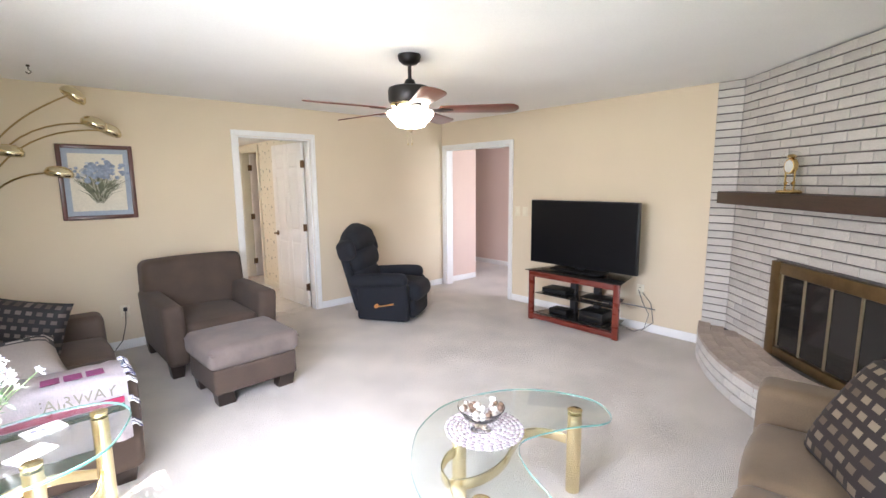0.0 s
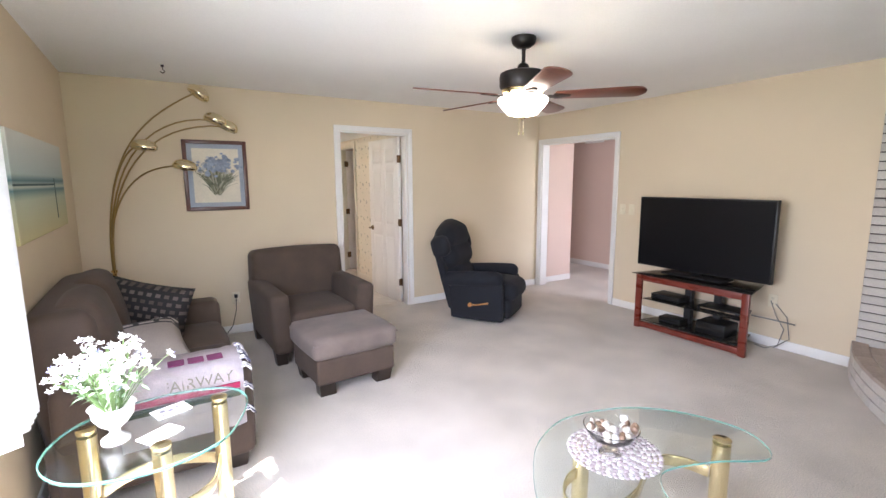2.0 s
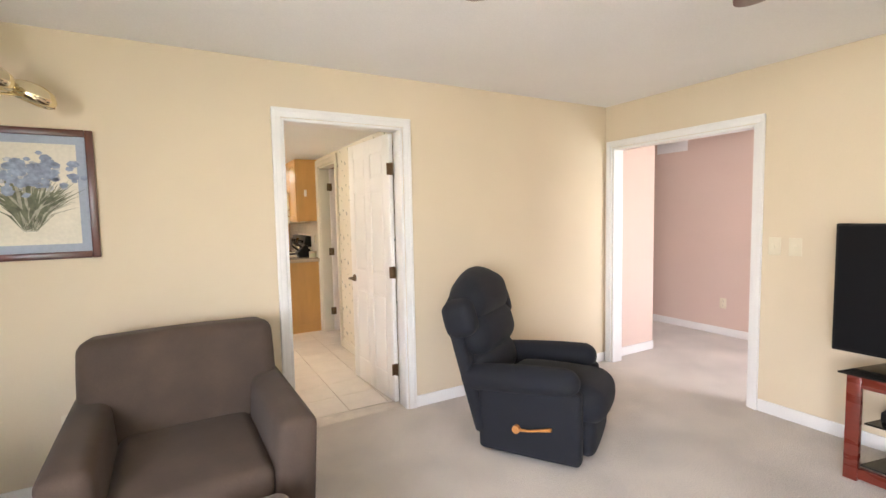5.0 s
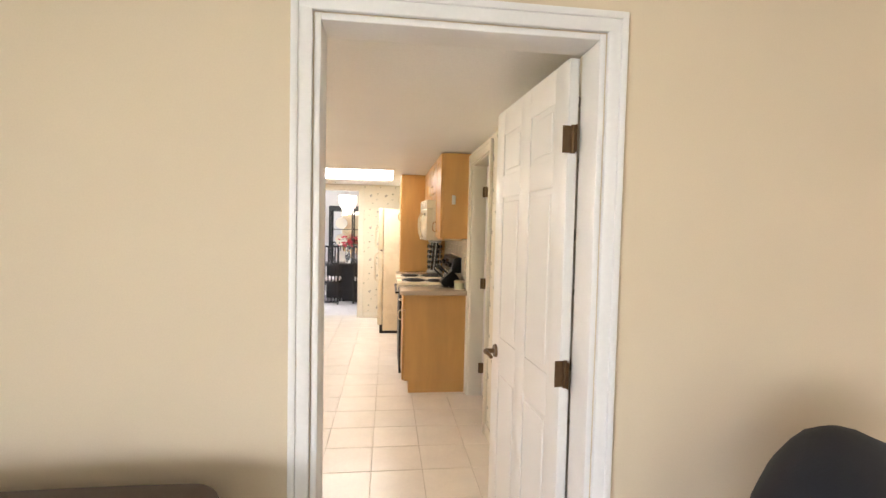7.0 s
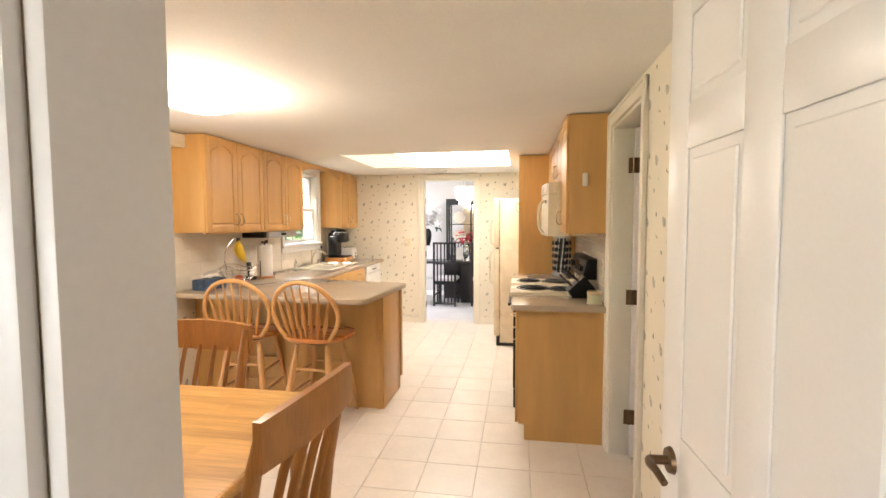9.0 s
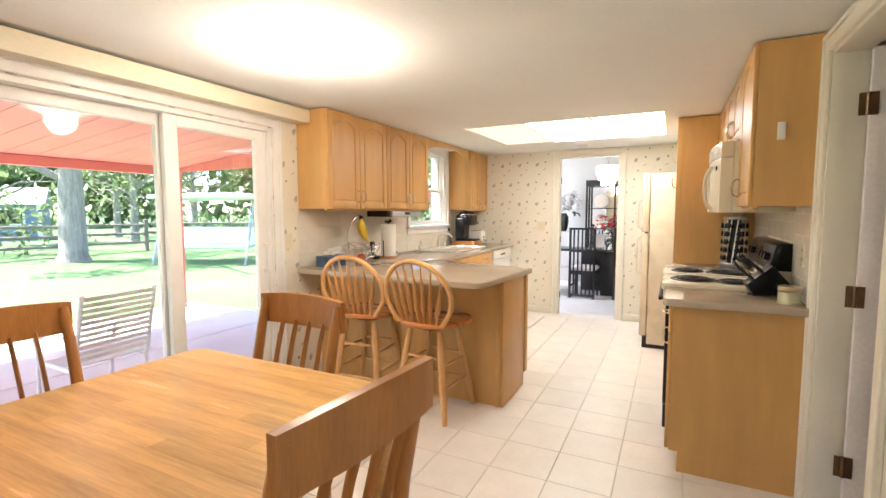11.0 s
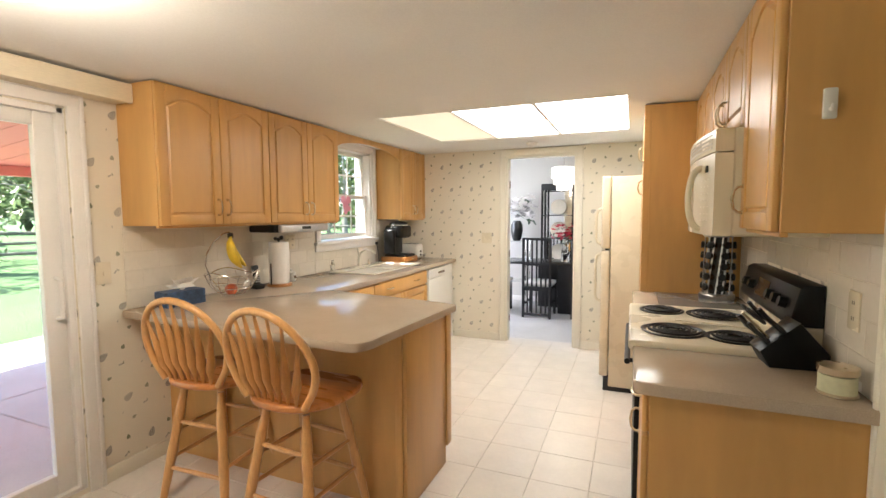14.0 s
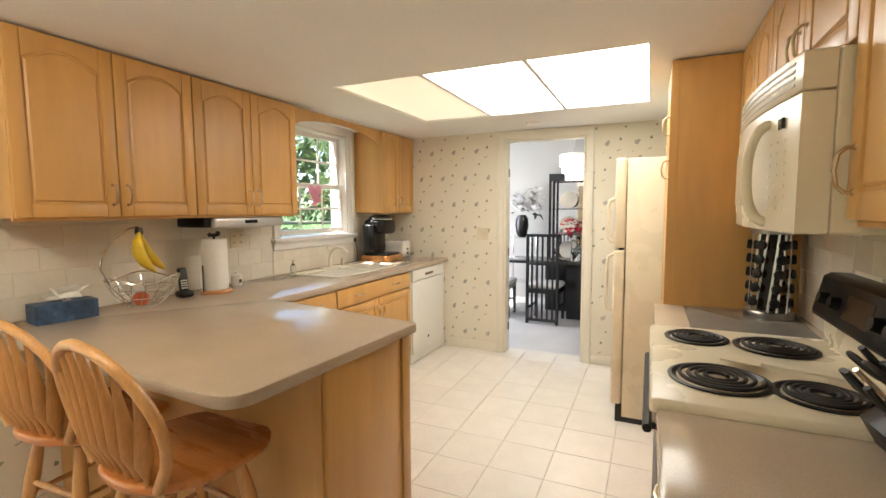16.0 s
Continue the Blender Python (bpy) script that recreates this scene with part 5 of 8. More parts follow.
def panel_door(root, w, h, mat, t=0.035):
    """A six-panel door leaf: hinge edge at local x = 0, leaf along +x, thickness along y."""
    bm = bmesh.new()
    bx(bm, (0, -t / 2 + 0.006, 0), (w, t / 2 - 0.006, h), 0.001)
    s = 0.105
    c0, c1 = w / 2 - s / 2, w / 2 + s / 2
    rows = ((0.0, 0.19), (0.80, 0.95), (1.60, 1.70), (h - 0.115, h))
    for sg in (-1, 1):
        y0, y1 = sorted((sg * (t / 2 - 0.006), sg * t / 2))
        for a, b in ((0, s), (c0, c1), (w - s, w)):
            bx(bm, (a, y0, 0), (b, y1, h), 0.003, 2)
        for a, b in ((s, c0), (c1, w - s)):
            for z0, z1 in rows:
                bx(bm, (a, y0, z0), (b, y1, z1), 0.003, 2)
            for k in range(3):
                z0, z1 = rows[k][1] + 0.022, rows[k + 1][0] - 0.022
                q0, q1 = sorted((sg * (t / 2 - 0.008), sg * (t / 2 - 0.001)))
                bx(bm, (a + 0.022, q0, z0), (b - 0.022, q1, z1), 0.006, 1)
    return finish("leaf", bm, mat, root, smooth=25)


def lever(root, w, z, sg, mat):
    bm = bmesh.new()
    y = sg * 0.0175
    cy(bm, (w - 0.065, y, z), (w - 0.065, y + sg * 0.01, z), 0.032, 0.028, 18)
    cy(bm, (w - 0.065, y + sg * 0.008, z), (w - 0.065, y + sg * 0.05, z), 0.011, 0.011, 10)
    tube(bm, [(w - 0.065, y + sg * 0.05, z), (w - 0.085, y + sg * 0.056, z), (w - 0.12, y + sg * 0.055, z + 0.004), (w - 0.16, y + sg * 0.05, z - 0.004)], [0.011, 0.0105, 0.009, 0.008], 8)
    return finish("door_handle", bm, mat, root)


def hinges(root, zs, y, mat):
    for z in zs:
        bm = bmesh.new()
        cy(bm, (-0.004, y, z - 0.045), (-0.004, y, z + 0.045), 0.0075, 0.0075, 10)
        bx(bm, (-0.002, y - 0.002, z - 0.043), (0.001, y + 0.034, z + 0.043), 0.0)
        bx(bm, (-0.03, y - 0.0015, z - 0.043), (-0.004, y + 0.001, z + 0.043), 0.0)
        finish("hinge", bm, mat, root)


root = thing("door_kitchen", "white six-panel door standing open into the kitchen", "door", pose(0.804, 0.138, 0.012, 0, 0, 93.5))
panel_door(root, 0.765, 2.0, DOORPAINT)
lever(root, 0.765, 0.875, 1, BRONZE)
lever(root, 0.765, 0.875, -1, BRONZE)
hinges(root, (0.25, 0.985, 1.745), 0.0, BRONZE)
root = thing("door_closet", "white closet door standing open inward", "door", pose(1.058, 2.60, 0.012, 0, 0, -6))
panel_door(root, 0.66, 1.99, surf("pale_pink_white_door_paint", (0.77, 0.72, 0.70), 0.4))
for z in (0.25, 0.985, 1.77):
    bm = bmesh.new()
    cy(bm, (-0.006, -0.022, z - 0.045), (-0.006, -0.022, z + 0.045), 0.008, 0.008, 10)
    bx(bm, (-0.002, -0.0215, z - 0.045), (0.026, -0.0180, z + 0.045), 0.0)
    bx(bm, (-0.036, -0.0215, z - 0.045), (-0.008, -0.0195, z + 0.045), 0.0)
    finish("hinge", bm, BRONZE, root)

# breakfast table and its chairs
root = thing("dining_table", "honey oak butcher block breakfast table", "table", pose(-0.945, 1.0, 0))
bm = bmesh.new()
slab(bm, rounded([(-0.575, -0.46), (0.575, -0.46), (0.575, 0.46), (-0.575, 0.46)], [0.05] * 4), 0.715, 0.7492, 0.010, seg=3)
top = finish("tabletop", bm, OAKTOP, root, smooth=40)
rng = random.Random(31)
for k in range(17):
    y = -0.4505 + 0.053 * k
    end = 0.53 if k in (0, 16) else 0.564
    cuts = [-end] + sorted((rng.uniform(-0.35, -0.1), rng.uniform(0.08, 0.36)))[:1 + k % 2] + [end]
    for a, b in zip(cuts, cuts[1:]):
        bm = bmesh.new()
        bx(bm, (a, y, 0.742), (b, y + 0.053, 0.7504 + 0.0002 * (k % 2)), 0.0002, 1)
        finish("stave", bm, OAKTOP, top)
bm = bmesh.new()
for y in (-0.37, 0.35):
    bx(bm, (-0.46, y, 0.62), (0.46, y + 0.02, 0.714), 0.002)
for x in (-0.48, 0.46):
    bx(bm, (x, -0.35, 0.62), (x + 0.02, 0.35, 0.714), 0.002)
finish("apron", bm, OAKTOP, root)
for x in (-0.47, 0.47):
    for y in (-0.36, 0.36):
        bm = bmesh.new()
        lathe(bm, [(0, 0), (0.02, 0), (0.024, 0.02), (0.032, 0.3), (0.036, 0.5), (0.028, 0.56), (0.036, 0.60), (0.036, 0.714), (0, 0.714)], (x, y, 0), 14)
        finish("leg", bm, OAKTOP, root)


def slat_chair(m):
    """Mission-style slat-back side chair; it faces local -y, the back stands at +y."""
    root = thing("dining_chair", "oak slat-back dining chair with a curved top rail", "chair", m, group="chairs round the breakfast table")
    bm = bmesh.new()
    slab(bm, rounded([(-0.21, -0.22), (0.21, -0.22), (0.20, 0.19), (-0.20, 0.19)], [0.05] * 4), 0.435, 0.46, 0.008)
    finish("seat", bm, CHAIRWOOD, root, smooth=40)
    bm = bmesh.new()
    for x in (-0.215, 0.215):
        tube(bm, [(x * 0.93, 0.20, 0.0), (x * 0.95, 0.19, 0.25), (x * 0.97, 0.185, 0.45), (x, 0.205, 0.65), (x, 0.245, 0.85), (x, 0.275, 0.965)], [0.02, 0.022, 0.024, 0.023, 0.021, 0.018], 8)
    finish("back_post", bm, CHAIRWOOD, root, smooth=50)
    bm = bmesh.new()
    n = 10
    for k in range(n):
        t0, t1 = k / n * 2 - 1, (k + 1) / n * 2 - 1
        y0, y1 = 0.275 + 0.022 * (1 - t0 * t0), 0.275 + 0.022 * (1 - t1 * t1)
        vs = [bm.verts.new((0.24 * t, y + d, z)) for t, y in ((t0, y0), (t1, y1)) for d in (-0.012, 0.012) for z in (0.865 - 0.005, 0.985 + 0.012 * (1 - t * t))]
        for f in ((0, 1, 5, 4), (2, 3, 7, 6), (1, 3, 7, 5), (0, 2, 6, 4)) + (((0, 1, 3, 2),) if k == 0 else ()) + (((4, 5, 7, 6),) if k == n - 1 else ()):
            bm.faces.new([vs[i] for i in f])
    bmesh.ops.remove_doubles(bm, verts=bm.verts, dist=0.0005)
    finish("top_rail", bm, CHAIRWOOD, root, smooth=50)
    for x in (-0.12, -0.04, 0.04, 0.12):
        bm = bmesh.new()
        tube(bm, [(x * 0.95, 0.185, 0.455), (x, 0.215, 0.62), (x, 0.262, 0.80), (x, 0.288, 0.88)], 0.014, 8, flat=0.5)
        finish("slat", bm, CHAIRWOOD, root, smooth=60)
    for x in (-0.18, 0.18):
        bm = bmesh.new()
        cy(bm, (x * 1.03, -0.19, 0), (x * 0.97, -0.18, 0.44), 0.016, 0.021, 10)
        finish("leg", bm, CHAIRWOOD, root)
    bm = bmesh.new()
    for x in (-0.19, 0.19):
        cy(bm, (x, -0.185, 0.20), (x * 1.03, 0.195, 0.20), 0.010, 0.010, 8)
    cy(bm, (-0.185, 0.0, 0.20), (0.185, 0.0, 0.20), 0.010, 0.010, 8)
    finish("stretcher", bm, CHAIRWOOD, root)
    return root


ch = slat_chair(pose(-1.075, 1.34, 0, 0, 0, -3))
copy_thing(ch, pose(-0.475, 0.93, 0, 0, 0, -95))
copy_thing(ch, pose(-1.58, 0.90, 0, 0, 0, 92))


def bar_stool(m):
    """Windsor arrow-back stool; it faces local +y."""
    root = thing("bar_stool", "oak arrow-back swivel bar stool at the peninsula", "stool", m, group="stools at the peninsula")
    bm = bmesh.new()
    n = 28
    pts = [(math.copysign(abs(math.cos(2 * math.pi * k / n)) ** 0.8, math.cos(2 * math.pi * k / n)) * 0.235 * (1.0 + 0.05 * math.sin(2 * math.pi * k / n)), 0.02 + 0.235 * math.copysign(abs(math.sin(2 * math.pi * k / n)) ** 0.85, math.sin(2 * math.pi * k / n))) for k in range(n)]
    slab(bm, pts, 0.605, 0.638, 0.011, seg=3)
    finish("seat", bm, SEATWOOD, root, smooth=50)
    bm = bmesh.new()
    cy(bm, (0, 0, 0.57), (0, 0, 0.605), 0.10, 0.11, 18)
    finish("swivel", bm, BLACKM, root)
    bm = bmesh.new()
    pts = []
    for k in range(25):
        a = math.pi * (-0.12 + 1.24 * k / 24)
        u, z = 0.25 * math.cos(a), 0.80 + 0.245 * math.sin(a)
        if z < 0.80:
            u *= 1 - (0.80 - z) * 0.6
        pts.append((u, z))
    pts = [(0.165, 0.63), (0.20, 0.68)] + pts + [(-0.20, 0.68), (-0.165, 0.63)]
    tube(bm, [(u, -0.165 - 0.085 * (z - 0.63) / 0.4 - 0.02 * (1 - (u / 0.23) ** 2), z) for u, z in pts], 0.0165, 8)
    finish("hoop", bm, STOOLWOOD, root, smooth=60)
    for i in range(7):
        u0 = -0.125 + 0.25 * i / 6
        u1 = u0 * 1.6
        zt = 0.80 + 0.245 * math.sqrt(max(0.05, 1 - (u1 / 0.25) ** 2))
        bm = bmesh.new()
        q = []
        for k, w in ((0, 0.008), (0.12, 0.012), (0.28, 0.029), (0.45, 0.023), (0.72, 0.013), (1, 0.007)):
            z = 0.632 + (zt - 0.632) * k
            u = u0 + (u1 - u0) * k
            q.append(((u, -0.165 - 0.085 * (z - 0.63) / 0.4 - 0.02 * (1 - (u / 0.23) ** 2), z), w))
        tube(bm, [a for a, w in q], [w for a, w in q], 8, flat=0.42)
        finish("spindle", bm, STOOLWOOD, root, smooth=60)
    tops, feet = {}, {}
    for sx in (-1, 1):
        for sy in (-1, 1):
            top, foot = Vector((sx * 0.115, sy * 0.115, 0.572)), Vector((sx * 0.20, sy * 0.20, 0.0))
            tops[sx, sy], feet[sx, sy] = top, foot
            bm = bmesh.new()
            p = [foot.lerp(top, k) for k in (0, 0.06, 0.2, 0.45, 0.55, 0.75, 0.92, 1)]
            tube(bm, p, [0.016, 0.018, 0.021, 0.025, 0.021, 0.025, 0.019, 0.017], 10)
            finish("leg", bm, STOOLWOOD, root, smooth=60)
    bm = bmesh.new()
    for a, b, k in (((-1, -1), (1, -1), 0.30), ((-1, 1), (1, 1), 0.34), ((-1, -1), (-1, 1), 0.38), ((1, -1), (1, 1), 0.38), ((-1, -1), (1, -1), 0.70), ((-1, 1), (1, 1), 0.66), ((-1, -1), (-1, 1), 0.62), ((1, -1), (1, 1), 0.62)):
        p, q = feet[a].lerp(tops[a], k), feet[b].lerp(tops[b], k)
        tube(bm, [p, p.lerp(q, 0.3), p.lerp(q, 0.5), p.lerp(q, 0.7), q], [0.008, 0.0105, 0.012, 0.0105, 0.008], 8)
    finish("rung", bm, STOOLWOOD, root, smooth=60)
    return root


st = bar_stool(pose(-1.635, 2.905, 0, 0, 0, 3))
copy_thing(st, pose(-1.065, 2.865, 0, 0, 0, -4))

# ---- living room ----
TAUPE = surf("taupe_microfibre", (0.070, 0.0455, 0.032), 0.85, var=0.2, vscale=5, grain=240, gvar=0.10, bump=0.25, bdist=0.002, sheen=0.04)
OLIVE = surf("olive_brown_microfibre", (0.15, 0.10, 0.055), 0.85, var=0.14, vscale=5, grain=240, gvar=0.10, bump=0.25, bdist=0.002, sheen=0.1)
NAVY = surf("navy_black_upholstery", (0.0045, 0.0055, 0.010), 0.85, var=0.2, vscale=6, grain=260, gvar=0.15, bump=0.25, bdist=0.002, sheen=0.02)
ESPRESSO = surf("espresso_stained_wood", (0.022, 0.013, 0.009), 0.4, var=0.2, vscale=6, stretch=(4, 4, 0.6))
CHERRY = surf("cherry_red_wood", (0.15, 0.023, 0.012), 0.28, var=0.18, vscale=4, grain=30, gvar=0.12, stretch=(5, 0.6, 5), coat=0.3)
MANTEL = surf("dark_walnut_mantel", (0.050, 0.026, 0.016), 0.5, var=0.2, vscale=4, grain=30, gvar=0.15, stretch=(1, 1, 6))
BLADEWOOD = surf("mahogany_fan_blade", (0.115, 0.032, 0.016), 0.3, var=0.2, vscale=5, grain=40, gvar=0.12, coat=0.3)
FANMETAL = surf("oil_rubbed_bronze", (0.022, 0.018, 0.016), 0.42, metal=0.6, var=0.15, vscale=14)
GOLDBRASS = surf("satin_gold_brass", (0.80, 0.69, 0.42), 0.22, metal=1.0, var=0.05, gvar=0.02, bump=0.0)


def pebble_cloth(name, dark, light, sx, sy):
    """Woven cushion cloth with rows of rounded squares."""
    m = surf(name, dark, 0.8, var=0.1, grain=300, gvar=0.15, bump=0.3)
    t = m.node_tree
    n, l = t.nodes, t.links
    p = n["Principled BSDF"]
    co, br = n.new("ShaderNodeTexCoord"), n.new("ShaderNodeTexBrick")
    l.new(co.outputs["Object"], br.inputs["Vector"])
    br.inputs["Scale"].default_value = 1.0
    br.inputs["Brick Width"].default_value, br.inputs["Row Height"].default_value = sx, sy
    br.inputs["Mortar Size"].default_value, br.inputs["Mortar Smooth"].default_value = 0.28 * sy, 0.2
    br.inputs["Color1"].default_value = (*light, 1)
    br.inputs["Color2"].default_value = (light[0] * 0.35, light[1] * 0.3, light[2] * 0.28, 1)
    br.inputs["Mortar"].default_value = (*dark, 1)
    l.new(br.outputs["Color"], p.inputs["Base Color"])
    return m


PILLOW1 = pebble_cloth("black_pillow_cloth", (0.012, 0.010, 0.010), (0.13, 0.10, 0.085), 0.052, 0.046)
PILLOW2 = pebble_cloth("brown_pebble_pillow_cloth", (0.022, 0.014, 0.012), (0.24, 0.19, 0.13), 0.070, 0.052)


def pillow(name, label, m, w, h, t, mat, border=None):
    """A throw pillow in local x and y with pinched corners."""
    bm = bmesh.new()
    n = 14
    top, bot = {}, {}
    for i in range(n + 1):
        for j in range(n + 1):
            u, v = 2 * i / n - 1, 2 * j / n - 1
            k = 1 - 0.07 * (1 - v * v) * abs(u) ** 3
            q = 1 - 0.07 * (1 - u * u) * abs(v) ** 3
            z = t / 2 * (max(0.0, (1 - u ** 4) * (1 - v ** 4)) ** 0.5) + 0.004 * math.sin(5 * u + 3 * v)
            top[i, j] = bm.verts.new((u * w / 2 * k, v * h / 2 * q, z))
            bot[i, j] = top[i, j] if i in (0, n) or j in (0, n) else bm.verts.new((u * w / 2 * k, v * h / 2 * q, -z))
    for i in range(n):
        for j in range(n):
            f = bm.faces.new((top[i, j], top[i + 1, j], top[i + 1, j + 1], top[i, j + 1]))
            f.material_index = 1 if border and j > n - 5 else 0
            try:
                bm.faces.new((bot[i, j], bot[i, j + 1], bot[i + 1, j + 1], bot[i + 1, j]))
            except ValueError:
                pass
    return tagged(finish(name, bm, [mat, border] if border else mat, smooth=80, m=m), label, "pillow")


def couch(name, label, m, L, D, mat, seats=2, back=0.86, arm=0.62, arm_w=0.2, seat_z=0.45, category="sofa", leg=0.07, flare=0.0):
    """An upholstered seat: local x along it, open to local -y."""
    root = thing(name, label, category, m)
    bm = bmesh.new()
    soft(bm, (-L / 2 + 0.03, -D / 2 + 0.05, leg), (L / 2 - 0.03, D / 2 - 0.04, seat_z - 0.13), 0.03)
    finish("base", bm, mat, root, smooth=60)
    bm = bmesh.new()
    soft(bm, (-L / 2 + (arm_w * 0.6 if seats > 1 else 0.02), D / 2 - 0.30, leg + 0.05), (L / 2 - (arm_w * 0.6 if seats > 1 else 0.02), D / 2, back - (0.02 if seats > 1 else -0.03)), 0.09 if seats > 1 else 0.06, 0.015,
         m=Matrix.Translation((0, D / 2, 0.3)) @ Matrix.Rotation(radians(-7), 4, "X") @ Matrix.Translation((0, -D / 2 - 0.02, -0.3)))
    finish("back", bm, mat, root, smooth=60)
    w = (L - 2 * arm_w) / seats
    for i in range(seats):
        x0 = -L / 2 + arm_w + i * w
        bm = bmesh.new()
        soft(bm, (x0 + 0.004, -D / 2 + 0.01, seat_z - 0.15), (x0 + w - 0.004, D / 2 - 0.24, seat_z), 0.045, 0.022)
        finish("seat_cushion", bm, mat, root, smooth=60)
        if seats == 1:
            continue
        bm = bmesh.new()
        soft(bm, (x0 + 0.004, D / 2 - 0.36, seat_z - 0.01), (x0 + w - 0.004, D / 2 - 0.16, back + 0.01), 0.075, 0.03,
             m=Matrix.Translation((0, D / 2 - 0.2, seat_z)) @ Matrix.Rotation(radians(-13), 4, "X") @ Matrix.Translation((0, -D / 2 + 0.2, -seat_z)))
        finish("back_cushion", bm, mat, root, smooth=60)
    for s in (-1, 1):
        bm = bmesh.new()
        a, b = sorted((s * (L / 2 - arm_w), s * L / 2))
        q = Matrix.Shear("XY", 4, (0, 0)) if not flare else Matrix(((1, 0, s * flare, -s * flare * 0.3), (0, 1, 0, 0), (0, 0, 1, 0), (0, 0, 0, 1)))
        soft(bm, (a, -D / 2, leg), (b, D / 2 - 0.08, arm), 0.045, 0.008, m=q)
        finish("arm", bm, mat, root, smooth=60)
    for sx in (-1, 1):
        for sy in (-1, 1):
            bm = bmesh.new()
            x, y = sx * (L / 2 - 0.075), sy * (D / 2 - 0.09)
            t = bmesh.new()
            bmesh.ops.create_cube(t, size=1)
            for v in t.verts:
                k = 0.055 if v.co.z > 0 else 0.042
                v.co = Vector((x + v.co.x * 2 * k, y + v.co.y * 2 * k, leg / 2 + 0.005 + v.co.z * (leg + 0.01)))
            bmesh.ops.bevel(t, geom=t.edges[:], offset=0.004, segments=1, affect="EDGES")
            add(bm, t)
            finish("leg", bm, ESPRESSO, root)
    return root


couch("sofa", "taupe microfibre loveseat along the wall", pose(-1.80, -1.63, 0, 0, 0, 90), 1.56, 0.90, TAUPE, arm=0.60, arm_w=0.22, seat_z=0.46, back=0.91)
couch("armchair", "taupe microfibre armchair with flared arms", pose(-0.565, -0.66, 0, 0, 0, 1.5), 0.88, 0.96, TAUPE, seats=1, back=0.815, arm=0.60, arm_w=0.16, seat_z=0.43, category="armchair", leg=0.10, flare=0.06)
couch("sofa", "olive brown loveseat by the fireplace", pose(0.24, -5.12, 0, 0, 0, 188), 1.50, 0.92, OLIVE, arm=0.60, arm_w=0.2, seat_z=0.45, back=0.86)

root = thing("ottoman", "taupe microfibre ottoman with dark wooden legs", "ottoman", pose(-0.572, -1.585, 0, 0, 0, 3))
bm = bmesh.new()
soft(bm, (-0.30, -0.265, 0.09), (0.30, 0.265, 0.275), 0.02)
finish("base", bm, TAUPE, root, smooth=60)
bm = bmesh.new()
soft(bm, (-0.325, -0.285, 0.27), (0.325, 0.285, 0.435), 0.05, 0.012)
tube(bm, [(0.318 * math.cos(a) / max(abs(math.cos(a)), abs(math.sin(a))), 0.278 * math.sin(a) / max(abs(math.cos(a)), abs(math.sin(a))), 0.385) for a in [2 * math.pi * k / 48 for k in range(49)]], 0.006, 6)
# cushion is a lighter taupe than the base below it
finish("cushion", bm, surf("lighter_taupe_microfibre", (0.15, 0.115, 0.098), 0.85, var=0.2, vscale=6, grain=240, gvar=0.10, bump=0.25, bdist=0.002, sheen=0.1), root, smooth=60)
for sx in (-1, 1):
    for sy in (-1, 1):
        bm = bmesh.new()
        slab(bm, [(sx * 0.17, sy * 0.16), (sx * 0.285, sy * 0.16), (sx * 0.285, sy * 0.25), (sx * 0.17, sy * 0.25)], 0.0, 0.10, 0.004)
        for v in bm.verts:
            if v.co.z < 0.05:
                v.co.x -= sx * 0.012
                v.co.y -= sy * 0.012
        finish("leg", bm, ESPRESSO, root)

# recliner
root = thing("recliner", "navy black upholstered recliner with a wooden lever", "recliner", pose(1.325, -0.81, 0, 0, 0, 33))
bm = bmesh.new()
soft(bm, (-0.28, -0.33, 0.03), (0.28, 0.24, 0.34), 0.03)
finish("base", bm, NAVY, root, smooth=60)
bm = bmesh.new()
soft(bm, (-0.235, -0.41, 0.05), (0.235, -0.31, 0.27), 0.05, 0.012)
finish("footrest", bm, NAVY, root, smooth=60)
bm = bmesh.new()
soft(bm, (-0.24, -0.45, 0.23), (0.24, 0.16, 0.44), 0.085, 0.03)
finish("seat", bm, NAVY, root, smooth=60)
BK = Matrix.Translation((0, 0.24, 0.20)) @ Matrix.Rotation(radians(-16), 4, "X") @ Matrix.Translation((0, -0.24, -0.20))


def sag(bm, drop, half):
    """Lowers the sides of an upright pad, more towards its top."""
    top = max(v.co.z for v in bm.verts)
    for v in bm.verts:
        v.co.z -= drop * (v.co.x / half) ** 2 * max(0.0, (v.co.z - top + 0.25) / 0.25)


bm = bmesh.new()
soft(bm, (-0.335, 0.20, 0.12), (0.335, 0.285, 1.0), 0.035, 0.006)
sag(bm, 0.12, 0.325)
bmesh.ops.transform(bm, matrix=BK, verts=bm.verts)
finish("back", bm, NAVY, root, smooth=60)
for z0, z1, d, w in ((0.36, 0.58, 0.10, 0.255), (0.55, 0.81, 0.135, 0.285), (0.76, 1.055, 0.15, 0.28)):
    bm = bmesh.new()
    soft(bm, (-w, 0.21 - d, z0), (w, 0.265, z1), 0.095, 0.028)
    if z1 > 1:
        sag(bm, 0.09, w)
    bmesh.ops.transform(bm, matrix=BK, verts=bm.verts)
    finish("back_pillow", bm, NAVY, root, smooth=60)
for s in (-1, 1):
    bm = bmesh.new()
    a, b = sorted((s * 0.235, s * 0.365))
    soft(bm, (a, 0.10, 0.70), (b, 0.285, 0.945), 0.05, 0.012)
    sag(bm, 0.05, 0.35)
    bmesh.ops.transform(bm, matrix=BK, verts=bm.verts)
    finish("wing", bm, NAVY, root, smooth=60)
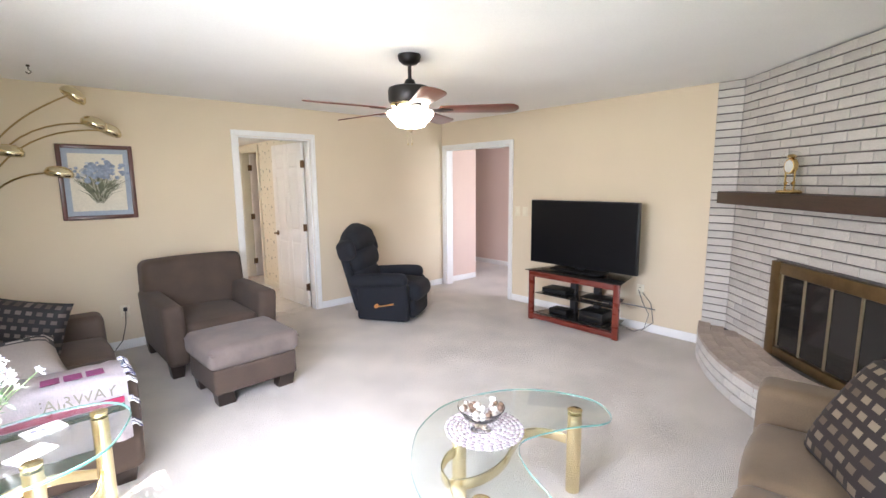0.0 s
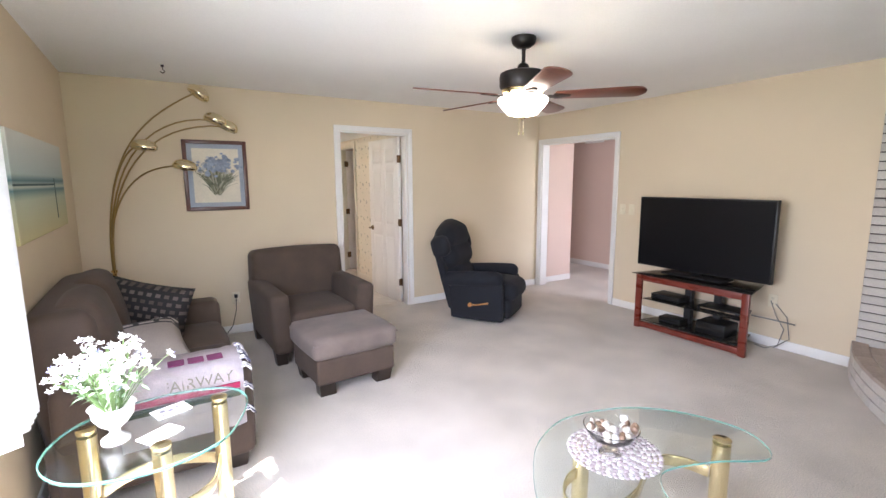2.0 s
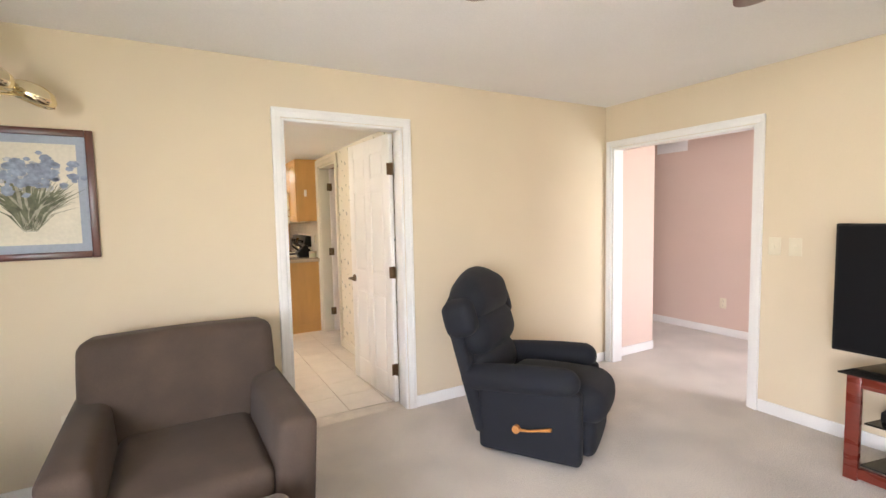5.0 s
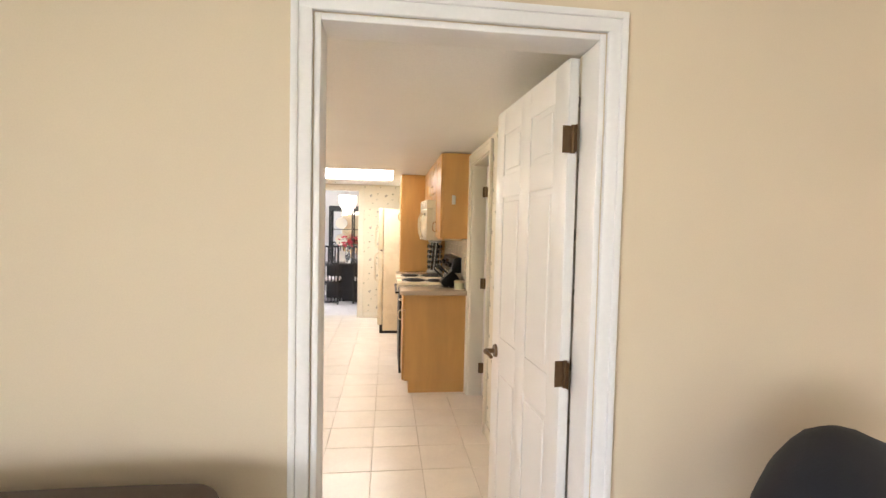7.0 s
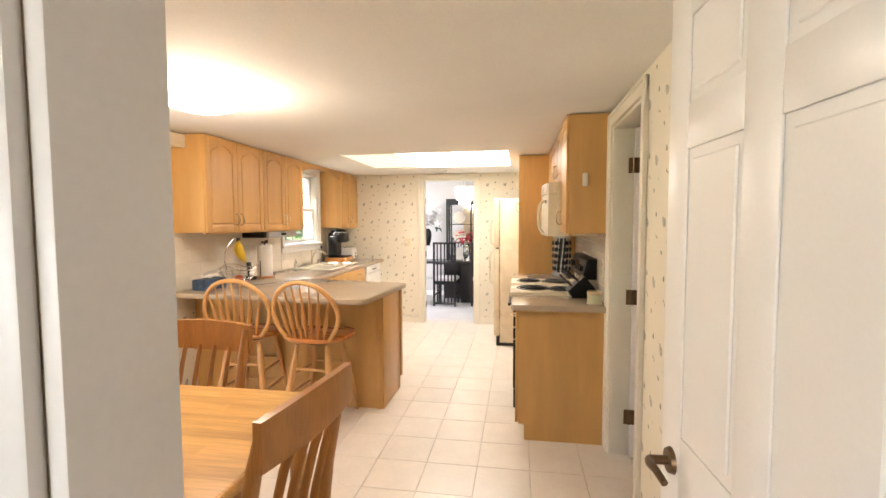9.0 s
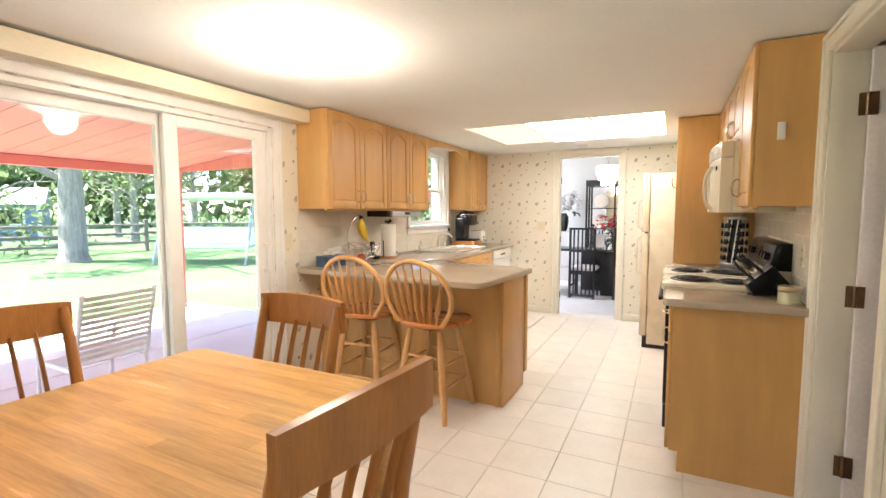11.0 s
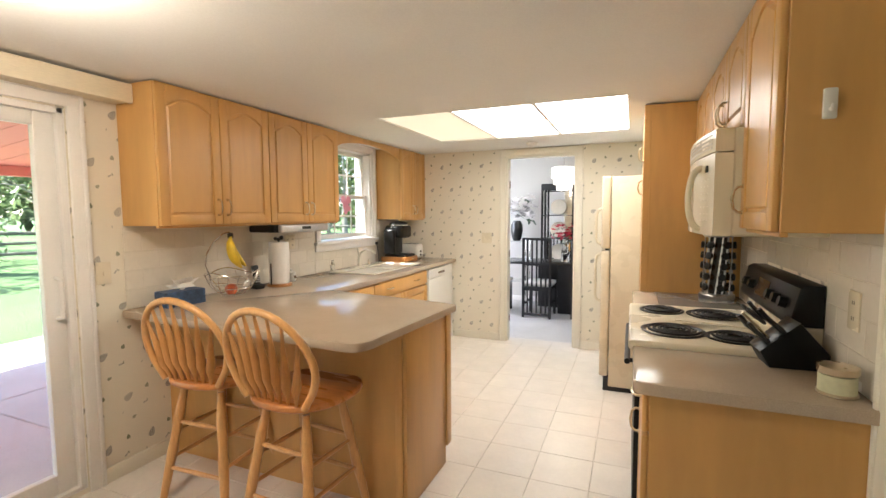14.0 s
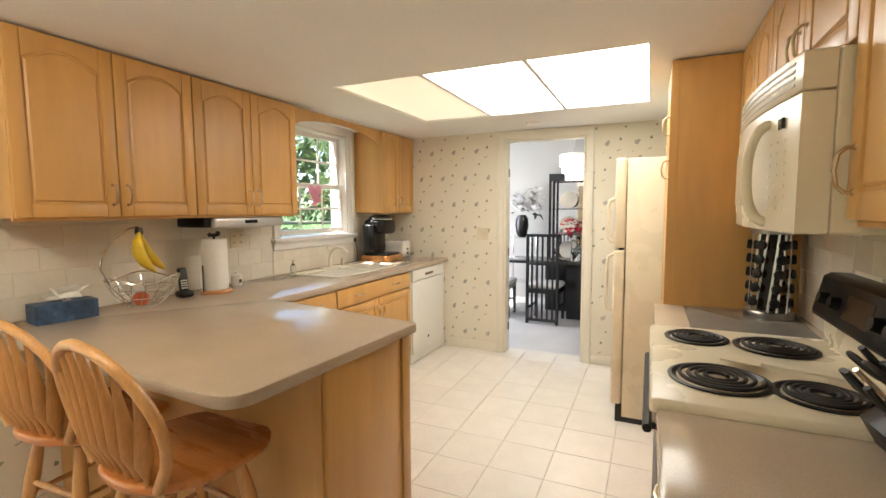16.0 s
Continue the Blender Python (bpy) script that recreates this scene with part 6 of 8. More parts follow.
for s in (-1, 1):
    bm = bmesh.new()
    a, b = sorted((s * 0.235, s * 0.33))
    soft(bm, (a, -0.35, 0.03), (b, 0.24, 0.44), 0.03, 0.004)
    a, b = sorted((s * 0.205, s * 0.35))
    soft(bm, (a, -0.36, 0.385), (b, 0.32, 0.535), 0.065, 0.012, m=Matrix.Rotation(radians(-4), 4, "X"))
    finish("arm", bm, NAVY, root, smooth=60)
bm = bmesh.new()
cy(bm, (-0.325, 0.0, 0.20), (-0.362, 0.0, 0.20), 0.022, 0.022, 14)
tube(bm, [(-0.352, 0.0, 0.20), (-0.357, -0.07, 0.205), (-0.357, -0.14, 0.222), (-0.357, -0.20, 0.235)], [0.014, 0.010, 0.013, 0.017], 10, flat=0.6)
finish("lever", bm, CHAIRWOOD, root, smooth=60)

# television on its stand
root = thing("television", "large flat black television on a stand", "television", pose(2.63, -2.485, 0))
bm = bmesh.new()
bx(bm, (-0.012, -0.632, 0.612), (0.035, 0.632, 1.322), 0.006, 2)
bx(bm, (0.03, -0.40, 0.68), (0.075, 0.40, 1.15), 0.03, 2)
finish("body", bm, BLACKP, root)
bm = bmesh.new()
bx(bm, (-0.0145, -0.618, 0.63), (-0.010, 0.618, 1.308))
finish("screen", bm, surf("black_screen", (0.004, 0.004, 0.005), 0.35, var=0.02, gvar=0.0, bump=0.0, spec=0.25), root, smooth=0)
bm = bmesh.new()
bx(bm, (0.0, -0.06, 0.585), (0.03, 0.06, 0.70), 0.008, 2)
slab(bm, rounded([(-0.14, -0.30), (0.12, -0.30), (0.12, 0.30), (-0.14, 0.30)], [0.06] * 4), 0.578, 0.590, 0.003)
finish("foot", bm, BLACKP, root)

root = thing("tv_stand", "cherry wood TV stand with black glass shelves", "tv stand", pose(2.40, -2.53, 0))
for y0, y1, z0, z1 in ((-0.53, -0.47, 0.0, 0.55), (0.47, 0.53, 0.0, 0.55), (-0.47, 0.47, 0.49, 0.55), (-0.47, 0.47, 0.015, 0.07)):
    bm = bmesh.new()
    bx(bm, (0.0, y0, z0), (0.035, y1, z1), 0.004, 2)
    finish("frame", bm, CHERRY, root)
for z, e in ((0.555, 0.56), (0.30, 0.46), (0.075, 0.47)):
    bm = bmesh.new()
    x1 = 0.44
    poly = [(-0.025 if z > 0.5 else 0.03, -e), (x1, -e * 0.80), (x1, e * 0.80), (-0.025 if z > 0.5 else 0.03, e)]
    slab(bm, poly, z, z + 0.010, 0.002)
    finish("shelf", bm, DARKGLASS, root)
for y in (-0.14, 0.14):
    bm = bmesh.new()
    bx(bm, (0.28, y - 0.035, 0.0), (0.34, y + 0.035, 0.556), 0.004, 1)
    finish("post", bm, BLACKM, root)
for x, y, z, sx, sy, sz, nm, lab in ((0.20, 0.27, 0.312, 0.20, 0.30, 0.05, "cable_box", "black cable box on the stand's shelf"),
                                     (0.20, -0.24, 0.312, 0.22, 0.36, 0.035, "disc_player", "black disc player with a silver strip"),
                                     (0.22, -0.18, 0.087, 0.24, 0.26, 0.11, "game_console", "black game console on the lower shelf"),
                                     (0.18, 0.22, 0.087, 0.14, 0.22, 0.055, "router", "small black router on the lower shelf")):
    r2 = thing(nm, lab, "electronics", pose(2.40 + x, -2.53 + y, z))
    bm = bmesh.new()
    bx(bm, (-sx / 2, -sy / 2, 0), (sx / 2, sy / 2, sz), 0.006, 2)
    finish("case", bm, BLACKP, r2)
    bm = bmesh.new()
    bx(bm, (-sx / 2 - 0.002, -sy * 0.42, sz * 0.42), (-sx / 2 + 0.003, sy * 0.42, sz * 0.62), 0.001)
    finish("front_strip", bm, NICKEL if nm == "disc_player" else DARKGLASS, r2)
bm = bmesh.new()
tube(bm, [(2.60, -3.0, 0.33), (2.62, -3.12, 0.325), (2.60, -3.22, 0.33), (2.55, -3.34, 0.34)], 0.006, 6)
tube(bm, [(2.895, -3.02, 0.42), (2.87, -3.08, 0.30), (2.84, -3.16, 0.20), (2.80, -3.14, 0.06), (2.78, -3.05, 0.012), (2.82, -2.95, 0.012)], 0.004, 6)
tube(bm, [(2.895, -3.06, 0.40), (2.88, -3.16, 0.30), (2.86, -3.20, 0.12), (2.82, -3.10, 0.02)], 0.004, 6)
tagged(finish("tv_cables", bm, surf("grey_cable", (0.20, 0.19, 0.18), 0.6)), "grey cables hanging beside the TV stand", "cables")
wall_plate("wall_outlet", "x", LX1, -1, -3.03, 0.42, "outlet", "white outlet low on the TV wall")
wall_plate("light_switch", "x", LX1, -1, -1.42, 1.16, "switch", "white light switch beside the hall opening")
wall_plate("light_switch", "x", LX1, -1, -1.54, 1.16, "switch", "white light switch beside the first one")
wall_plate("wall_outlet", "y", 0.0, -1, -1.10, 0.36, "outlet", "wall outlet with a black plug")
wall_plate("wall_outlet", "x", 4.72, -1, -0.1, 0.36, "outlet", "outlet on the hall wall")
bm = bmesh.new()
bx(bm, (-1.115, -0.035, 0.365), (-1.085, -0.006, 0.40), 0.005, 2)
tube(bm, [(-1.10, -0.03, 0.37), (-1.11, -0.05, 0.25), (-1.15, -0.06, 0.10), (-1.22, -0.06, 0.012), (-1.40, -0.07, 0.008), (-1.70, -0.10, 0.008)], 0.004, 6)
tagged(finish("lamp_cord", bm, BLACKM), "black lamp cord running from outlet to floor", "cord")
bm = bmesh.new()
cy(bm, (-1.575, -0.66, CZ), (-1.575, -0.66, CZ - 0.012), 0.012, 0.010, 10)
tube(bm, [(-1.575, -0.66, CZ - 0.01), (-1.575, -0.66, CZ - 0.03), (-1.56, -0.66, CZ - 0.045), (-1.575, -0.66, CZ - 0.06), (-1.592, -0.66, CZ - 0.048)], 0.004, 6)
tagged(finish("ceiling_hook", bm, FANMETAL), "small dark hook in the ceiling", "hook")

# ceiling fan
root = thing("ceiling_fan", "bronze ceiling fan with mahogany blades and lamp", "ceiling fan", pose(0.31, -2.58, CZ))
bm = bmesh.new()
lathe(bm, [(0, 0), (0.075, 0), (0.078, -0.01), (0.07, -0.04), (0.045, -0.06), (0.02, -0.066), (0.012, -0.066), (0.012, -0.15), (0.03, -0.16), (0.038, -0.18), (0.045, -0.20), (0.12, -0.205), (0.142, -0.215), (0.148, -0.235), (0.146, -0.295), (0.136, -0.31), (0.0, -0.31)], seg=36)
finish("motor", bm, FANMETAL, root, smooth=40)
bm = bmesh.new()
lathe(bm, [(0.128, -0.31), (0.134, -0.316), (0.126, -0.335), (0.095, -0.348), (0.06, -0.365), (0.0, -0.365)], seg=36)
finish("switch_housing", bm, GOLDBRASS, root, smooth=40)
bm = bmesh.new()
lathe(bm, [(0.15, -0.362), (0.158, -0.372), (0.155, -0.392), (0.13, -0.422), (0.112, -0.44), (0.095, -0.462), (0.05, -0.474), (0.0, -0.476)], seg=40)
sh = finish("shade", bm, glow("lit_fan_glass", (1.0, 0.88, 0.66), 2.2), root, smooth=60)
sh.visible_shadow = False
bm = bmesh.new()
lathe(bm, [(0.024, -0.472), (0.026, -0.48), (0.012, -0.492), (0, -0.502)], seg=14)
for x in (-0.018, 0.018):
    cy(bm, (x, 0.01, -0.48), (x, 0.01, -0.57), 0.0015, 0.0015, 6)
    lathe(bm, [(0, -0.59), (0.005, -0.585), (0.004, -0.57), (0, -0.568)], (x, 0.01, 0), 8)
finish("pull_chain", bm, GOLDBRASS, root)
for k in range(5):
    A = Matrix.Rotation(radians(27 + 72 * k), 4, "Z")
    P = A @ Matrix.Translation((0, 0, -0.352)) @ Matrix.Rotation(radians(-12), 4, "X")
    bm = bmesh.new()
    slab(bm, rounded([(0.20, -0.055), (0.70, -0.075), (0.735, 0.0), (0.70, 0.075), (0.20, 0.055)], [0.02, 0.05, 0.03, 0.05, 0.02]), -0.004, 0.004, 0.002, m=P)
    bl = finish("blade", bm, BLADEWOOD, root)
    bm = bmesh.new()
    bx(bm, (0.10, -0.02, -0.012), (0.22, 0.02, -0.004), 0.003, 2, m=P)
    slab(bm, [(0.19, -0.04), (0.29, -0.012), (0.29, 0.012), (0.19, 0.04)], -0.010, -0.005, 0.002, m=P)
    finish("blade_iron", bm, FANMETAL, bl)

# arc floor lamp with five brass heads
PALEBRASS = surf("bright_polished_brass", (0.80, 0.70, 0.46), 0.15, metal=1.0, var=0.03, gvar=0.01, bump=0.0)
root = thing("arc_floor_lamp", "brass arc floor lamp with five dome heads", "floor lamp", pose(-2.03, -0.30, 0))
bm = bmesh.new()
lathe(bm, [(0, 0), (0.14, 0), (0.142, 0.02), (0.12, 0.032), (0.02, 0.04), (0.014, 0.06), (0.014, 0.76), (0.022, 0.77), (0.022, 0.785), (0, 0.79)], seg=28)
finish("stand", bm, BRASS, root)
for hx, hy, hz, a in ((0.68, -0.05, 2.235, 0.65), (0.79, -0.08, 2.02, 0.35), (0.90, 0.06, 1.985, 0.4), (0.26, -0.16, 1.775, 0.1), (0.53, -0.14, 1.625, 0.15)):
    bm = bmesh.new()
    p0, p1 = Vector((0.02 * (hx - 0.6), 0.01 * hy, 0.775)), Vector((hx, hy, hz))
    c1, c2 = Vector((-0.03 + 0.02 * hx, hy * 0.15, 0.775 + (hz - 0.775) * 0.62)), Vector((hx * (0.35 + 0.3 * (hx < 0.4)) - 0.02, hy * 0.6, hz + 0.02 - 0.28 * (hz > 2.2)))
    pts = []
    for k in range(17):
        t = k / 16
        pts.append(p0 * (1 - t) ** 3 + c1 * 3 * t * (1 - t) ** 2 + c2 * 3 * t * t * (1 - t) + p1 * t ** 3)
    tube(bm, pts, 0.0065, 8)
    arm = finish("arm", bm, surf("antique_brass", (0.36, 0.25, 0.10), 0.3, metal=1.0), root)
    bm = bmesh.new()
    lathe(bm, [(0.0, 0.058), (0.032, 0.054), (0.064, 0.038), (0.080, 0.008), (0.080, -0.016), (0.066, -0.028), (0.052, -0.014), (0.0, -0.008)], seg=28,
          m=Matrix.Translation((hx + 0.03, hy, hz)) @ Matrix.Rotation(a, 4, "Y"), sx=1.15)
    finish("head", bm, PALEBRASS, arm, smooth=60)

# framed flower print
root = thing("framed_picture", "framed print of blue flowers with long leaves", "picture", pose(-1.19, 0, 1.555))
bm = bmesh.new()
for x0, x1, z0, z1 in ((-0.272, -0.237, -0.325, 0.325), (0.237, 0.272, -0.325, 0.325), (-0.237, 0.237, 0.29, 0.325), (-0.237, 0.237, -0.325, -0.29)):
    bx(bm, (x0, -0.024, z0), (x1, -0.001, z1), 0.005, 2)
finish("frame", bm, surf("dark_rosewood", (0.09, 0.024, 0.014), 0.3, var=0.2, vscale=12, coat=0.3), root)
bm = bmesh.new()
bx(bm, (-0.237, -0.010, -0.29), (0.237, -0.001, 0.29))
finish("mat_board", bm, surf("grey_blue_mat", (0.36, 0.40, 0.47), 0.8, var=0.03), root)
bm = bmesh.new()
bx(bm, (-0.197, -0.0125, -0.25), (0.197, -0.0095, 0.25))
finish("paper", bm, surf("cream_art_paper", (0.72, 0.66, 0.54), 0.8, var=0.04, vscale=6), root, smooth=0)
rng = random.Random(11)
for nm, col, cnt in (("painted_leaves", (0.15, 0.155, 0.10), 130), ("painted_haze", (0.36, 0.34, 0.26), 80), ("painted_petals", (0.27, 0.31, 0.40), 95), ("painted_shade", (0.45, 0.45, 0.46), 80)):
    bm = bmesh.new()
    for _ in range(cnt):
        if nm in ("painted_leaves", "painted_haze"):
            a = rng.uniform(-0.8, 0.8) + (0.2 if nm == "painted_haze" else 0)
            L = rng.uniform(0.14, 0.30)
            w = rng.uniform(0.004, 0.010)
            b = (rng.uniform(-0.03, 0.03), -0.19 + rng.uniform(0, 0.03))
            mid = (b[0] + 0.5 * L * math.sin(a * 0.7), b[1] + 0.5 * L * math.cos(a * 0.7))
            tip = (b[0] + L * math.sin(a), b[1] + L * math.cos(a))
            ps = [b, (mid[0] + w, mid[1]), tip, (mid[0] - w, mid[1])]
        else:
            c = (rng.gauss(0.01, 0.07), 0.10 + rng.gauss(0.0, 0.035))
            r = rng.uniform(0.012, 0.03)
            e = rng.uniform(0, 3)
            ps = [(c[0] + r * math.cos(e + k) * rng.uniform(0.6, 1.2), c[1] + r * 0.7 * math.sin(e + k)) for k in (0, 1.05, 2.1, 3.14, 4.2, 5.2)]
        y = -0.0127 - rng.uniform(0.0, 0.0006) - (0.0008 if nm == "painted_petals" else 0)
        bm.faces.new([bm.verts.new((px, y, pz)) for px, pz in ps])
    finish(nm, bm, surf(nm + "_ink", col, 0.85, var=0.35, vscale=30), root, smooth=0)
    root.children[-1]["kind"] = "stuff"

# seascape canvas on the west wall
root = thing("canvas_picture", "large unframed canvas of a hazy beach", "picture", pose(LX0, -1.40, 1.475))
bm = bmesh.new()
bx(bm, (0.001, -0.70, -0.265), (0.034, 0.70, 0.265), 0.003, 1)
m = surf("beach_canvas_print", (0.5, 0.5, 0.4), 0.8, var=0.05, grain=300, gvar=0.06, bump=0.3)
t = m.node_tree
co, sp, rp = t.nodes.new("ShaderNodeTexCoord"), t.nodes.new("ShaderNodeSeparateXYZ"), t.nodes.new("ShaderNodeValToRGB")
mr = t.nodes.new("ShaderNodeMapRange")
mr.inputs["From Min"].default_value, mr.inputs["From Max"].default_value = -0.265, 0.265
t.links.new(co.outputs["Object"], sp.inputs[0])
t.links.new(sp.outputs["Z"], mr.inputs["Value"])
t.links.new(mr.outputs["Result"], rp.inputs["Fac"])
for k, (pos, col) in enumerate(((0.0, (0.52, 0.46, 0.24)), (0.38, (0.44, 0.48, 0.36)), (0.47, (0.10, 0.20, 0.21)), (0.50, (0.46, 0.52, 0.45)), (0.56, (0.08, 0.17, 0.19)), (0.62, (0.40, 0.48, 0.46)), (1.0, (0.62, 0.62, 0.56)))):
    e = rp.color_ramp.elements[k] if k < 2 else rp.color_ramp.elements.new(pos)
    e.position, e.color = pos, (*col, 1)
t.links.new(rp.outputs["Color"], t.nodes["Principled BSDF"].inputs["Base Color"])
finish("canvas", bm, m, root)
bm = bmesh.new()
bx(bm, (0.034, 0.33, -0.20), (0.0352, 0.352, 0.05))
bx(bm, (0.034, -0.70, 0.005), (0.0350, 0.33, 0.016))
finish("painted_post", bm, surf("dark_teal_ink", (0.04, 0.08, 0.085), 0.8), root, smooth=0)

# window with vertical blinds
root = thing("window_living", "white framed living room window", "window", kind="structure")
casing("window_trim", "x", LX0, 1, LW[0], LW[1], LW[3], TRIM, w=0.07, jamb=0.14, bottom=LW[2], label="white painted window trim with a sill")
bm = bmesh.new()
for a, b in ((LW[0] + 0.014, LW[0] + 0.06), (LW[1] - 0.06, LW[1] - 0.014), (-3.77, -3.73)):
    bx(bm, (LX0 - 0.09, a, LW[2]), (LX0 - 0.05, b, LW[3] - 0.014), 0.003)
for z0, z1 in ((LW[2], LW[2] + 0.05), (LW[3] - 0.06, LW[3] - 0.014)):
    bx(bm, (LX0 - 0.088, LW[0] + 0.06, z0), (LX0 - 0.052, LW[1] - 0.06, z1), 0.003)
finish("sash", bm, TRIM, root)
bm = bmesh.new()
bx(bm, (LX0 - 0.072, LW[0] + 0.05, LW[2] + 0.04), (LX0 - 0.068, LW[1] - 0.05, LW[3] - 0.05))
g = finish("pane", bm, GLASS, root, smooth=0)
g.visible_shadow = False
root = thing("vertical_blinds", "white vertical blinds with scalloped lower ends", "blinds")
BLIND = surf("white_vinyl_slat", (0.80, 0.80, 0.82), 0.5, var=0.02, bump=0.02)
bm = bmesh.new()
bx(bm, (-2.20, LW[0] - 0.08, 2.06), (-2.14, -2.66, 2.10), 0.004)
finish("headrail", bm, BLIND, root)
bm = bmesh.new()
bx(bm, (-0.0012, -0.044, 0.0), (0.0012, 0.044, 1.40), 0.0)
bx(bm, (0.0012, -0.044, 0.0), (0.004, 0.044, 0.03), 0.001)
first = finish("slat", bm, BLIND, root)
first.matrix_basis = pose(-2.165, -2.72, 0.665, 0, 0, -40)
for k in range(1, 14):
    o = new("slat", first.data)
    o.parent = root
    o.matrix_basis = pose(-2.165, -2.72 - 0.016 * min(k, 12) - 0.10 * max(0, k - 12), 0.665, 0, 0, (-48 if k < 13 else -68) + 5 * math.sin(k * 2.1))

# fireplace in the corner
F0, FD = Vector((2.885, -3.83, 0)), Vector((-0.70711, -0.70711, 0))
FN = Vector((-0.70711, 0.70711, 0))
FM = Matrix(((FD.x, FN.x, 0, F0.x), (FD.y, FN.y, 0, F0.y), (0, 0, 1, 0), (0, 0, 0, 1)))   # along the face, out of it, up
HEARTH = 0.22
bm = bmesh.new()
q = F0 + FD * 1.95
slab(bm, [(LX1 - 0.003, -3.628), (2.898, -3.628), (2.898, -3.836), (q.x + 0.011, q.y - 0.011), (q.x + 0.011, LY0 + 0.003), (LX1 - 0.003, LY0 + 0.003)], 0.0, CZ - 0.003)
tagged(finish("chimney_breast", bm, MORTAR, smooth=0), "corner chimney breast of whitewashed brick with dark joints", "fireplace", kind="structure")
bm = bmesh.new()
HEARTH_PTS = [(2.90, -3.60), (2.52, -3.73), (2.14, -3.94), (1.83, -4.19), (1.62, -4.45), (1.46, -4.80), (1.40, -5.20)]


def along(pts, d):
    """The point and direction d metres along a smooth line through the points."""
    fine = []
    for i in range(len(pts) - 1):
        p = [Vector(pts[max(i - 1, 0)]), Vector(pts[i]), Vector(pts[i + 1]), Vector(pts[min(i + 2, len(pts) - 1)])]
        for k in range(12):
            t = k / 12
            fine.append(0.5 * (2 * p[1] + (p[2] - p[0]) * t + (2 * p[0] - 5 * p[1] + 4 * p[2] - p[3]) * t * t + (3 * p[1] - p[0] - 3 * p[2] + p[3]) * t ** 3))
    fine.append(Vector(pts[-1]))
    for a, b in zip(fine, fine[1:]):
        s = (b - a).length
        if d <= s:
            return a + (b - a) * (d / s), (b - a).normalized()
        d -= s
    return fine[-1], (fine[-1] - fine[-2]).normalized()


inner = []
for k in range(25):
    p, d = along(HEARTH_PTS, 2.35 * k / 24)
    inn = Vector((-d.y, d.x))
    inner.append((p.x + inn.x * 0.014, p.y + inn.y * 0.014))
slab(bm, inner + [(1.55, -5.2), (2.88, -3.86), (LX1 - 0.004, -3.64)], 0.0, HEARTH - 0.012)
tagged(finish("hearth", bm, MORTAR, smooth=0), "raised curved hearth of whitewashed brick", "hearth", kind="structure")

root = thing("fireplace_doors", "bronze framed fireplace doors with four dark panes", "fireplace doors")
bm = bmesh.new()
A0, A1, Z0, Z1 = 0.585, 1.72, HEARTH + 0.002, 0.93
for a, b, c, d in ((A0, A0 + 0.10, Z0, Z1), (A1 - 0.10, A1, Z0, Z1), (A0 + 0.10, A1 - 0.10, Z1 - 0.085, Z1), (A0 + 0.10, A1 - 0.10, Z0, Z0 + 0.07)):
    bx(bm, (a, -0.02, c), (b, 0.03, d), 0.006, 2, m=FM)
OLDBRASS = surf("antique_brass_frame", (0.20, 0.13, 0.06), 0.35, metal=0.85, var=0.15, vscale=10)
finish("frame", bm, OLDBRASS, root)
w = (A1 - A0 - 0.20) / 4
for k in range(4):
    a = A0 + 0.10 + k * w
    bm = bmesh.new()
    bx(bm, (a + 0.012, 0.0, Z0 + 0.08), (a + w - 0.012, 0.006, Z1 - 0.095), m=FM)
    finish("pane", bm, DARKGLASS, root, smooth=0)
    bm = bmesh.new()
    bx(bm, (a - 0.008, -0.004, Z0 + 0.07), (a + 0.014, 0.014, Z1 - 0.085), 0.003, 1, m=FM)
    finish("stile", bm, surf("light_brass_stile", (0.26, 0.20, 0.12), 0.4, metal=0.7), root)
bm = bmesh.new()
bx(bm, (0.09, 0.002, 1.335), (1.90, 0.21, 1.435), 0.008, 2, m=FM)
tagged(finish("mantel_shelf", bm, MANTEL), "thick dark wooden mantel beam on brick", "mantel")
root = thing("anniversary_clock", "brass and glass anniversary clock on the mantel", "clock", FM @ pose(0.80, 0.10, 1.435))
bm = bmesh.new()
lathe(bm, [(0, 0), (0.075, 0), (0.078, 0.008), (0.07, 0.02), (0.05, 0.025), (0, 0.028)], seg=24)
for s in (-0.045, 0.045):
    cy(bm, (s, 0, 0.025), (s, 0, 0.19), 0.006, 0.006, 10)
cy(bm, (0, -0.014, 0.185), (0, 0.014, 0.185), 0.052, 0.052, 24)
lathe(bm, [(0, 0.27), (0.02, 0.262), (0.03, 0.245), (0.012, 0.235), (0, 0.235)], seg=14)
for k in range(4):
    a = k * math.pi / 2
    lathe(bm, [(0, -0.012), (0.01, -0.006), (0.01, 0.006), (0, 0.012)], (0.028 * math.cos(a), 0.028 * math.sin(a), 0.07), 10)
finish("movement", bm, BRASS, root)
bm = bmesh.new()
cy(bm, (0, 0.0145, 0.185), (0, 0.0165, 0.185), 0.042, 0.042, 24)
finish("dial", bm, WHITEAPP, root)
bm = bmesh.new()
lathe(bm, [(0.068, 0.022), (0.068, 0.22), (0.06, 0.255), (0.04, 0.28), (0.0, 0.29)], seg=24)
finish("dome", bm, glass("clock_dome_glass", (0.97, 0.98, 0.97), 1.2, thin=True), root)

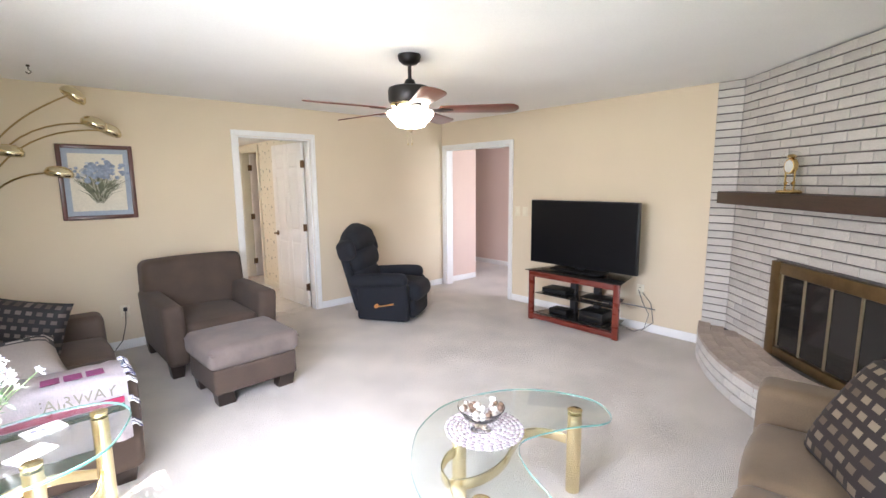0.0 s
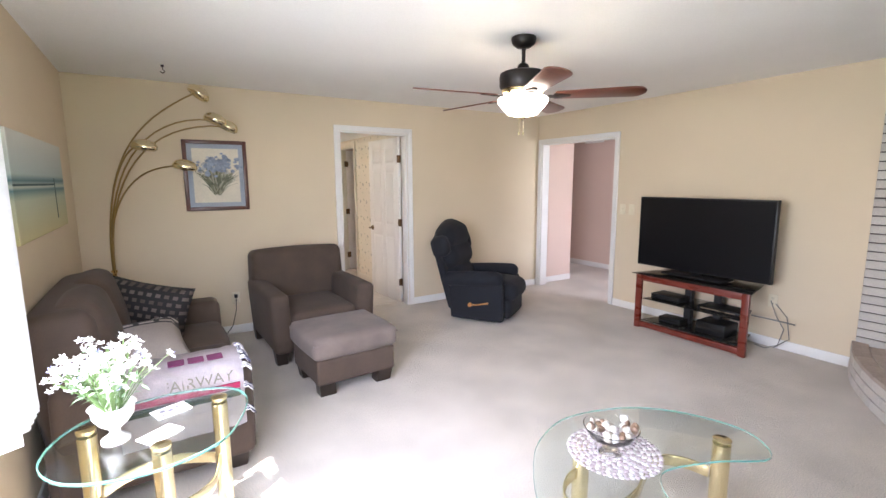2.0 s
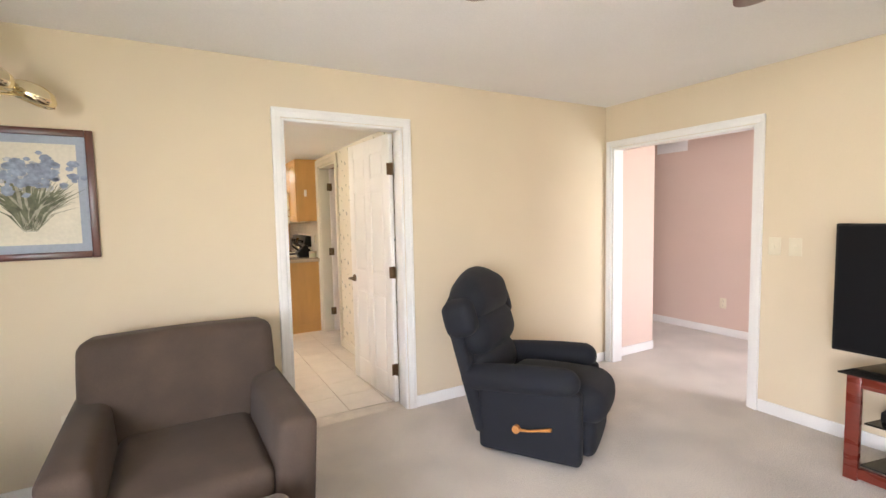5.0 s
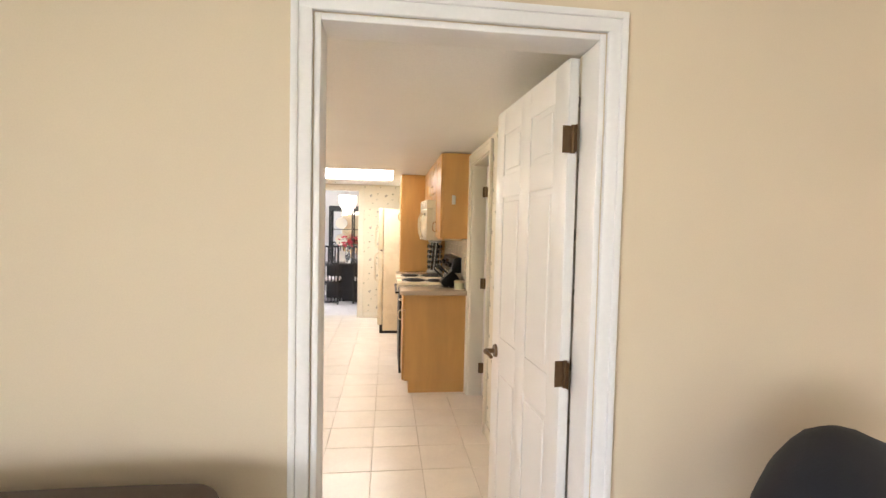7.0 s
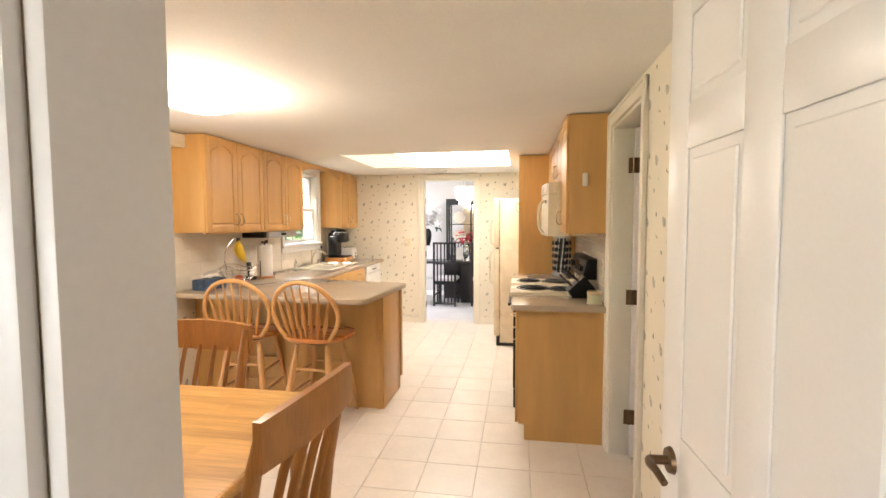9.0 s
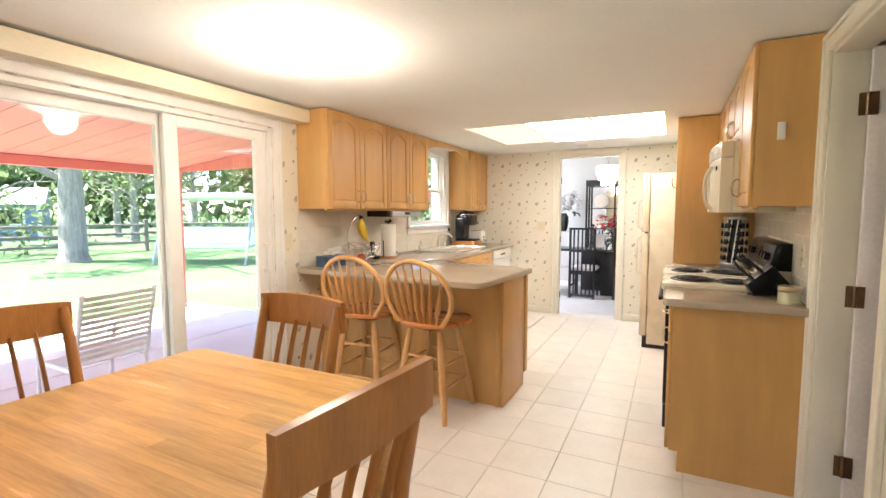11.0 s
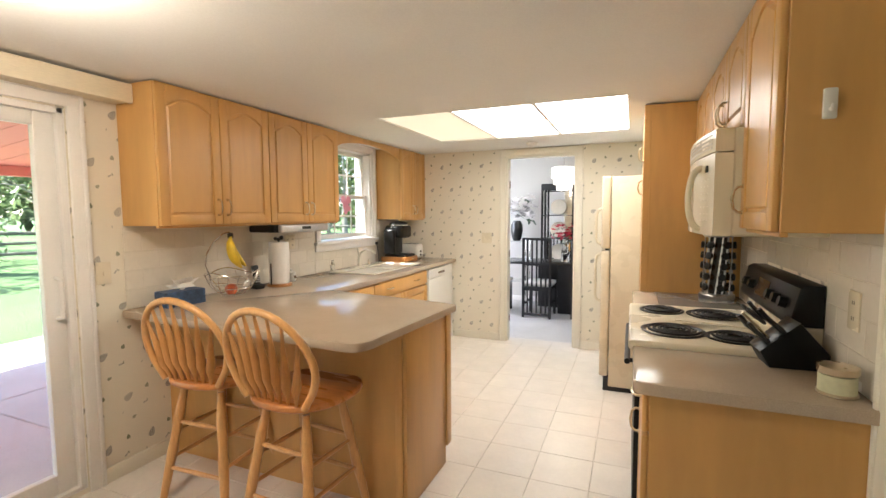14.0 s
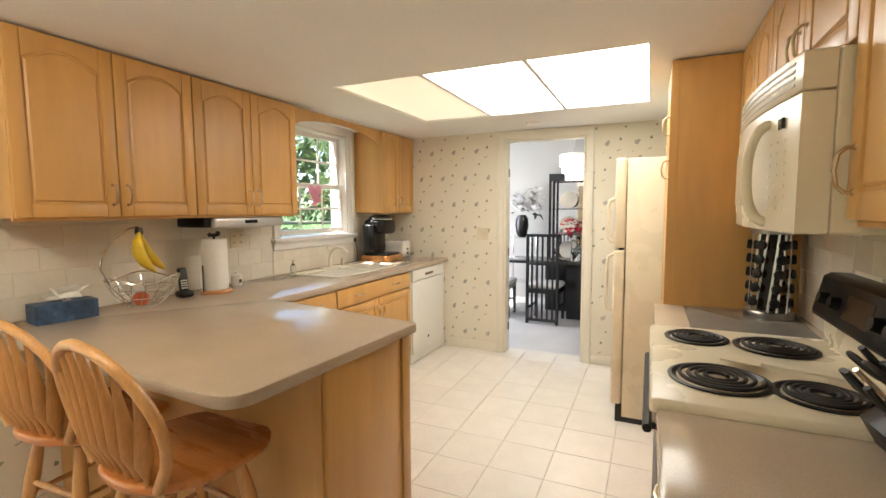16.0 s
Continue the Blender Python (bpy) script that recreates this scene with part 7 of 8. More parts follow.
# glass coffee table
root = thing("coffee_table", "boomerang glass coffee table on brass legs", "coffee table")
OUT = [(0.38, -3.98), (0.25, -4.13), (0.05, -4.03), (-0.15, -3.96), (-0.25, -3.99), (-0.33, -4.10), (-0.42, -4.30), (-0.56, -4.41), (-0.72, -4.32), (-0.77, -4.08), (-0.70, -3.84), (-0.55, -3.65), (-0.40, -3.54), (-0.17, -3.48), (0.13, -3.57), (0.31, -3.75)]


def smooth_loop(pts, n=6):
    out = []
    N = len(pts)
    for i in range(N):
        p = [Vector(pts[(i + k - 1) % N]) for k in range(4)]
        for k in range(n):
            t = k / n
            v = 0.5 * (2 * p[1] + (p[2] - p[0]) * t + (2 * p[0] - 5 * p[1] + 4 * p[2] - p[3]) * t * t + (3 * p[1] - p[0] - 3 * p[2] + p[3]) * t ** 3)
            out.append((v.x, v.y))
    return out


bm = bmesh.new()
slab(bm, smooth_loop(OUT), 0.412, 0.42, 0.0015)
bm.normal_update()
for f in bm.faces:
    f.material_index = 0 if abs(f.normal.z) > 0.95 else 1
top = finish("glass_top", bm, [TABLEGLASS, EDGEGLASS], root, smooth=40)
top.visible_shadow = False
for x, y in ((0.21, -3.965), (-0.25, -3.625), (-0.60, -4.10)):
    bm = bmesh.new()
    cy(bm, (x, y, 0), (x, y, 0.4075), 0.035, 0.035, 24)
    leg = finish("leg", bm, GOLDBRASS, root)
    if y > -3.7:
        continue
    bm = bmesh.new()
    lathe(bm, [(0, 0.0), (0.034, 0.0), (0.036, 0.004), (0.036, 0.007), (0.03, 0.010), (0, 0.010)], (x, y, 0.4205), 24)
    finish("cap", bm, GOLDBRASS, leg)


def ribbon(bm, pts, z0, z1, t=0.008):
    ps = [along(pts, s) for s in np.linspace(0, sum((Vector(a) - Vector(b)).length for a, b in zip(pts, pts[1:])) * 0.995, 22)]
    L = [(p.x - d.y * t / 2, p.y + d.x * t / 2) for p, d in ps] + [(p.x + d.y * t / 2, p.y - d.x * t / 2) for p, d in reversed(ps)]
    slab(bm, L, z0, z1, 0.001)


bm = bmesh.new()
ribbon(bm, [(0.195, -3.93), (0.165, -3.83), (0.08, -3.76), (-0.05, -3.80), (-0.19, -3.855), (-0.32, -3.865), (-0.42, -3.835), (-0.47, -3.785)], 0.24, 0.29)
ribbon(bm, [(-0.47, -3.785), (-0.44, -3.71), (-0.36, -3.65), (-0.27, -3.63)], 0.24, 0.288)
ribbon(bm, [(-0.47, -3.79), (-0.55, -3.92), (-0.60, -4.08)], 0.24, 0.286)
finish("stretcher", bm, GOLDBRASS, root, smooth=50)
root = thing("doily", "round woven white and grey doily", "doily", pose(-0.235, -3.775, 0.4205))
bm = bmesh.new()
for ring in range(9):
    r = 0.012 + ring * 0.020
    n = max(6, int(2 * math.pi * r / 0.020))
    for k in range(n):
        a = 2 * math.pi * (k + 0.5 * (ring % 2)) / n
        bx(bm, (-0.009, -0.0085, 0), (0.009, 0.0085, 0.007), 0.003, 1, mi=(k + ring) % 2,
           m=Matrix.Translation((r * math.cos(a), r * math.sin(a), 0)) @ Matrix.Rotation(a + 0.6, 4, "Z"))
ob = finish("weave", bm, [surf("white_raffia", (0.56, 0.51, 0.50), 0.8), surf("mauve_grey_raffia", (0.38, 0.31, 0.32), 0.8)], root, smooth=50)
ob["kind"] = "stuff"
root = thing("shell_bowl", "footed glass bowl filled with seashells", "bowl", pose(-0.245, -3.765, 0.4285))
bm = bmesh.new()
lathe(bm, [(0, 0.0), (0.058, 0.0), (0.06, 0.004), (0.03, 0.014), (0.018, 0.024), (0.04, 0.034), (0.085, 0.062), (0.108, 0.10), (0.105, 0.102), (0.082, 0.067), (0.04, 0.042), (0.0, 0.036)], seg=32)
b = finish("glass", bm, glass("crystal_bowl_glass", (0.98, 0.98, 0.98), 1.45), root, smooth=60)
b.visible_shadow = False
rng = random.Random(3)
SHELLS = [surf("cream_shell", (0.50, 0.44, 0.36), 0.4, var=0.2, vscale=40), surf("brown_shell", (0.20, 0.125, 0.08), 0.4, var=0.3, vscale=50), surf("white_shell", (0.66, 0.63, 0.58), 0.35, var=0.1, vscale=40)]
for k in range(34):
    a, r = rng.uniform(0, 6.28), 0.088 * math.sqrt(rng.random())
    z = 0.058 + 0.05 * (r / 0.1) ** 2 + rng.uniform(0, 0.045 * (1 - r / 0.1))
    s = rng.uniform(0.013, 0.024)
    bm = bmesh.new()
    lathe(bm, [(0, -s * 0.6), (s * 0.7, -s * 0.45), (s, 0.0), (s * 0.75, s * 0.45), (s * 0.3, s * 0.75), (0, s * 0.95)], seg=10, sy=rng.uniform(0.6, 0.95),
          m=Matrix.Translation((r * math.cos(a), r * math.sin(a), z)) @ Euler((rng.uniform(0, 3), rng.uniform(0, 3), rng.uniform(0, 6))).to_matrix().to_4x4())
    finish("seashell", bm, SHELLS[k % 3], root, smooth=70)

# glass side table with flowers
root = thing("side_table", "oval glass side table on brass legs", "side table")
OUT = [(-1.43, -2.74), (-1.47, -2.92), (-1.58, -3.10), (-1.80, -3.17), (-2.02, -3.10), (-2.12, -2.92), (-2.07, -2.70), (-1.92, -2.58), (-1.70, -2.545), (-1.50, -2.60)]
bm = bmesh.new()
slab(bm, smooth_loop(OUT), 0.543, 0.555, 0.004)
bm.normal_update()
for f in bm.faces:
    f.material_index = 0 if abs(f.normal.z) > 0.95 else 1
top = finish("glass_top", bm, [TABLEGLASS, EDGEGLASS], root, smooth=40)
top.visible_shadow = False
for x, y in ((-1.54, -2.73), (-1.76, -3.03), (-2.0, -2.76)):
    bm = bmesh.new()
    cy(bm, (x, y, 0), (x, y, 0.5425), 0.032, 0.032, 22)
    leg = finish("leg", bm, GOLDBRASS, root)
    bm = bmesh.new()
    lathe(bm, [(0, 0), (0.031, 0), (0.033, 0.004), (0.033, 0.014), (0.026, 0.018), (0, 0.018)], (x, y, 0.5555), 22)
    finish("cap", bm, GOLDBRASS, leg)
bm = bmesh.new()
ribbon(bm, [(-1.56, -2.75), (-1.60, -2.92), (-1.74, -3.01), (-1.92, -2.95), (-1.98, -2.79)], 0.26, 0.31)
ribbon(bm, [(-1.56, -2.72), (-1.72, -2.64), (-1.88, -2.66), (-1.98, -2.74)], 0.26, 0.308)
finish("stretcher", bm, GOLDBRASS, root, smooth=50)
root = thing("flower_vase", "white footed urn vase with white silk flowers", "vase", pose(-1.90, -2.88, 0.5555) @ Matrix.Scale(0.84, 4))
bm = bmesh.new()
lathe(bm, [(0, 0), (0.055, 0), (0.055, 0.012), (0.022, 0.035), (0.02, 0.055), (0.055, 0.085), (0.078, 0.12), (0.082, 0.155), (0.09, 0.165), (0.084, 0.168), (0.07, 0.15), (0, 0.14)], seg=28)
finish("urn", bm, surf("white_glazed_ceramic", (0.80, 0.79, 0.76), 0.25, var=0.02), root, smooth=60)
rng = random.Random(21)
stems, leaves, petals, blue = bmesh.new(), bmesh.new(), bmesh.new(), bmesh.new()
for k in range(84):
    a, el = rng.uniform(0, 6.283), rng.uniform(0.45, 1.5)
    d = Vector((math.cos(a) * math.cos(el), math.sin(a) * math.cos(el), 0.35 + math.sin(el) * 0.8))
    L = rng.uniform(0.15, 0.27)
    p0, p1 = Vector((0.03 * math.cos(a), 0.03 * math.sin(a), 0.14)), Vector((0, 0, 0.15)) + d * L
    tube(stems, [p0, p0.lerp(p1, 0.5) + Vector((0, 0, 0.02)), p1], 0.0018, 5)
    for j in range(3):
        c = p1 + Vector([rng.gauss(0, 0.014) for _ in range(3)])
        q = Matrix.Translation(c) @ Euler((rng.uniform(-1, 1), rng.uniform(-1, 1), rng.uniform(0, 6))).to_matrix().to_4x4()
        dst = blue if rng.random() < 0.12 else petals
        for s in range(5):
            b = s * 1.2566
            vs = [dst.verts.new(q @ Vector(v)) for v in ((0, 0, 0), (0.010 * math.cos(b - 0.5), 0.010 * math.sin(b - 0.5), 0.004), (0.019 * math.cos(b), 0.019 * math.sin(b), 0.007), (0.010 * math.cos(b + 0.5), 0.010 * math.sin(b + 0.5), 0.004))]
            dst.faces.new(vs)
    for j in range(2):
        c = p0.lerp(p1, rng.uniform(0.3, 0.9))
        q = Matrix.Translation(c) @ Euler((rng.uniform(-1, 1), rng.uniform(-1, 1), rng.uniform(0, 6))).to_matrix().to_4x4()
        leaves.faces.new([leaves.verts.new(q @ Vector(v)) for v in ((0, 0, 0), (0.012, 0.008, 0.003), (0.042, 0.0, 0.004), (0.012, -0.008, 0.003))])
for nm, b, mt in (("stem", stems, surf("green_stem", (0.12, 0.20, 0.06), 0.6)), ("leaf", leaves, surf("sage_leaf", (0.20, 0.30, 0.16), 0.6, var=0.2)), ("petal", petals, surf("white_silk_petal", (0.80, 0.80, 0.78), 0.7)), ("blue_petal", blue, surf("lavender_silk_petal", (0.35, 0.36, 0.60), 0.7))):
    ob = finish(nm, b, mt, root, smooth=0)
    ob["kind"] = "stuff"
for x, y, a in ((-1.72, -2.74, 20), (-1.76, -2.93, 35)):
    r2 = thing("note_card", "white note card with grey print", "card", pose(x, y, 0.5555, 0, 0, a), group="cards on the side table")
    bm = bmesh.new()
    bx(bm, (-0.065, -0.045, 0), (0.065, 0.045, 0.006), 0.001)
    finish("card", bm, WHITEP, r2)
    bm = bmesh.new()
    for k in range(3):
        cy(bm, (-0.03 + k * 0.028, 0.012 - 0.012 * (k % 2), 0.006), (-0.03 + k * 0.028, 0.012 - 0.012 * (k % 2), 0.0068), 0.011, 0.011, 8)
    bx(bm, (-0.045, -0.03, 0.006), (0.045, -0.024, 0.0068))
    finish("print", bm, surf("grey_violet_print", (0.28, 0.27, 0.36), 0.7), r2)["kind"] = "stuff"

# pillows and throw
pillow("throw_pillow", "black throw pillow with rows of grey squares", pose(-1.82, -1.33, 0.615, 80, 0, -24) @ Matrix.Rotation(radians(-12), 4, "Z"), 0.54, 0.48, 0.17, PILLOW1)
pillow("throw_pillow", "grey throw pillow with a patterned border", pose(-1.88, -1.90, 0.565, 15, -6, 6), 0.54, 0.50, 0.20, surf("grey_taupe_pillow_cloth", (0.26, 0.22, 0.195), 0.9, var=0.1, grain=240, gvar=0.15, bump=0.3),
       border=pebble_cloth("black_white_border_cloth", (0.02, 0.018, 0.02), (0.60, 0.56, 0.52), 0.10, 0.055))
pillow("throw_pillow", "brown throw pillow with cream pebble pattern", pose(0.42, -5.02, 0.66, 62, 0, 212), 0.50, 0.48, 0.17, PILLOW2)
root = thing("throw_blanket", "woven golf throw with lettering over the sofa arm", "blanket", pose(-1.70, -2.33, -0.015))
CLOTH = surf("cream_woven_throw", (0.60, 0.53, 0.54), 0.9, var=0.10, vscale=18, grain=260, gvar=0.2, bump=0.5)
prof = [(0.17, 0.50), (0.165, 0.60), (0.13, 0.628), (0.0, 0.632), (-0.085, 0.628), (-0.118, 0.60), (-0.135, 0.50), (-0.142, 0.38), (-0.145, 0.30)]
bm = bmesh.new()
n = 12
grid = [[bm.verts.new((-0.22 + 0.52 * i / n, y + 0.004 * math.sin(3.1 * i + 7 * z), z + 0.003 * math.sin(2.3 * i + 9 * y))) for i in range(n + 1)] for y, z in prof]
for a, b in zip(grid, grid[1:]):
    for i in range(n):
        bm.faces.new((a[i], a[i + 1], b[i + 1], b[i]))
r = bmesh.ops.solidify(bm, geom=bm.faces[:], thickness=0.006)
finish("cloth", bm, CLOTH, root, smooth=60)
RED, DKGREEN, PLUM = surf("crimson_weave", (0.26, 0.012, 0.055), 0.9, var=0.2, vscale=40), surf("dark_green_weave", (0.03, 0.05, 0.04), 0.9, var=0.3, vscale=40), surf("plum_weave", (0.16, 0.03, 0.09), 0.9, var=0.2, vscale=40)
bm = bmesh.new()
bx(bm, (-0.21, -0.147, 0.495), (0.28, -0.139, 0.525), 0.001)
finish("red_band", bm, RED, root)
bm = bmesh.new()
bx(bm, (-0.21, -0.150, 0.455), (0.28, -0.143, 0.49), 0.001)
finish("green_band", bm, DKGREEN, root)
bm = bmesh.new()
for k in range(3):
    bx(bm, (-0.02 + 0.085 * k, -0.07, 0.637), (0.05 + 0.085 * k, 0.01, 0.6405), 0.001)
finish("plum_patch", bm, PLUM, root)["kind"] = "stuff"
fc = bpy.data.curves.new("lettering", "FONT")
fc.body, fc.size, fc.extrude, fc.align_x = "FAIRWAY", 0.072, 0.0008, "CENTER"
tmp = bpy.data.objects.new("lettering_source", fc)
scene.collection.objects.link(tmp)
me = bpy.data.meshes.new_from_object(tmp.evaluated_get(bpy.context.evaluated_depsgraph_get()))
bpy.data.objects.remove(tmp)
me.materials.clear()
me.materials.append(surf("olive_grey_thread", (0.22, 0.20, 0.15), 0.9))
ob = new("lettering", me)
ob.parent = root
ob.matrix_basis = pose(0.10, -0.130, 0.535, 80, 0, 0)
bm = bmesh.new()
rng = random.Random(8)
for k in range(260):
    y, z = prof[rng.randrange(1, 8)]
    p = Vector((0.295, y + rng.uniform(-0.03, 0.03), z))
    tube(bm, [p, p + Vector((0.018, rng.uniform(-0.01, 0.01), 0.004)), p + Vector((0.034 + rng.uniform(0, 0.012), rng.uniform(-0.015, 0.015), -0.02))], 0.003, 4, mi=rng.randrange(2))
ob = finish("fringe", bm, [WHITEP, surf("navy_thread", (0.03, 0.03, 0.08), 0.9)], root)
ob["kind"] = "stuff"

# ---- dining room ----
LACQUER = surf("black_lacquer", (0.010, 0.010, 0.011), 0.2, var=0.1, gvar=0.05, bump=0.01, coat=0.3)
SEATWHITE = surf("white_seat_fabric", (0.72, 0.70, 0.68), 0.8, var=0.05)
GILT = surf("white_gilt_china", (0.72, 0.66, 0.56), 0.2, var=0.05)
root = thing("china_cabinet", "tall black lacquer china cabinet with plates", "china cabinet", pose(-0.50, 8.44, 0) @ Matrix.Diagonal((1, 1, 0.967, 1)))
bm = bmesh.new()
bx(bm, (-0.50, -0.20, 0.0), (0.50, 0.18, 0.72), 0.004, 1)
bx(bm, (-0.47, 0.13, 0.72), (0.47, 0.16, 1.84), 0.002)
bx(bm, (-0.47, -0.18, 1.84), (0.47, 0.18, 1.94), 0.006, 2)
for x in (-0.47, -0.015, 0.44):
    bx(bm, (x, -0.17, 0.72), (x + 0.03, -0.14, 1.84), 0.002)
for x in (-0.47, 0.44):
    bx(bm, (x, 0.10, 0.72), (x + 0.03, 0.13, 1.84), 0.002)
finish("case", bm, LACQUER, root)
bm = bmesh.new()
bx(bm, (-0.44, 0.122, 0.73), (0.44, 0.129, 1.83))
finish("mirror_back", bm, surf("mirror_back", (0.85, 0.85, 0.85), 0.03, metal=1.0, var=0, gvar=0, bump=0), root, smooth=0)
for z in (1.08, 1.44):
    bm = bmesh.new()
    bx(bm, (-0.45, -0.135, z), (0.45, 0.12, z + 0.012), 0.001)
    finish("shelf", bm, LACQUER, root)
for z in (0.735, 1.095, 1.455):
    for x in (-0.24, 0.22):
        r2 = thing("china_plate", "decorated china plate standing on a shelf", "plate", pose(-0.50 + x, 8.49, z * 0.967 + 0.118, 78, 0, 0), group="plates in the china cabinet")
        bm = bmesh.new()
        lathe(bm, [(0, 0.006), (0.07, 0.006), (0.12, 0.018), (0.118, 0.012), (0.07, 0.0), (0, 0.0)], seg=28)
        finish("plate", bm, GILT, r2, smooth=60)
root = thing("formal_table", "black lacquer dining table with a pedestal", "table", pose(-0.42, 7.96, 0))
bm = bmesh.new()
slab(bm, rounded([(-0.98, -0.36), (0.95, -0.36), (0.95, 0.22), (-0.98, 0.22)], [0.06] * 4), 0.715, 0.75, 0.006)
finish("tabletop", bm, LACQUER, root, smooth=40)
bm = bmesh.new()
bx(bm, (-0.22, -0.16, 0.0), (0.5, 0.06, 0.714), 0.01, 2)
finish("pedestal", bm, LACQUER, root)


def lacquer_chair(m):
    root = thing("formal_chair", "tall black slat-back chair with a white seat", "chair", m, group="black dining room chairs")
    bm = bmesh.new()
    for x in (-0.20, 0.165):
        bx(bm, (x, 0.19, 0.0), (x + 0.035, 0.225, 1.10), 0.004, 1)
    for z in (0.03, 0.40, 0.72, 1.065):
        bx(bm, (-0.165, 0.195, z), (0.165, 0.22, z + 0.035), 0.003, 1)
    finish("back_frame", bm, LACQUER, root)
    for k in range(5):
        bm = bmesh.new()
        x = -0.125 + 0.0625 * k
        bx(bm, (x - 0.011, 0.198, 0.065), (x + 0.011, 0.217, 1.065), 0.002)
        finish("slat", bm, LACQUER, root)
    bm = bmesh.new()
    soft(bm, (-0.19, -0.21, 0.43), (0.19, 0.19, 0.49), 0.028, 0.01)
    finish("seat", bm, SEATWHITE, root, smooth=60)
    bm = bmesh.new()
    bx(bm, (-0.19, -0.20, 0.37), (0.19, 0.19, 0.43), 0.003)
    for x in (-0.19, 0.155):
        bx(bm, (x, -0.20, 0.0), (x + 0.035, -0.165, 0.37), 0.003)
    for x in (-0.185, 0.16):
        bx(bm, (x, -0.16, 0.18), (x + 0.025, 0.19, 0.205), 0.002)
    finish("leg_frame", bm, LACQUER, root)
    return root


lc = lacquer_chair(pose(-0.86, 7.63, 0, 0, 0, 178))
copy_thing(lc, pose(-0.215, 7.71, 0, 0, 0, 178))
copy_thing(lc, pose(-1.52, 7.74, 0, 0, 0, 92))
root = thing("glass_vase", "clear glass vase of red flowers on the table", "vase", pose(-0.54, 7.80, 0.7505) @ Matrix.Scale(1.2, 4))
bm = bmesh.new()
lathe(bm, [(0, 0), (0.045, 0), (0.05, 0.02), (0.045, 0.10), (0.035, 0.20), (0.06, 0.26), (0.056, 0.258), (0.032, 0.20), (0.04, 0.10), (0, 0.02)], seg=20)
finish("glass", bm, glass("vase_glass", (0.95, 0.97, 0.97), 1.4), root, smooth=60)


def blooms(root, spots, r, mat_p, mat_l, seed, petals=7, leaves=0):
    rng = random.Random(seed)
    bp, bl = bmesh.new(), bmesh.new()
    for c in spots:
        q = Matrix.Translation(c) @ Euler((rng.uniform(-0.7, 0.7), rng.uniform(-0.7, 0.7), rng.uniform(0, 6))).to_matrix().to_4x4()
        for s in range(petals):
            b = s * 6.283 / petals
            k = r * rng.uniform(0.8, 1.15)
            bp.faces.new([bp.verts.new(q @ Vector(v)) for v in ((0, 0, 0), (k * 0.55 * math.cos(b - 0.5), k * 0.55 * math.sin(b - 0.5), k * 0.25), (k * math.cos(b), k * math.sin(b), k * 0.3), (k * 0.55 * math.cos(b + 0.5), k * 0.55 * math.sin(b + 0.5), k * 0.25))])
        for s in range(leaves):
            w = Matrix.Translation(Vector(c) - Vector((0, 0, rng.uniform(0.0, 0.08)))) @ Euler((rng.uniform(-1, 1), rng.uniform(-1, 1), rng.uniform(0, 6))).to_matrix().to_4x4()
            k = r * 1.3
            bl.faces.new([bl.verts.new(w @ Vector(v)) for v in ((0, 0, 0), (k * 0.4, k * 0.22, 0.01), (k * 1.2, 0, 0), (k * 0.4, -k * 0.22, 0.01))])
    for nm, b, mt in (("bloom", bp, mat_p), ("leaf", bl, mat_l)):
        ob = finish(nm, b, mt, root, smooth=0)
        ob["kind"] = "stuff"


rng = random.Random(4)
ROSE, DKLEAF, LILY = surf("crimson_petal", (0.50, 0.015, 0.05), 0.6, var=0.2, vscale=40), surf("dark_leaf", (0.03, 0.06, 0.03), 0.5, var=0.3), surf("white_lily_petal", (0.75, 0.72, 0.72), 0.6, var=0.05)
blooms(root, [(rng.gauss(0, 0.075), rng.gauss(0, 0.06), 0.33 + rng.uniform(-0.06, 0.1)) for _ in range(34)], 0.035, ROSE, DKLEAF, 6, leaves=1)
root = thing("glass_etagere", "chrome and glass plant stand in the corner", "stand", pose(-1.345, 8.30, 0) @ Matrix.Diagonal((1, 1, 1.07, 1)))
bm = bmesh.new()
for x in (-0.17, 0.17):
    for y in (-0.15, 0.15):
        cy(bm, (x, y, 0), (x, y, 0.955), 0.009, 0.009, 8)
finish("frame", bm, CHROME, root)
for z in (0.35, 0.93):
    bm = bmesh.new()
    bx(bm, (-0.19, -0.17, z), (0.19, 0.17, z + 0.012), 0.002)
    finish("shelf", bm, GLASS, root)
root = thing("lily_vase", "tall black vase of white silk lilies", "vase", pose(-1.345, 8.28, 1.0085) @ Matrix.Scale(0.9, 4))
bm = bmesh.new()
lathe(bm, [(0, 0), (0.06, 0), (0.085, 0.06), (0.105, 0.18), (0.095, 0.28), (0.06, 0.33), (0.062, 0.345), (0.05, 0.345), (0, 0.32)], seg=28)
finish("vase", bm, LACQUER, root, smooth=60)
rng = random.Random(14)
blooms(root, [(rng.gauss(0.04, 0.13), rng.gauss(0, 0.08), 0.56 + rng.uniform(-0.16, 0.2)) for _ in range(30)], 0.10, LILY, DKLEAF, 16, petals=6, leaves=1)
root = thing("chandelier", "lit tiered chandelier of white glass petals", "chandelier", pose(-0.54, 7.60, DZ))
bm = bmesh.new()
lathe(bm, [(0, 0), (0.06, 0), (0.05, -0.03), (0.006, -0.04), (0.006, -0.34), (0, -0.34)], seg=18)
for r, z in ((0.16, -0.35), (0.12, -0.45)):
    tube(bm, [(r * math.cos(2 * math.pi * k / 24), r * math.sin(2 * math.pi * k / 24), z) for k in range(25)], 0.006, 6)
finish("frame", bm, CHROME, root)
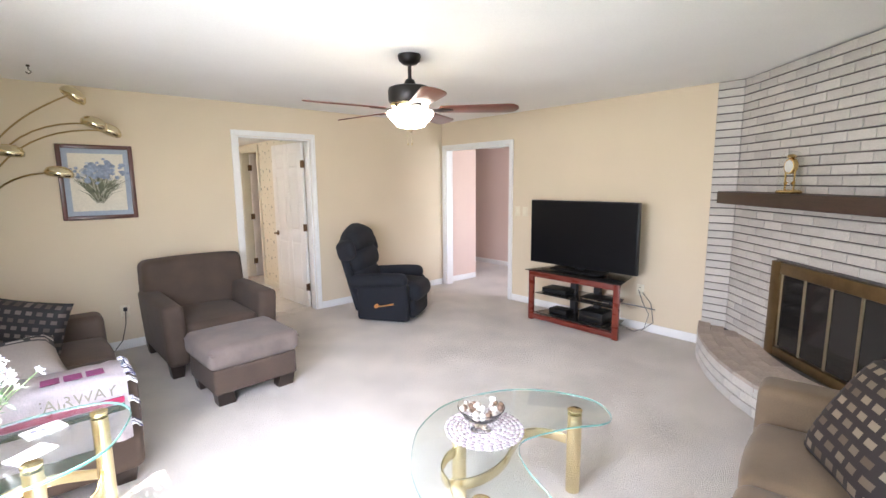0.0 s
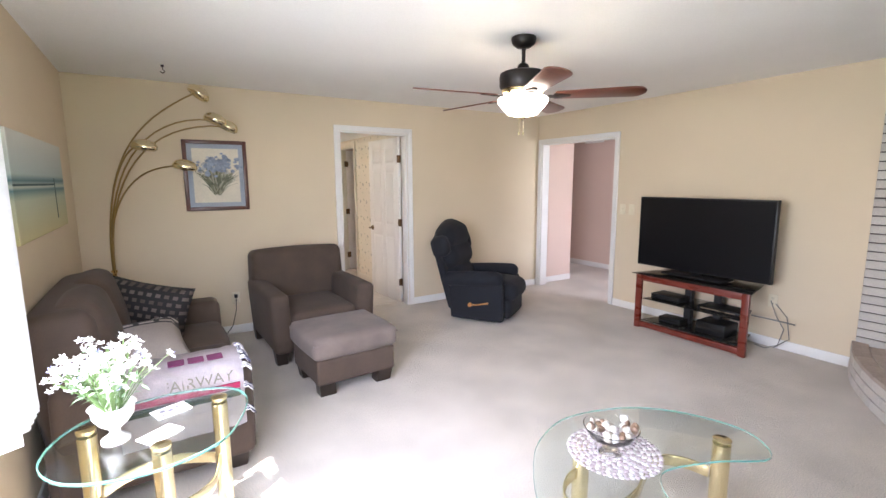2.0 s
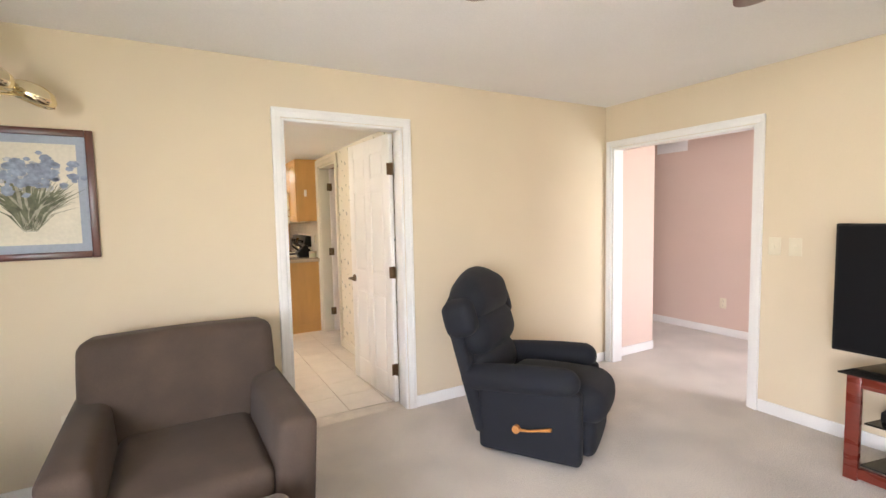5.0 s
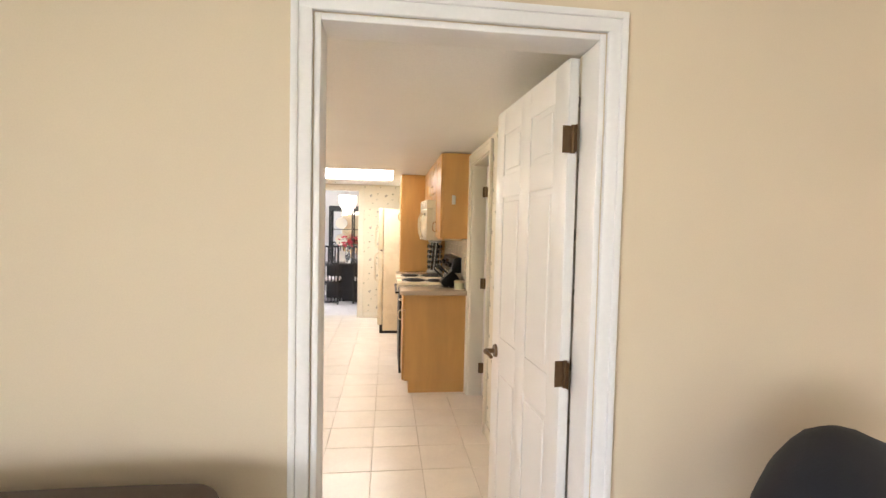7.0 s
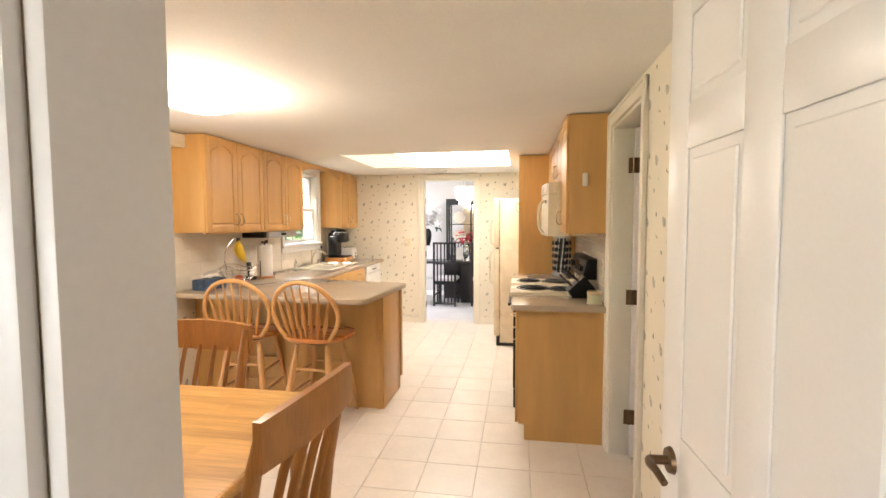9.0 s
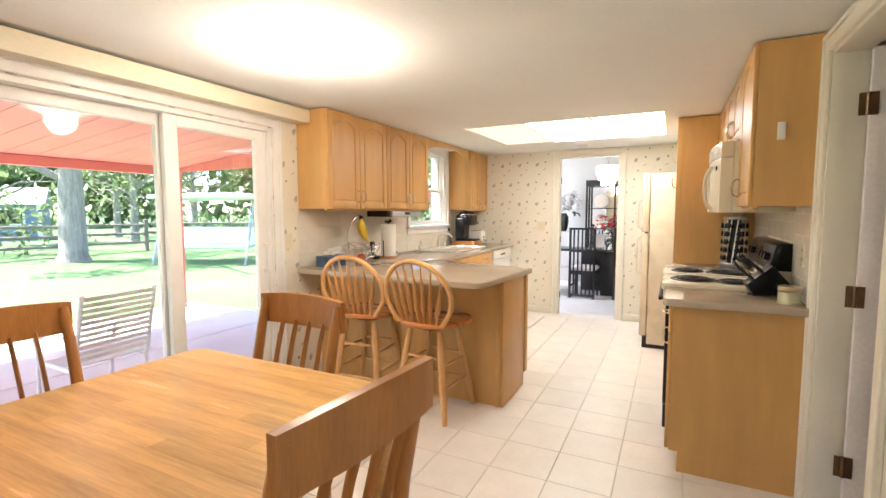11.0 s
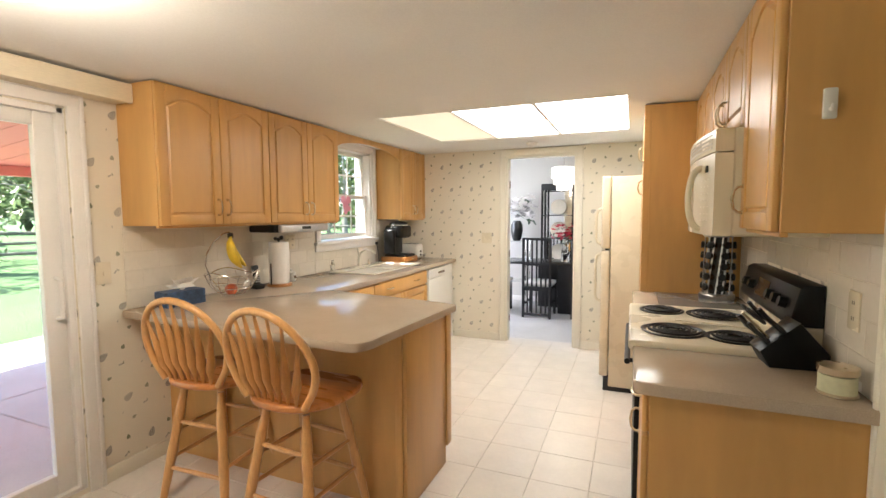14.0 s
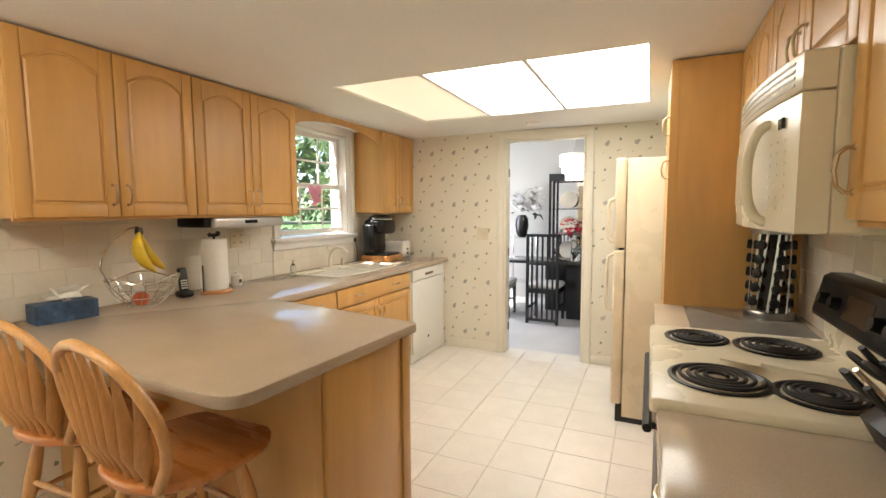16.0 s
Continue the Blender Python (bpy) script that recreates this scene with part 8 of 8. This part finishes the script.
PETALGLASS = glow("lit_petal_glass", (1.0, 0.90, 0.74), 0.42)
bm = bmesh.new()
for r, z, n in ((0.165, -0.36, 14), (0.135, -0.44, 12), (0.095, -0.52, 9)):
    for k in range(n):
        a = 2 * math.pi * k / n
        M = Matrix.Translation((r * math.cos(a), r * math.sin(a), z)) @ Matrix.Rotation(a, 4, "Z")
        bx(bm, (-0.004, -0.03, -0.11), (0.004, 0.03, 0.0), 0.003, 1, m=M)
        cy(bm, (-0.004, 0, -0.11), (0.004, 0, -0.11), 0.03, 0.03, 10, m=M)
sh = finish("petals", bm, PETALGLASS, root)
sh.visible_shadow = False
sh["kind"] = "stuff"
bm = bmesh.new()
for z in (0.25, 0.985, 1.75):
    cy(bm, (DD[0] + 0.016, KY1 + 0.085, z - 0.04), (DD[0] + 0.016, KY1 + 0.085, z + 0.04), 0.008, 0.008, 10)
tagged(finish("door_hinges", bm, BRONZE), "empty bronze hinges on the dining doorway", "hinges", kind="structure")

# hall vent
bm = bmesh.new()
bx(bm, (4.712, 0.35, 2.12), (4.72, 0.75, 2.28), 0.003)
for k in range(8):
    bx(bm, (4.706, 0.37, 2.135 + k * 0.017), (4.713, 0.73, 2.145 + k * 0.017), 0.001)
tagged(finish("wall_vent", bm, TRIM), "white return air vent high on the wall", "vent")

# ---- patio and garden ----
REDPAINT = surf("red_porch_paint", (0.66, 0.22, 0.19), 0.6, var=0.06, vscale=2, grain=60, gvar=0.05, bump=0.1, rand=0.05)
SHINGLE = surf("dark_roof_felt", (0.06, 0.055, 0.05), 0.9)
RX0, RX1, RY0, RY1 = -6.42, KX0 - 0.172, -1.9, 4.72


def roof_z(x):
    return 2.02 + (x - RX0) / (RX1 - RX0) * 0.40


root = thing("patio_roof", "red painted board patio roof on posts", "porch roof")
for k in range(int((RY1 - RY0) / 0.30)):
    y = RY0 + 0.30 * k
    bm = bmesh.new()
    t = bmesh.new()
    vs = [t.verts.new((x, yy, roof_z(x) + dz)) for x in (RX0 - 0.25, RX1) for yy in (y + 0.004, y + 0.296) for dz in (0.0, 0.018)]
    for f in ((0, 1, 3, 2), (4, 5, 7, 6), (0, 1, 5, 4), (2, 3, 7, 6), (0, 2, 6, 4), (1, 3, 7, 5)):
        t.faces.new([vs[i] for i in f])
    add(bm, t)
    finish("board", bm, REDPAINT, root, smooth=0)
bm = bmesh.new()
vs = [bm.verts.new((x, yy, roof_z(x) + dz)) for x in (RX0 - 0.27, RX1) for yy in (RY0, RY1 + 0.1) for dz in (0.022, 0.06)]
for f in ((0, 1, 3, 2), (4, 5, 7, 6), (0, 1, 5, 4), (2, 3, 7, 6), (0, 2, 6, 4), (1, 3, 7, 5)):
    bm.faces.new([vs[i] for i in f])
finish("deck", bm, SHINGLE, root, smooth=0)
bm = bmesh.new()
bx(bm, (RX0 - 0.06, RY0, 1.90), (RX0 + 0.04, RY1, 2.018), 0.005)
finish("beam", bm, REDPAINT, root)
for y in (RY0 + 0.1, RY1 - 0.06):
    bm = bmesh.new()
    bx(bm, (RX0 - 0.05, y - 0.045, -0.22), (RX0 + 0.04, y + 0.045, 1.90), 0.006)
    finish("post", bm, REDPAINT, root)
n = int((RX1 - RX0) / 0.13)
for k in range(n):
    x0 = RX0 + (RX1 - RX0) * k / n
    x1 = RX0 + (RX1 - RX0) * (k + 1) / n - 0.006
    bm = bmesh.new()
    vs = [bm.verts.new((x, yy, z)) for x in (x0, x1) for yy in (RY1 - 0.02, RY1) for z in (1.96, roof_z(x) - 0.002)]
    for f in ((0, 1, 3, 2), (4, 5, 7, 6), (0, 1, 5, 4), (2, 3, 7, 6), (0, 2, 6, 4), (1, 3, 7, 5)):
        bm.faces.new([vs[i] for i in f])
    finish("gable_board", bm, REDPAINT, root, smooth=0)

PATIOWHITE = surf("white_patio_metal", (0.78, 0.78, 0.78), 0.4, var=0.03)
root = thing("patio_chair", "white metal patio chair with a slatted back", "chair", pose(-3.42, 1.98, -0.12, 0, 0, -86))
bm = bmesh.new()
for x in (-0.25, 0.25):
    tube(bm, [(x, 0.22, 0.0), (x, 0.16, 0.36), (x, 0.18, 0.42), (x, 0.30, 0.92)], 0.014, 8)
    tube(bm, [(x, -0.28, 0.0), (x, -0.25, 0.36), (x, -0.22, 0.41), (x, 0.17, 0.38)], 0.014, 8)
    tube(bm, [(x, -0.24, 0.40), (x * 1.1, -0.22, 0.58), (x * 1.1, -0.10, 0.62), (x * 1.1, 0.20, 0.62)], 0.014, 8)
finish("frame", bm, PATIOWHITE, root)
for k in range(11):
    bm = bmesh.new()
    z = 0.47 + k * 0.042
    y = 0.18 + (z - 0.42) * 0.24
    bx(bm, (-0.25, y - 0.006, z - 0.014), (0.25, y + 0.006, z + 0.014), 0.003)
    finish("back_slat", bm, PATIOWHITE, root)
for k in range(9):
    bm = bmesh.new()
    y = -0.20 + k * 0.042
    bx(bm, (-0.25, y - 0.014, 0.405), (0.25, y + 0.014, 0.417), 0.003)
    finish("seat_slat", bm, PATIOWHITE, root)

root = thing("garden_swing", "white canopy garden swing on the lawn", "swing", pose(-12.4, 9.7, -0.22, 0, 0, 21))
bm = bmesh.new()
for x in (-1.45, 1.45):
    for s in (-1, 1):
        tube(bm, [(x, s * 0.75, 0.0), (x, s * 0.08, 1.95)], 0.035, 8)
    tube(bm, [(x, -0.5, 0.55), (x, 0.5, 0.55)], 0.025, 8)
tube(bm, [(-1.5, 0, 1.95), (1.5, 0, 1.95)], 0.035, 8)
finish("frame", bm, surf("grey_swing_metal", (0.30, 0.32, 0.35), 0.5), root)
bm = bmesh.new()
soft(bm, (-1.65, -0.65, 1.97), (1.65, 0.65, 2.10), 0.05, 0.06)
finish("canopy", bm, PATIOWHITE, root, smooth=60)
bm = bmesh.new()
soft(bm, (-1.2, -0.3, 0.45), (1.2, 0.3, 0.58), 0.05)
soft(bm, (-1.2, 0.22, 0.55), (1.2, 0.36, 1.10), 0.05)
finish("seat", bm, PATIOWHITE, root, smooth=60)
bm = bmesh.new()
for x in (-1.2, 1.2):
    for y in (-0.2, 0.28):
        cy(bm, (x, y, 0.55), (x * 1.1, 0, 1.95), 0.01, 0.01, 6)
finish("hanger", bm, PATIOWHITE, root)

BARK = surf("grey_tree_bark", (0.30, 0.265, 0.235), 0.9, var=0.25, vscale=4, grain=20, gvar=0.3, bump=1.0, bdist=0.03, stretch=(3, 3, 0.5))
LEAVES = [surf("sunlit_leaf", (0.15, 0.20, 0.085), 0.6, var=0.35, vscale=3), surf("deep_leaf", (0.11, 0.155, 0.065), 0.6, var=0.35, vscale=3)]

for lm in LEAVES:
    t = lm.node_tree
    tl, mx = t.nodes.new("ShaderNodeBsdfTranslucent"), t.nodes.new("ShaderNodeMixShader")
    t.links.new(t.nodes["Principled BSDF"].inputs["Base Color"].links[0].from_socket, tl.inputs["Color"])
    mx.inputs["Fac"].default_value = 0.6
    t.links.new(t.nodes["Principled BSDF"].outputs["BSDF"], mx.inputs[1])
    t.links.new(tl.outputs["BSDF"], mx.inputs[2])
    t.links.new(mx.outputs["Shader"], t.nodes["Material Output"].inputs["Surface"])


def foliage(bm, rng, centre, rad, count, size):
    for _ in range(count):
        d = Vector([rng.gauss(0, 1) for _ in range(3)]).normalized() * rng.random() ** 0.45
        p = Vector(centre) + Vector((d.x * rad[0], d.y * rad[1], d.z * rad[2]))
        q = Euler((rng.uniform(-1.2, 1.2), rng.uniform(-1.2, 1.2), rng.uniform(0, 6.3))).to_matrix()
        s = size * rng.uniform(0.6, 1.4)
        f = bm.faces.new([bm.verts.new(p + q @ Vector(v)) for v in ((-s, 0, 0), (-s * 0.1, s * 0.45, s * 0.15), (s, 0, 0), (-s * 0.1, -s * 0.45, s * 0.15))])
        f.material_index = rng.randrange(2)


def tree(name, label, m, h, trunk, seed, crown, clumps, leaves):
    rng = random.Random(seed)
    root = thing(name, label, "tree", m)
    bm = bmesh.new()
    tube(bm, [(0, 0, -0.1), (0.02, 0, 0.25), (0.05, 0.02, h * 0.25), (0.0, 0.05, h * 0.5), (0.1, 0.0, h * 0.8)], [trunk * 1.5, trunk * 1.05, trunk * 0.9, trunk * 0.6, trunk * 0.2], 12)
    for k in range(9):
        a, z = k * 2.4, h * rng.uniform(0.27, 0.6)
        L = crown * rng.uniform(0.6, 1.0)
        tube(bm, [(0, 0, z), (L * 0.4 * math.cos(a), L * 0.4 * math.sin(a), z + L * 0.22), (L * math.cos(a), L * math.sin(a), z + L * rng.uniform(0.2, 0.6))], [trunk * 0.35, trunk * 0.22, trunk * 0.06], 8)
    finish("trunk", bm, BARK, root, smooth=60)
    bm = bmesh.new()
    for _ in range(clumps):
        a, r = rng.uniform(0, 6.28), crown * math.sqrt(rng.random())
        c = (r * math.cos(a), r * math.sin(a), h * rng.uniform(0.38, 1.0))
        foliage(bm, rng, c, (crown * 0.28, crown * 0.28, crown * 0.2), leaves, 0.16)
    ob = finish("crown", bm, LEAVES, root, smooth=0)
    ob["kind"] = "stuff"
    return root


tree("shade_tree", "old grey-barked shade tree on the lawn", pose(-16.6, 7.9, -0.22), 9.0, 0.36, 2, 4.2, 30, 90)
tr = tree("garden_tree", "leafy tree beyond the fence", pose(-24, 14.0, -0.22), 7.5, 0.2, 5, 2.8, 20, 75)
tr["group"] = "trees beyond the fence"
rng = random.Random(9)
for k, (x, y) in enumerate(((-26, 4.5), (-23, 22), (-25, 18), (-28, 10.0), (-18, 28), (-31, 17), (-12, 27), (-30, -4), (-8, 22))):
    copy_thing(tr, pose(x, y, -0.22, 0, 0, k * 57))
bm = bmesh.new()
for k in range(46):
    t = k / 45
    x, y = -24 + 16 * t ** 1.6, -2 + 30 * t ** 0.9
    foliage(bm, rng, (x + rng.uniform(-1, 1), y + rng.uniform(-1, 1), rng.uniform(0.5, 2.2)), (1.3, 1.3, 1.0), 80, 0.13)
tagged(finish("hedge", bm, LEAVES, smooth=0), "dense green shrubs along the fence", "shrubs", kind="stuff")
bm = bmesh.new()
for k in range(110):
    a = radians(55 + 130 * k / 109)
    foliage(bm, rng, (60 * math.cos(a), 60 * math.sin(a), rng.uniform(0.5, 12)), (5, 5, 4), 100, 0.85)
tagged(finish("far_woods", bm, LEAVES, smooth=0), "distant green wood edge", "woods", kind="stuff")
root = thing("rail_fence", "grey split-rail fence across the lawn", "fence")
WOODGREY = surf("weathered_grey_wood", (0.20, 0.17, 0.14), 0.9, var=0.25, vscale=4)
P = [(-19.0, -4 + 2.6 * k) for k in range(7)] + [(-18.4 + 1.8 * k, 13.6 + 1.9 * k) for k in range(1, 7)]
for i, (x, y) in enumerate(P):
    bm = bmesh.new()
    bx(bm, (x - 0.07, y - 0.07, -0.3), (x + 0.07, y + 0.07, 1.05), 0.01)
    finish("post", bm, WOODGREY, root)
for a, b in zip(P, P[1:]):
    for z in (0.15, 0.50, 0.85):
        bm = bmesh.new()
        cy(bm, (*a, z + 0.02), (*b, z - 0.02), 0.055, 0.05, 7)
        finish("rail", bm, WOODGREY, root)
root = thing("garden_shed", "blue garden shed with white trim and window", "shed", pose(-34, 12.2, -0.22, 0, 0, 60))
bm = bmesh.new()
bx(bm, (-2.2, -1.6, 0), (2.2, 1.6, 2.0))
finish("walls", bm, surf("blue_shed_paint", (0.16, 0.22, 0.36), 0.7), root)
bm = bmesh.new()
slab(bm, [(-1.8, 2.0), (1.8, 2.0), (0.0, 3.0)], -2.4, 2.4, m=Matrix(((0, 0, 1, 0), (1, 0, 0, 0), (0, 1, 0, 0), (0, 0, 0, 1))))
finish("roof", bm, surf("grey_shed_roof", (0.30, 0.30, 0.31), 0.8), root, smooth=0)
bm = bmesh.new()
for x0, x1, z0, z1 in ((-2.22, -2.0, 0, 2.0), (2.0, 2.22, 0, 2.0), (0.2, 1.5, 0.85, 0.95), (0.2, 1.5, 1.7, 1.8), (0.2, 0.3, 0.95, 1.7), (1.4, 1.5, 0.95, 1.7), (-1.3, -0.2, 0, 1.85)):
    bx(bm, (x0, -1.64, z0), (x1, -1.60, z1))
finish("trim", bm, PATIOWHITE, root)
bm = bmesh.new()
bx(bm, (0.3, -1.62, 0.95), (1.4, -1.605, 1.7))
finish("window", bm, DARKGLASS, root)

# ---- pieces of floors and walls ----
FLOOR = bpy.data.objects["kitchen_floor"]
TP, GAP = 0.3065, 0.003
bm = bmesh.new()
bx(bm, (-(TP - GAP) / 2, -(TP - GAP) / 2, 0), ((TP - GAP) / 2, (TP - GAP) / 2, 0.008), 0.0018, 1)
first = finish("tile", bm, TILE, FLOOR, smooth=0)
first.location = (-0.16 + TP / 2, 2.96 + TP / 2, -0.006)
rng = random.Random(5)
for i in range(-7, 4):
    for j in range(-10, 11):
        x, y = -0.16 + TP * (i + 0.5), 2.96 + TP * (j + 0.5)
        if (i, j) == (0, 0) or not (KX0 - 0.1 < x < KX1 + 0.1 and 0.05 < y < DY0 + 0.02):
            continue
        t = new("tile", first.data)
        t.parent = FLOOR
        t.location = (x, y, -0.006 + rng.uniform(-0.0004, 0.0004))
        t.rotation_euler = (rng.uniform(-0.0008, 0.0008), rng.uniform(-0.0008, 0.0008), rng.choice((0, 0.5, 1, 1.5)) * math.pi)

# backsplash tiles
SPLASHJOINT = surf("cream_tile_joint", (0.66, 0.60, 0.50), 0.8, var=0.08, vscale=8)
SW, SH = 0.203, 0.1055
for wname, at, out, runs in (("kitchen_wall_west", KX0, 1, [(2.845, KW[0] - 0.08, CT, WZ0), (KW[0] - 0.08, KW[1] + 0.08, CT, KW[2] - 0.095), (KW[1] + 0.08, KY1, CT, WZ0)]),
                             ("kitchen_wall_east", KX1, -1, [(2.73, 3.123, CT, WZ0), (3.123, 3.883, 1.19, 1.345), (3.883, 4.475, CT, WZ0)])):
    holder = bpy.data.objects[wname]
    meshes = {}
    for k, (u0, u1, z0, z1) in enumerate(runs):
        bm = bmesh.new()
        lo, hi = sorted((at + out * 0.0005, at + out * 0.0048))
        bx(bm, (lo, u0 + 0.001, z0 + 0.001), (hi, u1 - 0.001, z1 - 0.001))
        finish("joint_bed", bm, SPLASHJOINT, holder, smooth=0)
    for u0, u1, z0, z1 in runs:
        r = 0
        z = z0 + 0.002
        while z < z1 - 0.01:
            h = min(SH, z1 - z)
            u = u0 - (SW / 2 if r % 2 else 0)
            while u < u1 - 0.01:
                a, b = max(u, u0), min(u + SW, u1)
                if b - a > 0.012:
                    key = (round(b - a, 3), round(h, 3))
                    if key not in meshes:
                        bm = bmesh.new()
                        lo, hi = sorted((0.0, out * 0.006))
                        bx(bm, (lo, -key[0] / 2 + 0.0015, 0.0015), (hi, key[0] / 2 - 0.0015, key[1] - 0.0015), 0.0012, 1)
                        t = finish("tile", bm, SPLASH, holder, smooth=0)
                        meshes[key] = t.data
                    else:
                        t = new("tile", meshes[key])
                        t.parent = holder
                    t.location = (at, (a + b) / 2, z)
                u += SW
            z += SH
            r += 1

# bricks of the chimney breast and the hearth
BH, BL, JH, JV, PITCH = 0.0575, 0.2, 0.0095, 0.0035, 0.0676
rng = random.Random(17)


def brick_mesh(L, H, D, mat):
    bm = bmesh.new()
    bx(bm, (-L / 2, -D, 0), (L / 2, 0, H), 0.003, 1)
    me = bpy.data.meshes.new("brick")
    bmesh.ops.recalc_face_normals(bm, faces=bm.faces)
    bm.to_mesh(me)
    bm.free()
    me.materials.append(mat)
    return me


shared = {}


TOPBRICK = surf("worn_tan_hearth_brick", (0.43, 0.35, 0.29), 0.85, var=0.16, vscale=7, grain=110, gvar=0.12, bump=0.5, bdist=0.004, rand=0.12)


def lay(holder, L, H, D, m, mat=None):
    key = (round(L, 2), round(H, 3), round(D, 2), mat or BRICK)
    if key not in shared:
        shared[key] = brick_mesh(*key)
    o = new("brick", shared[key])
    o.parent = holder
    o.matrix_basis = m


BREAST, HE = bpy.data.objects["chimney_breast"], bpy.data.objects["hearth"]
for r in range(int(CZ / PITCH)):
    z = r * PITCH + 0.004
    if z + BH > CZ - 0.004:
        continue
    lay(BREAST, 0.2, BH, 0.02, Matrix(((0, -1, 0, 2.886), (-1, 0, 0, -3.729), (0, 0, 1, z), (0, 0, 0, 1))))
    u = 0.004 if r % 2 else -0.10
    while u < 1.94:
        a, b = max(u, 0.003), min(u + BL, 1.94)
        u += BL + JV
        if z + BH > 0.22 and z < 0.935:
            if b > A0 - 0.002 and a < A0:
                b = A0 - 0.004
            elif a < A1 + 0.002 and b > A1:
                a = A1 + 0.004
            elif a >= A0 and b <= A1:
                continue
        if b - a < 0.03 or (z + BH < HEARTH):
            continue
        lay(BREAST, b - a, BH, 0.02, FM @ pose((a + b) / 2, rng.uniform(-0.0015, 0.002), z))
total = 2.3
for r in range(3):
    s = 0.02 + (0.1 if r % 2 else 0)
    while s < total:
        p, d = along(HEARTH_PTS, s + 0.1)
        ang = math.degrees(math.atan2(d.y, d.x))
        lay(HE, 0.196, 0.060, 0.10, pose(p.x, p.y, 0.004 + r * 0.069, 0, 0, ang + 180))
        s += 0.206
for row in range(4):
    off = 0.002 + row * 0.103
    s = 0.01 + (0.1 if row % 2 else 0)
    while s < total:
        p, d = along(HEARTH_PTS, s + 0.1)
        inn = Vector((-d.y, d.x))
        q = p + inn * off
        f = q - Vector((F0.x, F0.y))
        L = 0.2 * (1 - off * 0.36)
        if f.dot(Vector((FN.x, FN.y))) > 0.03 and q.x < 2.85:
            ang = math.degrees(math.atan2(d.y, d.x))
            lay(HE, L, 0.058, 0.097, pose(q.x, q.y, HEARTH - 0.050, 0, 0, ang + 180), TOPBRICK)
        s += 0.206
